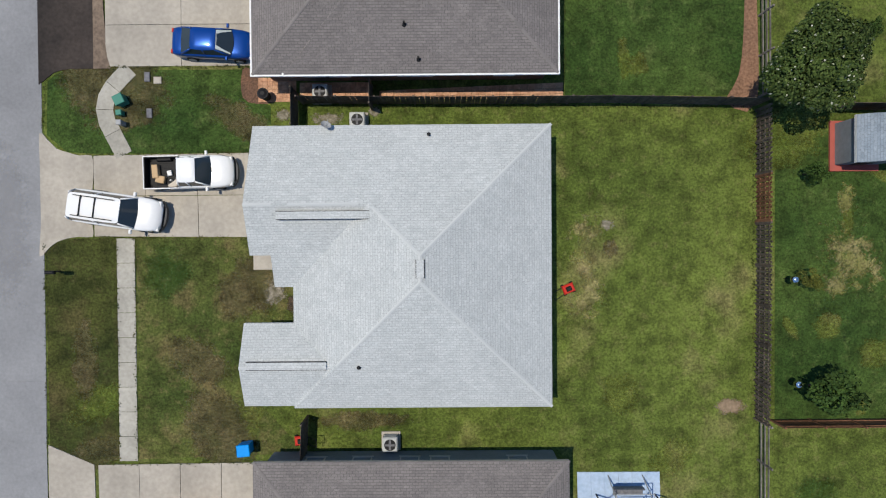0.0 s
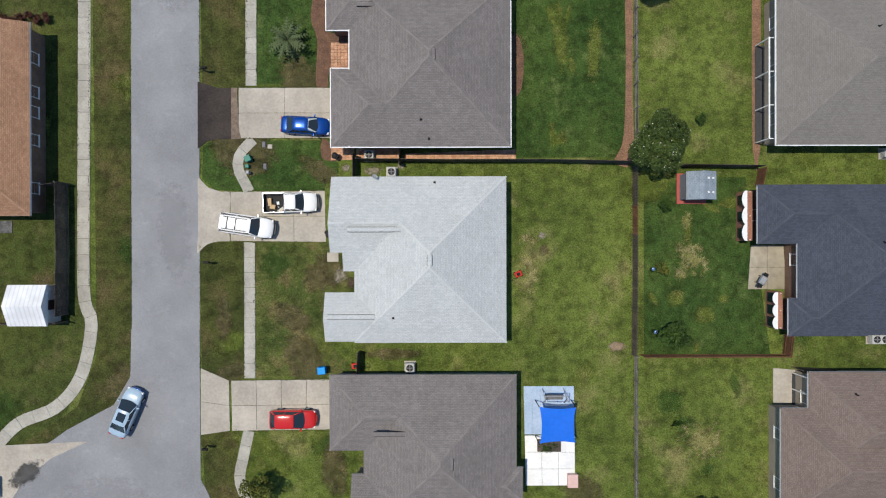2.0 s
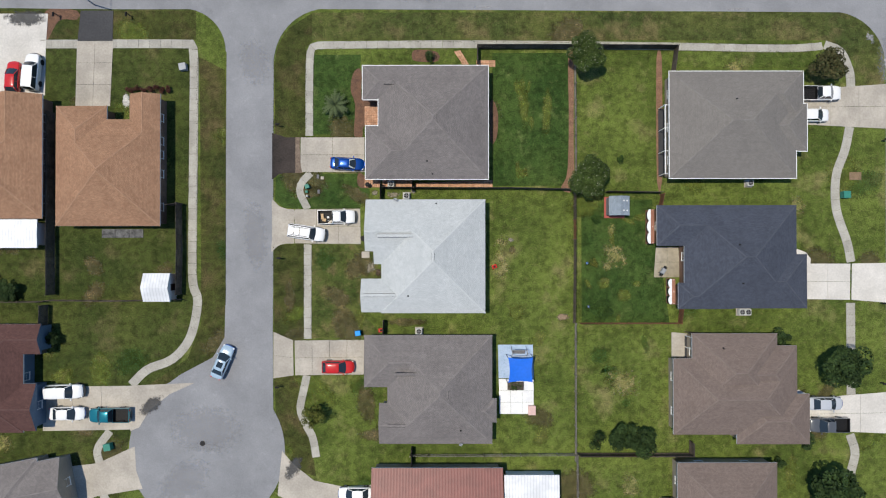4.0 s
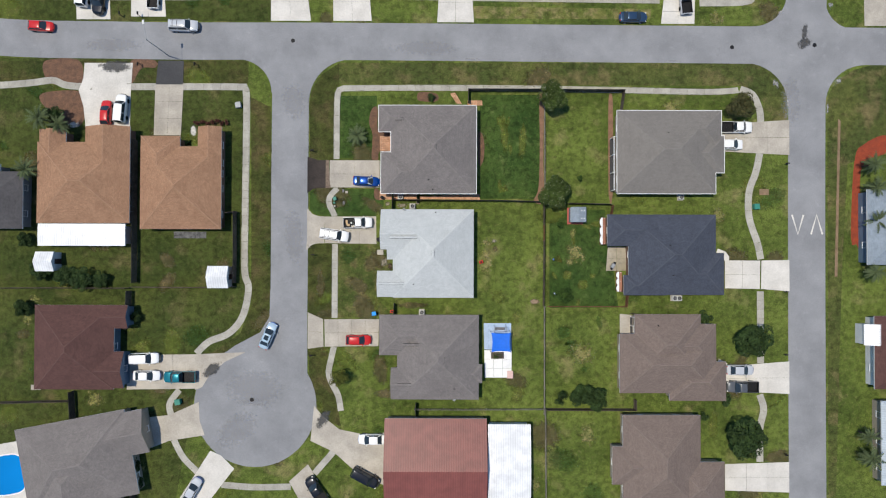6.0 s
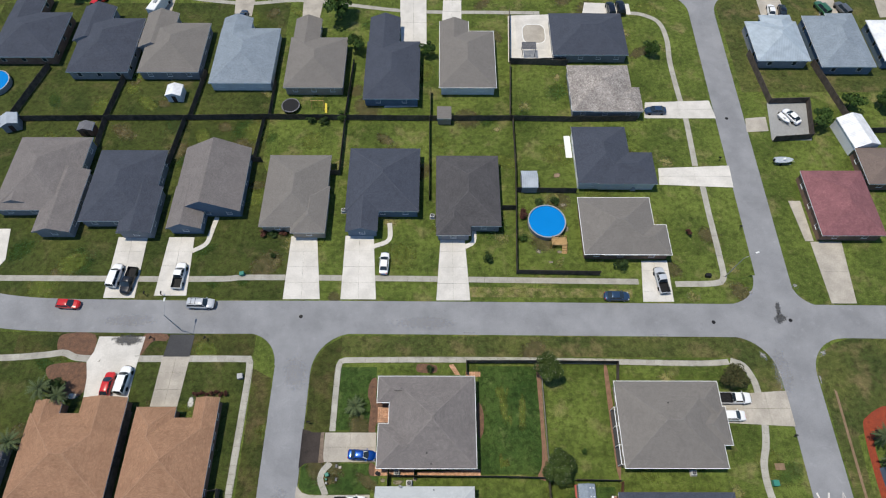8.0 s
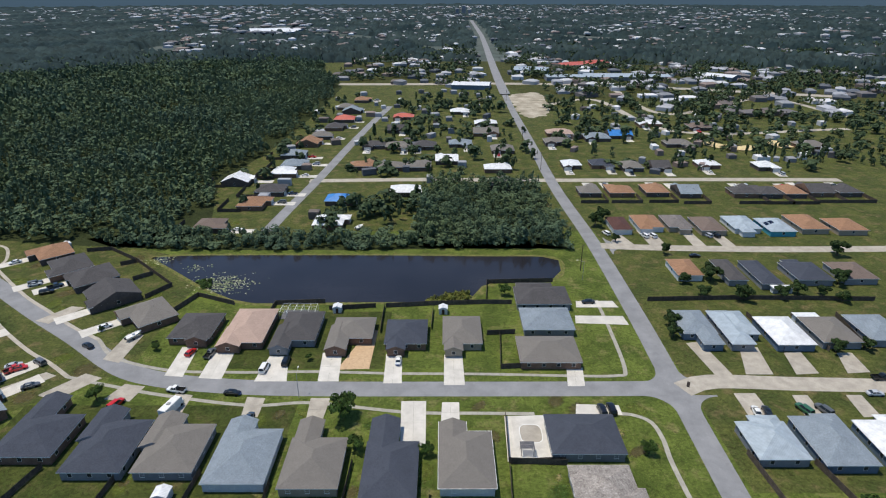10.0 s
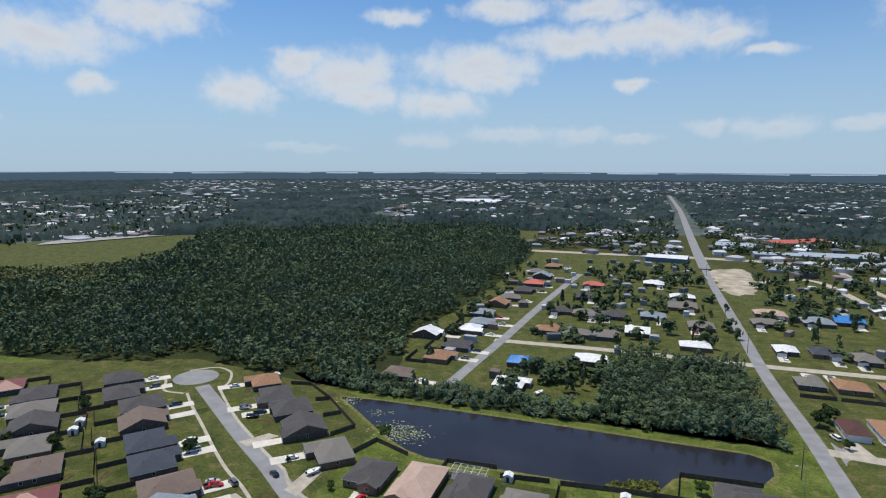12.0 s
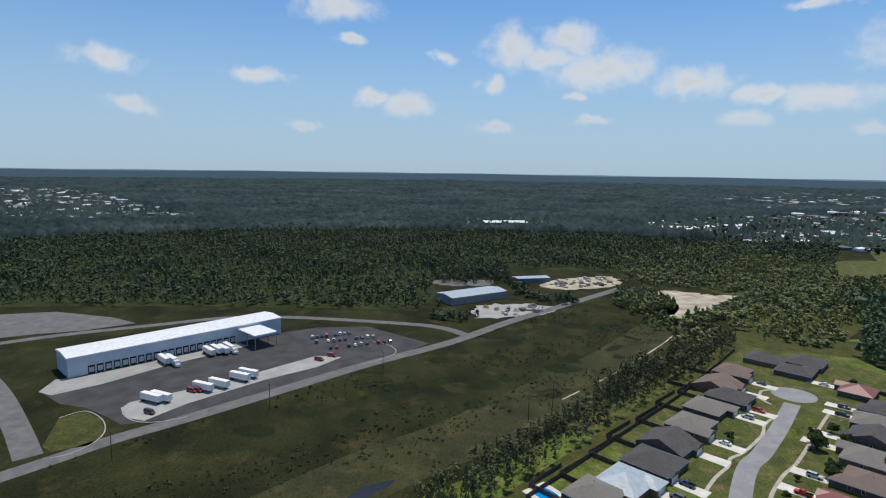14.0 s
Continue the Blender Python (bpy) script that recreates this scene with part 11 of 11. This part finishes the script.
for outline in (WOOD_NEAR, WOOD_FAR, EAST_WOOD, BANK_WOOD, WEST_WOOD):
    sheet("woodland_floor", outline, 0.006, FLOOR_WOOD, 0.03)
sheet("scrub_ground", SCRUB, 0.007, GRASS_VERGE, 0.03, label="olive rough grass between young trees")
sheet("meadow", MEADOW_LINE, 0.004, MEADOW, 0.03, label="rough unmown meadow with low scrub")
SAND_HOLE = [(-508.8, 147.1), (-505, 224.6), (-477.1, 212.5), (-429.8, 167.7), (-393.8, 133.4), (-403.1, 123), (-438.4, 137.6), (-478.3, 140.7)]
woods("woodland", WOOD_NEAR, 3.8, 9.2, 2.1, 50, 0.3, LEAF_WOODS, 3, "dense dark green mixed woodland", pine=0.7)
woods("woodland", WOOD_FAR, 4.8, 9.0, 2.6, 18, 0.45, LEAF_WOODS, 4, "dense dark green mixed woodland", pine=0.7)
woods("woodland", BANK_WOOD, 3.2, 4.8, 2.0, 150, 0.2, LEAF_WOODS, 5, "bushy thicket along the pond bank", pine=0.1)
woods("woodland", EAST_WOOD, 3.3, 8, 2.0, 150, 0.19, LEAF_WOODS, 6, "dense green woodland patch by the road", pine=0.1)
woods("woodland", WEST_WOOD, 5.0, 5.6, 2.1, 16, 0.44, LEAF_PINE, 7, "dark pine woodland beyond the depot", pine=0.4, keep=0.82)
woods("tree_line", TREE_LINE, 2.7, 8.5, 1.5, 80, 0.24, LEAF_LINE, 8, "dense line of young trees behind the back fences", pine=0.6, keep=0.75)
for k, outline in enumerate((DEPOT_TREES, HALL_TREES)):
    woods("scrub", outline, 4.2, 5.5, 2.2, 46, 0.34, LEAF_PINE, 50 + k, "dark young trees round the metal hall", pine=0.4, keep=0.85)
woods("scrub", [(-427.1, 90.2), (-462.8, 103), (-500.1, 118.3), (-507.7, 139.5), (-458.9, 150.5), (-426.5, 140.9), (-412.1, 105.9)], 3.6, 6.0, 2.1, 60, 0.3, LEAF_SCRUB, 13, "clump of young trees beside the sand", pine=0.3)
woods("scrub", MEADOW_LINE, 2.6, 0.9, 0.8, 14, 0.34, LEAF_LOW, 9, "low scrub scattered over the meadow", pine=0.0, keep=0.5, clump=23, holes=(SAND_HOLE,))
woods("scrub", SCRUB, 5.6, 4.6, 2.1, 42, 0.34, LEAF_SCRUB, 10, "open scrub and young trees", pine=0.3, keep=0.85, holes=(SAND_HOLE,))
FIELD = [(-696.2, 408.3), (-716.2, 484.3), (-673.1, 547.5), (-616.8, 537.5), (-569.9, 468.1), (-583.1, 393.9), (-572.2, 338.8)]
woods("scrub", [(-693.9, 157.7), (-850.4, 347.7), (-657.9, 401.1), (-575.8, 378.5), (-454.3, 285.5), (-471.7, 209.7), (-546, 121.5)], 6.2, 5.0, 2.4, 36, 0.36, LEAF_SCRUB, 14, "open woods and scrub beside the sand", pine=0.3, keep=0.8, holes=(FIELD, SAND_HOLE))
woods("scrub", [(-391.8, 108.6), (-452.4, 149.4), (-531.3, 222.7), (-604.7, 282.2), (-626, 338.4), (-529.8, 439.6), (-516.8, 530.3), (-438.4, 450.2), (-425.8, 287.1), (-421.8, 200.5), (-322.7, 118.7), (-329.7, 107.2)], 6.0, 6.0, 2.6, 40, 0.36, LEAF_SCRUB, 12, "open woods and scrub beside the sand", pine=0.3, keep=0.8, holes=(FIELD, SAND_HOLE))


def far_canopy():
    """Woods too far to tell trees apart: a rough canopy sheet in rings about the place."""
    rng = np.random.default_rng(21)
    radii = np.geomspace(950, 4680, 190)
    ang = np.radians(np.arange(35, 240, 0.21))
    noise_a = rng.uniform(0, 1, (len(radii), len(ang)))
    noise_a = (noise_a + np.roll(noise_a, 1, 1)) / 2
    x = radii[:, None] * np.cos(ang)
    y = radii[:, None] * np.sin(ang)
    z = 2 + 15 * noise_a + 2.5 * np.sin(x / 170 + 1.3) * np.sin(y / 230)
    # the towns stand among fewer trees
    town = (x > -500 - (y - 900) * 0.35) & (x < 1600) & (y > 0)
    open_land = np.zeros(x.shape, bool)
    for outline in (TOWN_C, TOWN_D) + CLEARINGS:
        open_land |= inside(x.ravel(), y.ravel(), outline).reshape(x.shape)
    strip = inside(x.ravel(), y.ravel(), FAR_ROAD_STRIP).reshape(x.shape)
    patch = np.sin(x / 95 + 1.1) * np.sin(y / 130) + 0.6 * np.sin(x / 41 + y / 57)
    gaps = (rng.uniform(0, 1, z.shape) < np.where(open_land, 0.84, np.where(town, 0.36, 0.01))) | (town & (patch > 0.55)) | strip
    z = np.where(gaps, 0.6, z)
    z[0] = -1
    x += rng.uniform(-3, 3, x.shape)
    n, m = x.shape
    co = np.stack([x, y, z], -1).reshape(-1, 3)
    k = np.arange(n * m).reshape(n, m)
    q = np.stack([k[:-1, :-1], k[1:, :-1], k[1:, 1:], k[:-1, 1:]], -1).reshape(-1, 4)
    me = bpy.data.meshes.new("far_woods")
    me.vertices.add(len(co))
    me.vertices.foreach_set("co", co.astype(np.float32).ravel())
    me.loops.add(q.size)
    me.loops.foreach_set("vertex_index", q.astype(np.int32).ravel())
    me.polygons.add(len(q))
    me.polygons.foreach_set("loop_start", np.arange(0, q.size, 4, dtype=np.int32))
    me.materials.append(HAZED_CANOPY)
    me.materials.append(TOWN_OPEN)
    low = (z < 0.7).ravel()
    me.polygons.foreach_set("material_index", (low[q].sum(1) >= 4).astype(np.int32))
    me.update(calc_edges=True)
    tagged(new("far_woods", me), "far unbroken woods with bluish haze in their colour", "woods", "", "stuff")


TOWN_C = [(-1067.2, 237.7), (-1263.8, 428.7), (-1368.9, 644.7), (-1654.7, 1121.6), (-1531, 1846.9), (-778, 993.3), (-676.6, 761), (-678.9, 682.9), (-739.2, 554.8), (-756.2, 490.1), (-822.4, 385.5), (-963.6, 305.8)]
TOWN_D = [(-2124.8, -1861.9), (-2232.1, -1643.6), (-1273.9, -714.1), (-1178.3, -563.0), (-1015.9, -571.3), (-926.7, -819.8)]
TOWN_E = [(-3100, 1077), (-2790, 1839), (-1900, 1500), (-1301, 862), (-1178, 581), (-1607, 747)]
CLEARINGS = ([(-1240, -40), (-1240, 130), (-970, 110), (-970, -40)], [(-1010, 380), (-960, 520), (-760, 440), (-760, 340)], [(-620, 1900), (-360, 1680), (-360, 1420), (-540, 1440)], [(-560, 1280), (-330, 1300), (-330, 1130), (-560, 1120)])
FAR_ROAD = [(66.8, 630.6), (72.3, 843.2), (90, 1362.3), (96, 1612.9), (104, 2322.7)]
FAR_ROAD_STRIP = [(x - 20, y) for x, y in FAR_ROAD] + [(x + 20, y) for x, y in FAR_ROAD[::-1]]
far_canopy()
road("road", FAR_ROAD, 11, 1.0, ASPHALT, "straight grey road running to the horizon", 40)
TOWN_MAT = island("town_roofs", ((0.5, 0.51, 0.53), (0.2, 0.21, 0.23), (0.14, 0.13, 0.13), (0.3, 0.31, 0.34), (0.22, 0.17, 0.15), (0.26, 0.27, 0.29), (0.09, 0.1, 0.12), (0.38, 0.39, 0.42), (0.12, 0.1, 0.09), (0.66, 0.66, 0.68)))


def far_town(outline, n, seed, size=(9, 20), label="far houses and sheds of the town among trees", z0=0.0, holes=()):
    rng = np.random.default_rng(seed)
    xs, ys = np.array([p[0] for p in outline]), np.array([p[1] for p in outline])
    s = Shape()
    px, py = rng.uniform(xs.min(), xs.max(), n * 4), rng.uniform(ys.min(), ys.max(), n * 4)
    ok = inside(px, py, outline)
    for h in holes:
        ok &= ~inside(px, py, h)
    for x, y in list(zip(px[ok], py[ok]))[:n]:
        w, d, h = rng.uniform(*size), rng.uniform(size[0], size[1] * 0.8), rng.uniform(2.6, 4.2) * min(1.0, size[1] / 9)
        m = pose(x, y, z0, 0, 0, rng.choice((0, 90, 20, 60)))
        e = [(-w / 2, -d / 2), (w / 2, -d / 2), (w / 2, d / 2), (-w / 2, d / 2)]
        v = [m @ Vector((*p, 0)) for p in e] + [m @ Vector((*p, h)) for p in e] + [m @ Vector((-w / 4, 0, h + min(1.8, d * 0.15))), m @ Vector((w / 4, 0, h + min(1.8, d * 0.15)))]
        s.add(v, [(0, 1, 5, 4), (1, 2, 6, 5), (2, 3, 7, 6), (3, 0, 4, 7), (4, 5, 9, 8), (5, 6, 9), (6, 7, 8, 9), (7, 4, 8)])
    tagged(new("far_town", s.mesh("far_town", TOWN_MAT)), label, "buildings", "", "stuff")


TOWN_GROUND = [(-140.2, 719.3), (-143.5, 1069.4), (78.3, 1263.2), (857.7, 1243.4), (1223.9, 1137.1), (380.8, 340.1), (275.3, 345.8), (155.4, 335.2), (69.3, 333.1), (64.5, 387.8), (75.9, 672.8)]
sheet("town_ground", TOWN_GROUND, 0.003, GRASS_VERGE, 0.02, label="dull green ground of the town's lots")
TOWN_A = [(-140.2, 719.3), (-139.2, 1037), (76.5, 1233.3), (829.5, 1201.8), (1088.7, 1153.2), (443.9, 458.3), (334.9, 472.9), (233.1, 513.8), (155.4, 598.7), (75.9, 672.8)]
far_town(TOWN_A, 620, 31, holes=(FAR_ROAD_STRIP,))
woods("town_trees", TOWN_A, 8, 8, 3.2, 26, 0.4, LEAF_TOWN, 32, "scattered trees between the town's houses", pine=0.2, keep=1.0, clump=31, holes=(FAR_ROAD_STRIP,))
TOWN_B = [(-700, 1000), (-400, 1900), (-600, 3600), (300, 4300), (1500, 4000), (2600, 2500), (1500, 1100), (700, 900), (100, 1100)]
far_town(TOWN_B, 2600, 33, (9, 24), z0=5.0, holes=(FAR_ROAD_STRIP,))
for outline in ([(-740, 536.3), (-768.2, 650), (-762.1, 791.1), (-657.7, 796), (-657.5, 704.8), (-695.9, 617.1)], [(-1239.6, 1201.5), (-1184.5, 1523.3), (-1027.3, 1307.6), (-1073.3, 1064.4)], [(-1056.9, 401.8), (-1062.9, 499.5), (-987.1, 535.7), (-936.7, 439.7), (-969.2, 378.5)]):
    sheet("paved_lot", rounded(outline), 1.2, CONCRETE_GREY, 0.3, label="pale paved lots of the far town")
sheet("town_lots", [(-120.9, 253), (-129.5, 377.9), (-129.3, 662.5), (66.9, 719.5), (96.8, 595.7), (406.6, 578.6), (534.2, 555.6), (303.3, 306.8), (73.8, 295.1), (-9.7, 290.8), (-48.7, 243), (-85.1, 228.7)], 0.0032, GRASS_OLIVE, 0.02, label="olive-green lots between the houses")
far_town(TOWN_C, 260, 34, (10, 34), z0=0.5)
far_town(TOWN_D, 110, 42, (12, 40), z0=0.5)
TOWN_F = [(-530, 1351), (-346, 1594), (-500, 3700), (-1500, 4000), (-3000, 3100), (-1844, 1641), (-1181, 1393)]
far_town(TOWN_F, 850, 44, (12, 34), z0=7.5)
far_town(TOWN_E, 150, 43, (14, 40), z0=6.0)
woods("town_trees", TOWN_C, 16, 8, 5, 9, 0.6, LEAF_TOWN, 39, "scattered trees between the town's houses", pine=0.2, keep=0.6, clump=37)
TOWN_LOTS = [(96.8, 595.7), (76.5, 335.7), (247.7, 344.4), (315.6, 336.8), (461, 501.3), (367.3, 520.6), (258, 571.1)]
woods("lot_trees", TOWN_LOTS, 6.5, 6.5, 3.0, 60, 0.4, LEAF_TOWN, 35, "garden trees among the lots", pine=0.2, keep=0.24)
woods("lot_trees", [(-44, 588.6), (60.8, 650.7), (64.5, 387.8), (63, 335), (-11.2, 331.2), (-61.8, 328.7), (-60.4, 414.2), (-47.4, 499.6)], 6.5, 6.5, 2.9, 60, 0.4, LEAF_TOWN, 36, "garden trees among the lots", pine=0.2, keep=0.2)
woods("lot_trees", [(-123.1, 285), (-129.5, 377.9), (-114.4, 585), (-84.1, 623.3), (-93.2, 286.5), (-92, 240.8)], 11, 6.5, 2.9, 60, 0.4, LEAF_TOWN, 37, "garden trees among the lots", pine=0.1, keep=0.5)
woods("lot_trees", [(-51.5, 288.7), (-9.7, 290.8), (-10.5, 241.7), (-48.7, 243), (-60.4, 249.1)], 6, 6.5, 2.8, 60, 0.38, LEAF_TOWN, 38, "overgrown trees round the lots", pine=0.1, keep=0.6)


def downtown():
    """A few tall blocks standing far off by the bay."""
    fx, fy = FAR_ROAD[-1]
    s = Shape()
    for dx, w, h in ((-70, 16, 30), (-42, 18, 42), (-14, 15, 26)):
        s.block(fx * 1.2 + dx, fy * 1.2, 0, fx * 1.2 + dx + w, fy * 1.2 + 30, h, 2.0)
    tagged(new("far_towers", s.mesh("far_towers", WALL_GREY)), "cluster of far grey tower blocks", "buildings", "", "stuff")


downtown()
LOTS = [(-113.5, 268.6), (-121.8, 378.3), (-115.2, 621.7), (64.7, 695), (86.1, 562.4), (69.8, 335.4), (157.4, 339.8), (247.7, 344.4), (334.9, 472.9), (233.1, 513.8), (96.8, 595.7), (43.7, 458.1), (22.5, 333), (-50, 249.6), (-89.4, 240.9)]
far_town(LOTS, 120, 41, (3.0, 8.5), "small sheds, trailers and parked things among the lots", holes=([(55, 240), (85, 240), (95, 1000), (55, 1000)],))
FLECKS = random.Random(17)
for k in range(70):  # uneven growth of the meadow
    u, v = FLECKS.random(), FLECKS.random()
    (ax, ay), (bx, by), (cx, cy) = MEADOW_LINE[1], MEADOW_LINE[4], MEADOW_LINE[9]
    soft_patch(ax + (bx - ax) * u + (cx - ax) * v * 0.8, ay + (by - ay) * u + (cy - ay) * v * 0.8, FLECKS.uniform(5, 16), FLECKS.uniform(4, 11), FLECKS.uniform(0, 180), (SOFT_GROWTH, SOFT_RUST)[k % 2], 0.0046 + 0.00002 * k, "rougher patch of meadow growth")


def horizon():
    """The rim of the land: low far woods and a strip of bay, a glowing ring with haze in its colours."""
    n = 240
    v, f, i = [], [], []
    for k in range(n):
        w = 2 * math.pi * k / n
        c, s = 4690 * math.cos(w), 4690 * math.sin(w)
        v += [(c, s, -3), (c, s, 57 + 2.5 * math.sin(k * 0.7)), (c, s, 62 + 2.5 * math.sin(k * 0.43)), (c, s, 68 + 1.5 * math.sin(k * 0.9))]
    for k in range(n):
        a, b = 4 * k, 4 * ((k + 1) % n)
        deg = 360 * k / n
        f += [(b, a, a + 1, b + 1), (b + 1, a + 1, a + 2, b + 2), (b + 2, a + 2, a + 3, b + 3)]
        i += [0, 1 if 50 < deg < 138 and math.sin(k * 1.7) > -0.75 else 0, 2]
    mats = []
    for nm, c in (("far_land_haze_glow", (0.06, 0.098, 0.135)), ("far_bay_haze_glow", (0.38, 0.48, 0.58)), ("far_shore_haze_glow", (0.16, 0.23, 0.3))):
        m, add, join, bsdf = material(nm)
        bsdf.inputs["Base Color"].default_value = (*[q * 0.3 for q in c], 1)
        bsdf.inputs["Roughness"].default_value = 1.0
        # no lamp: emission holds the haze colour whatever light falls on the ring
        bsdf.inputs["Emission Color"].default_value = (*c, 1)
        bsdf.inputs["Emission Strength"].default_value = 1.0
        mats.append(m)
    tagged(new("backdrop", mesh_of("backdrop", v, f, mats, i)), "glowing backdrop of far woods and bay with haze in its colours", "", "", "structure")


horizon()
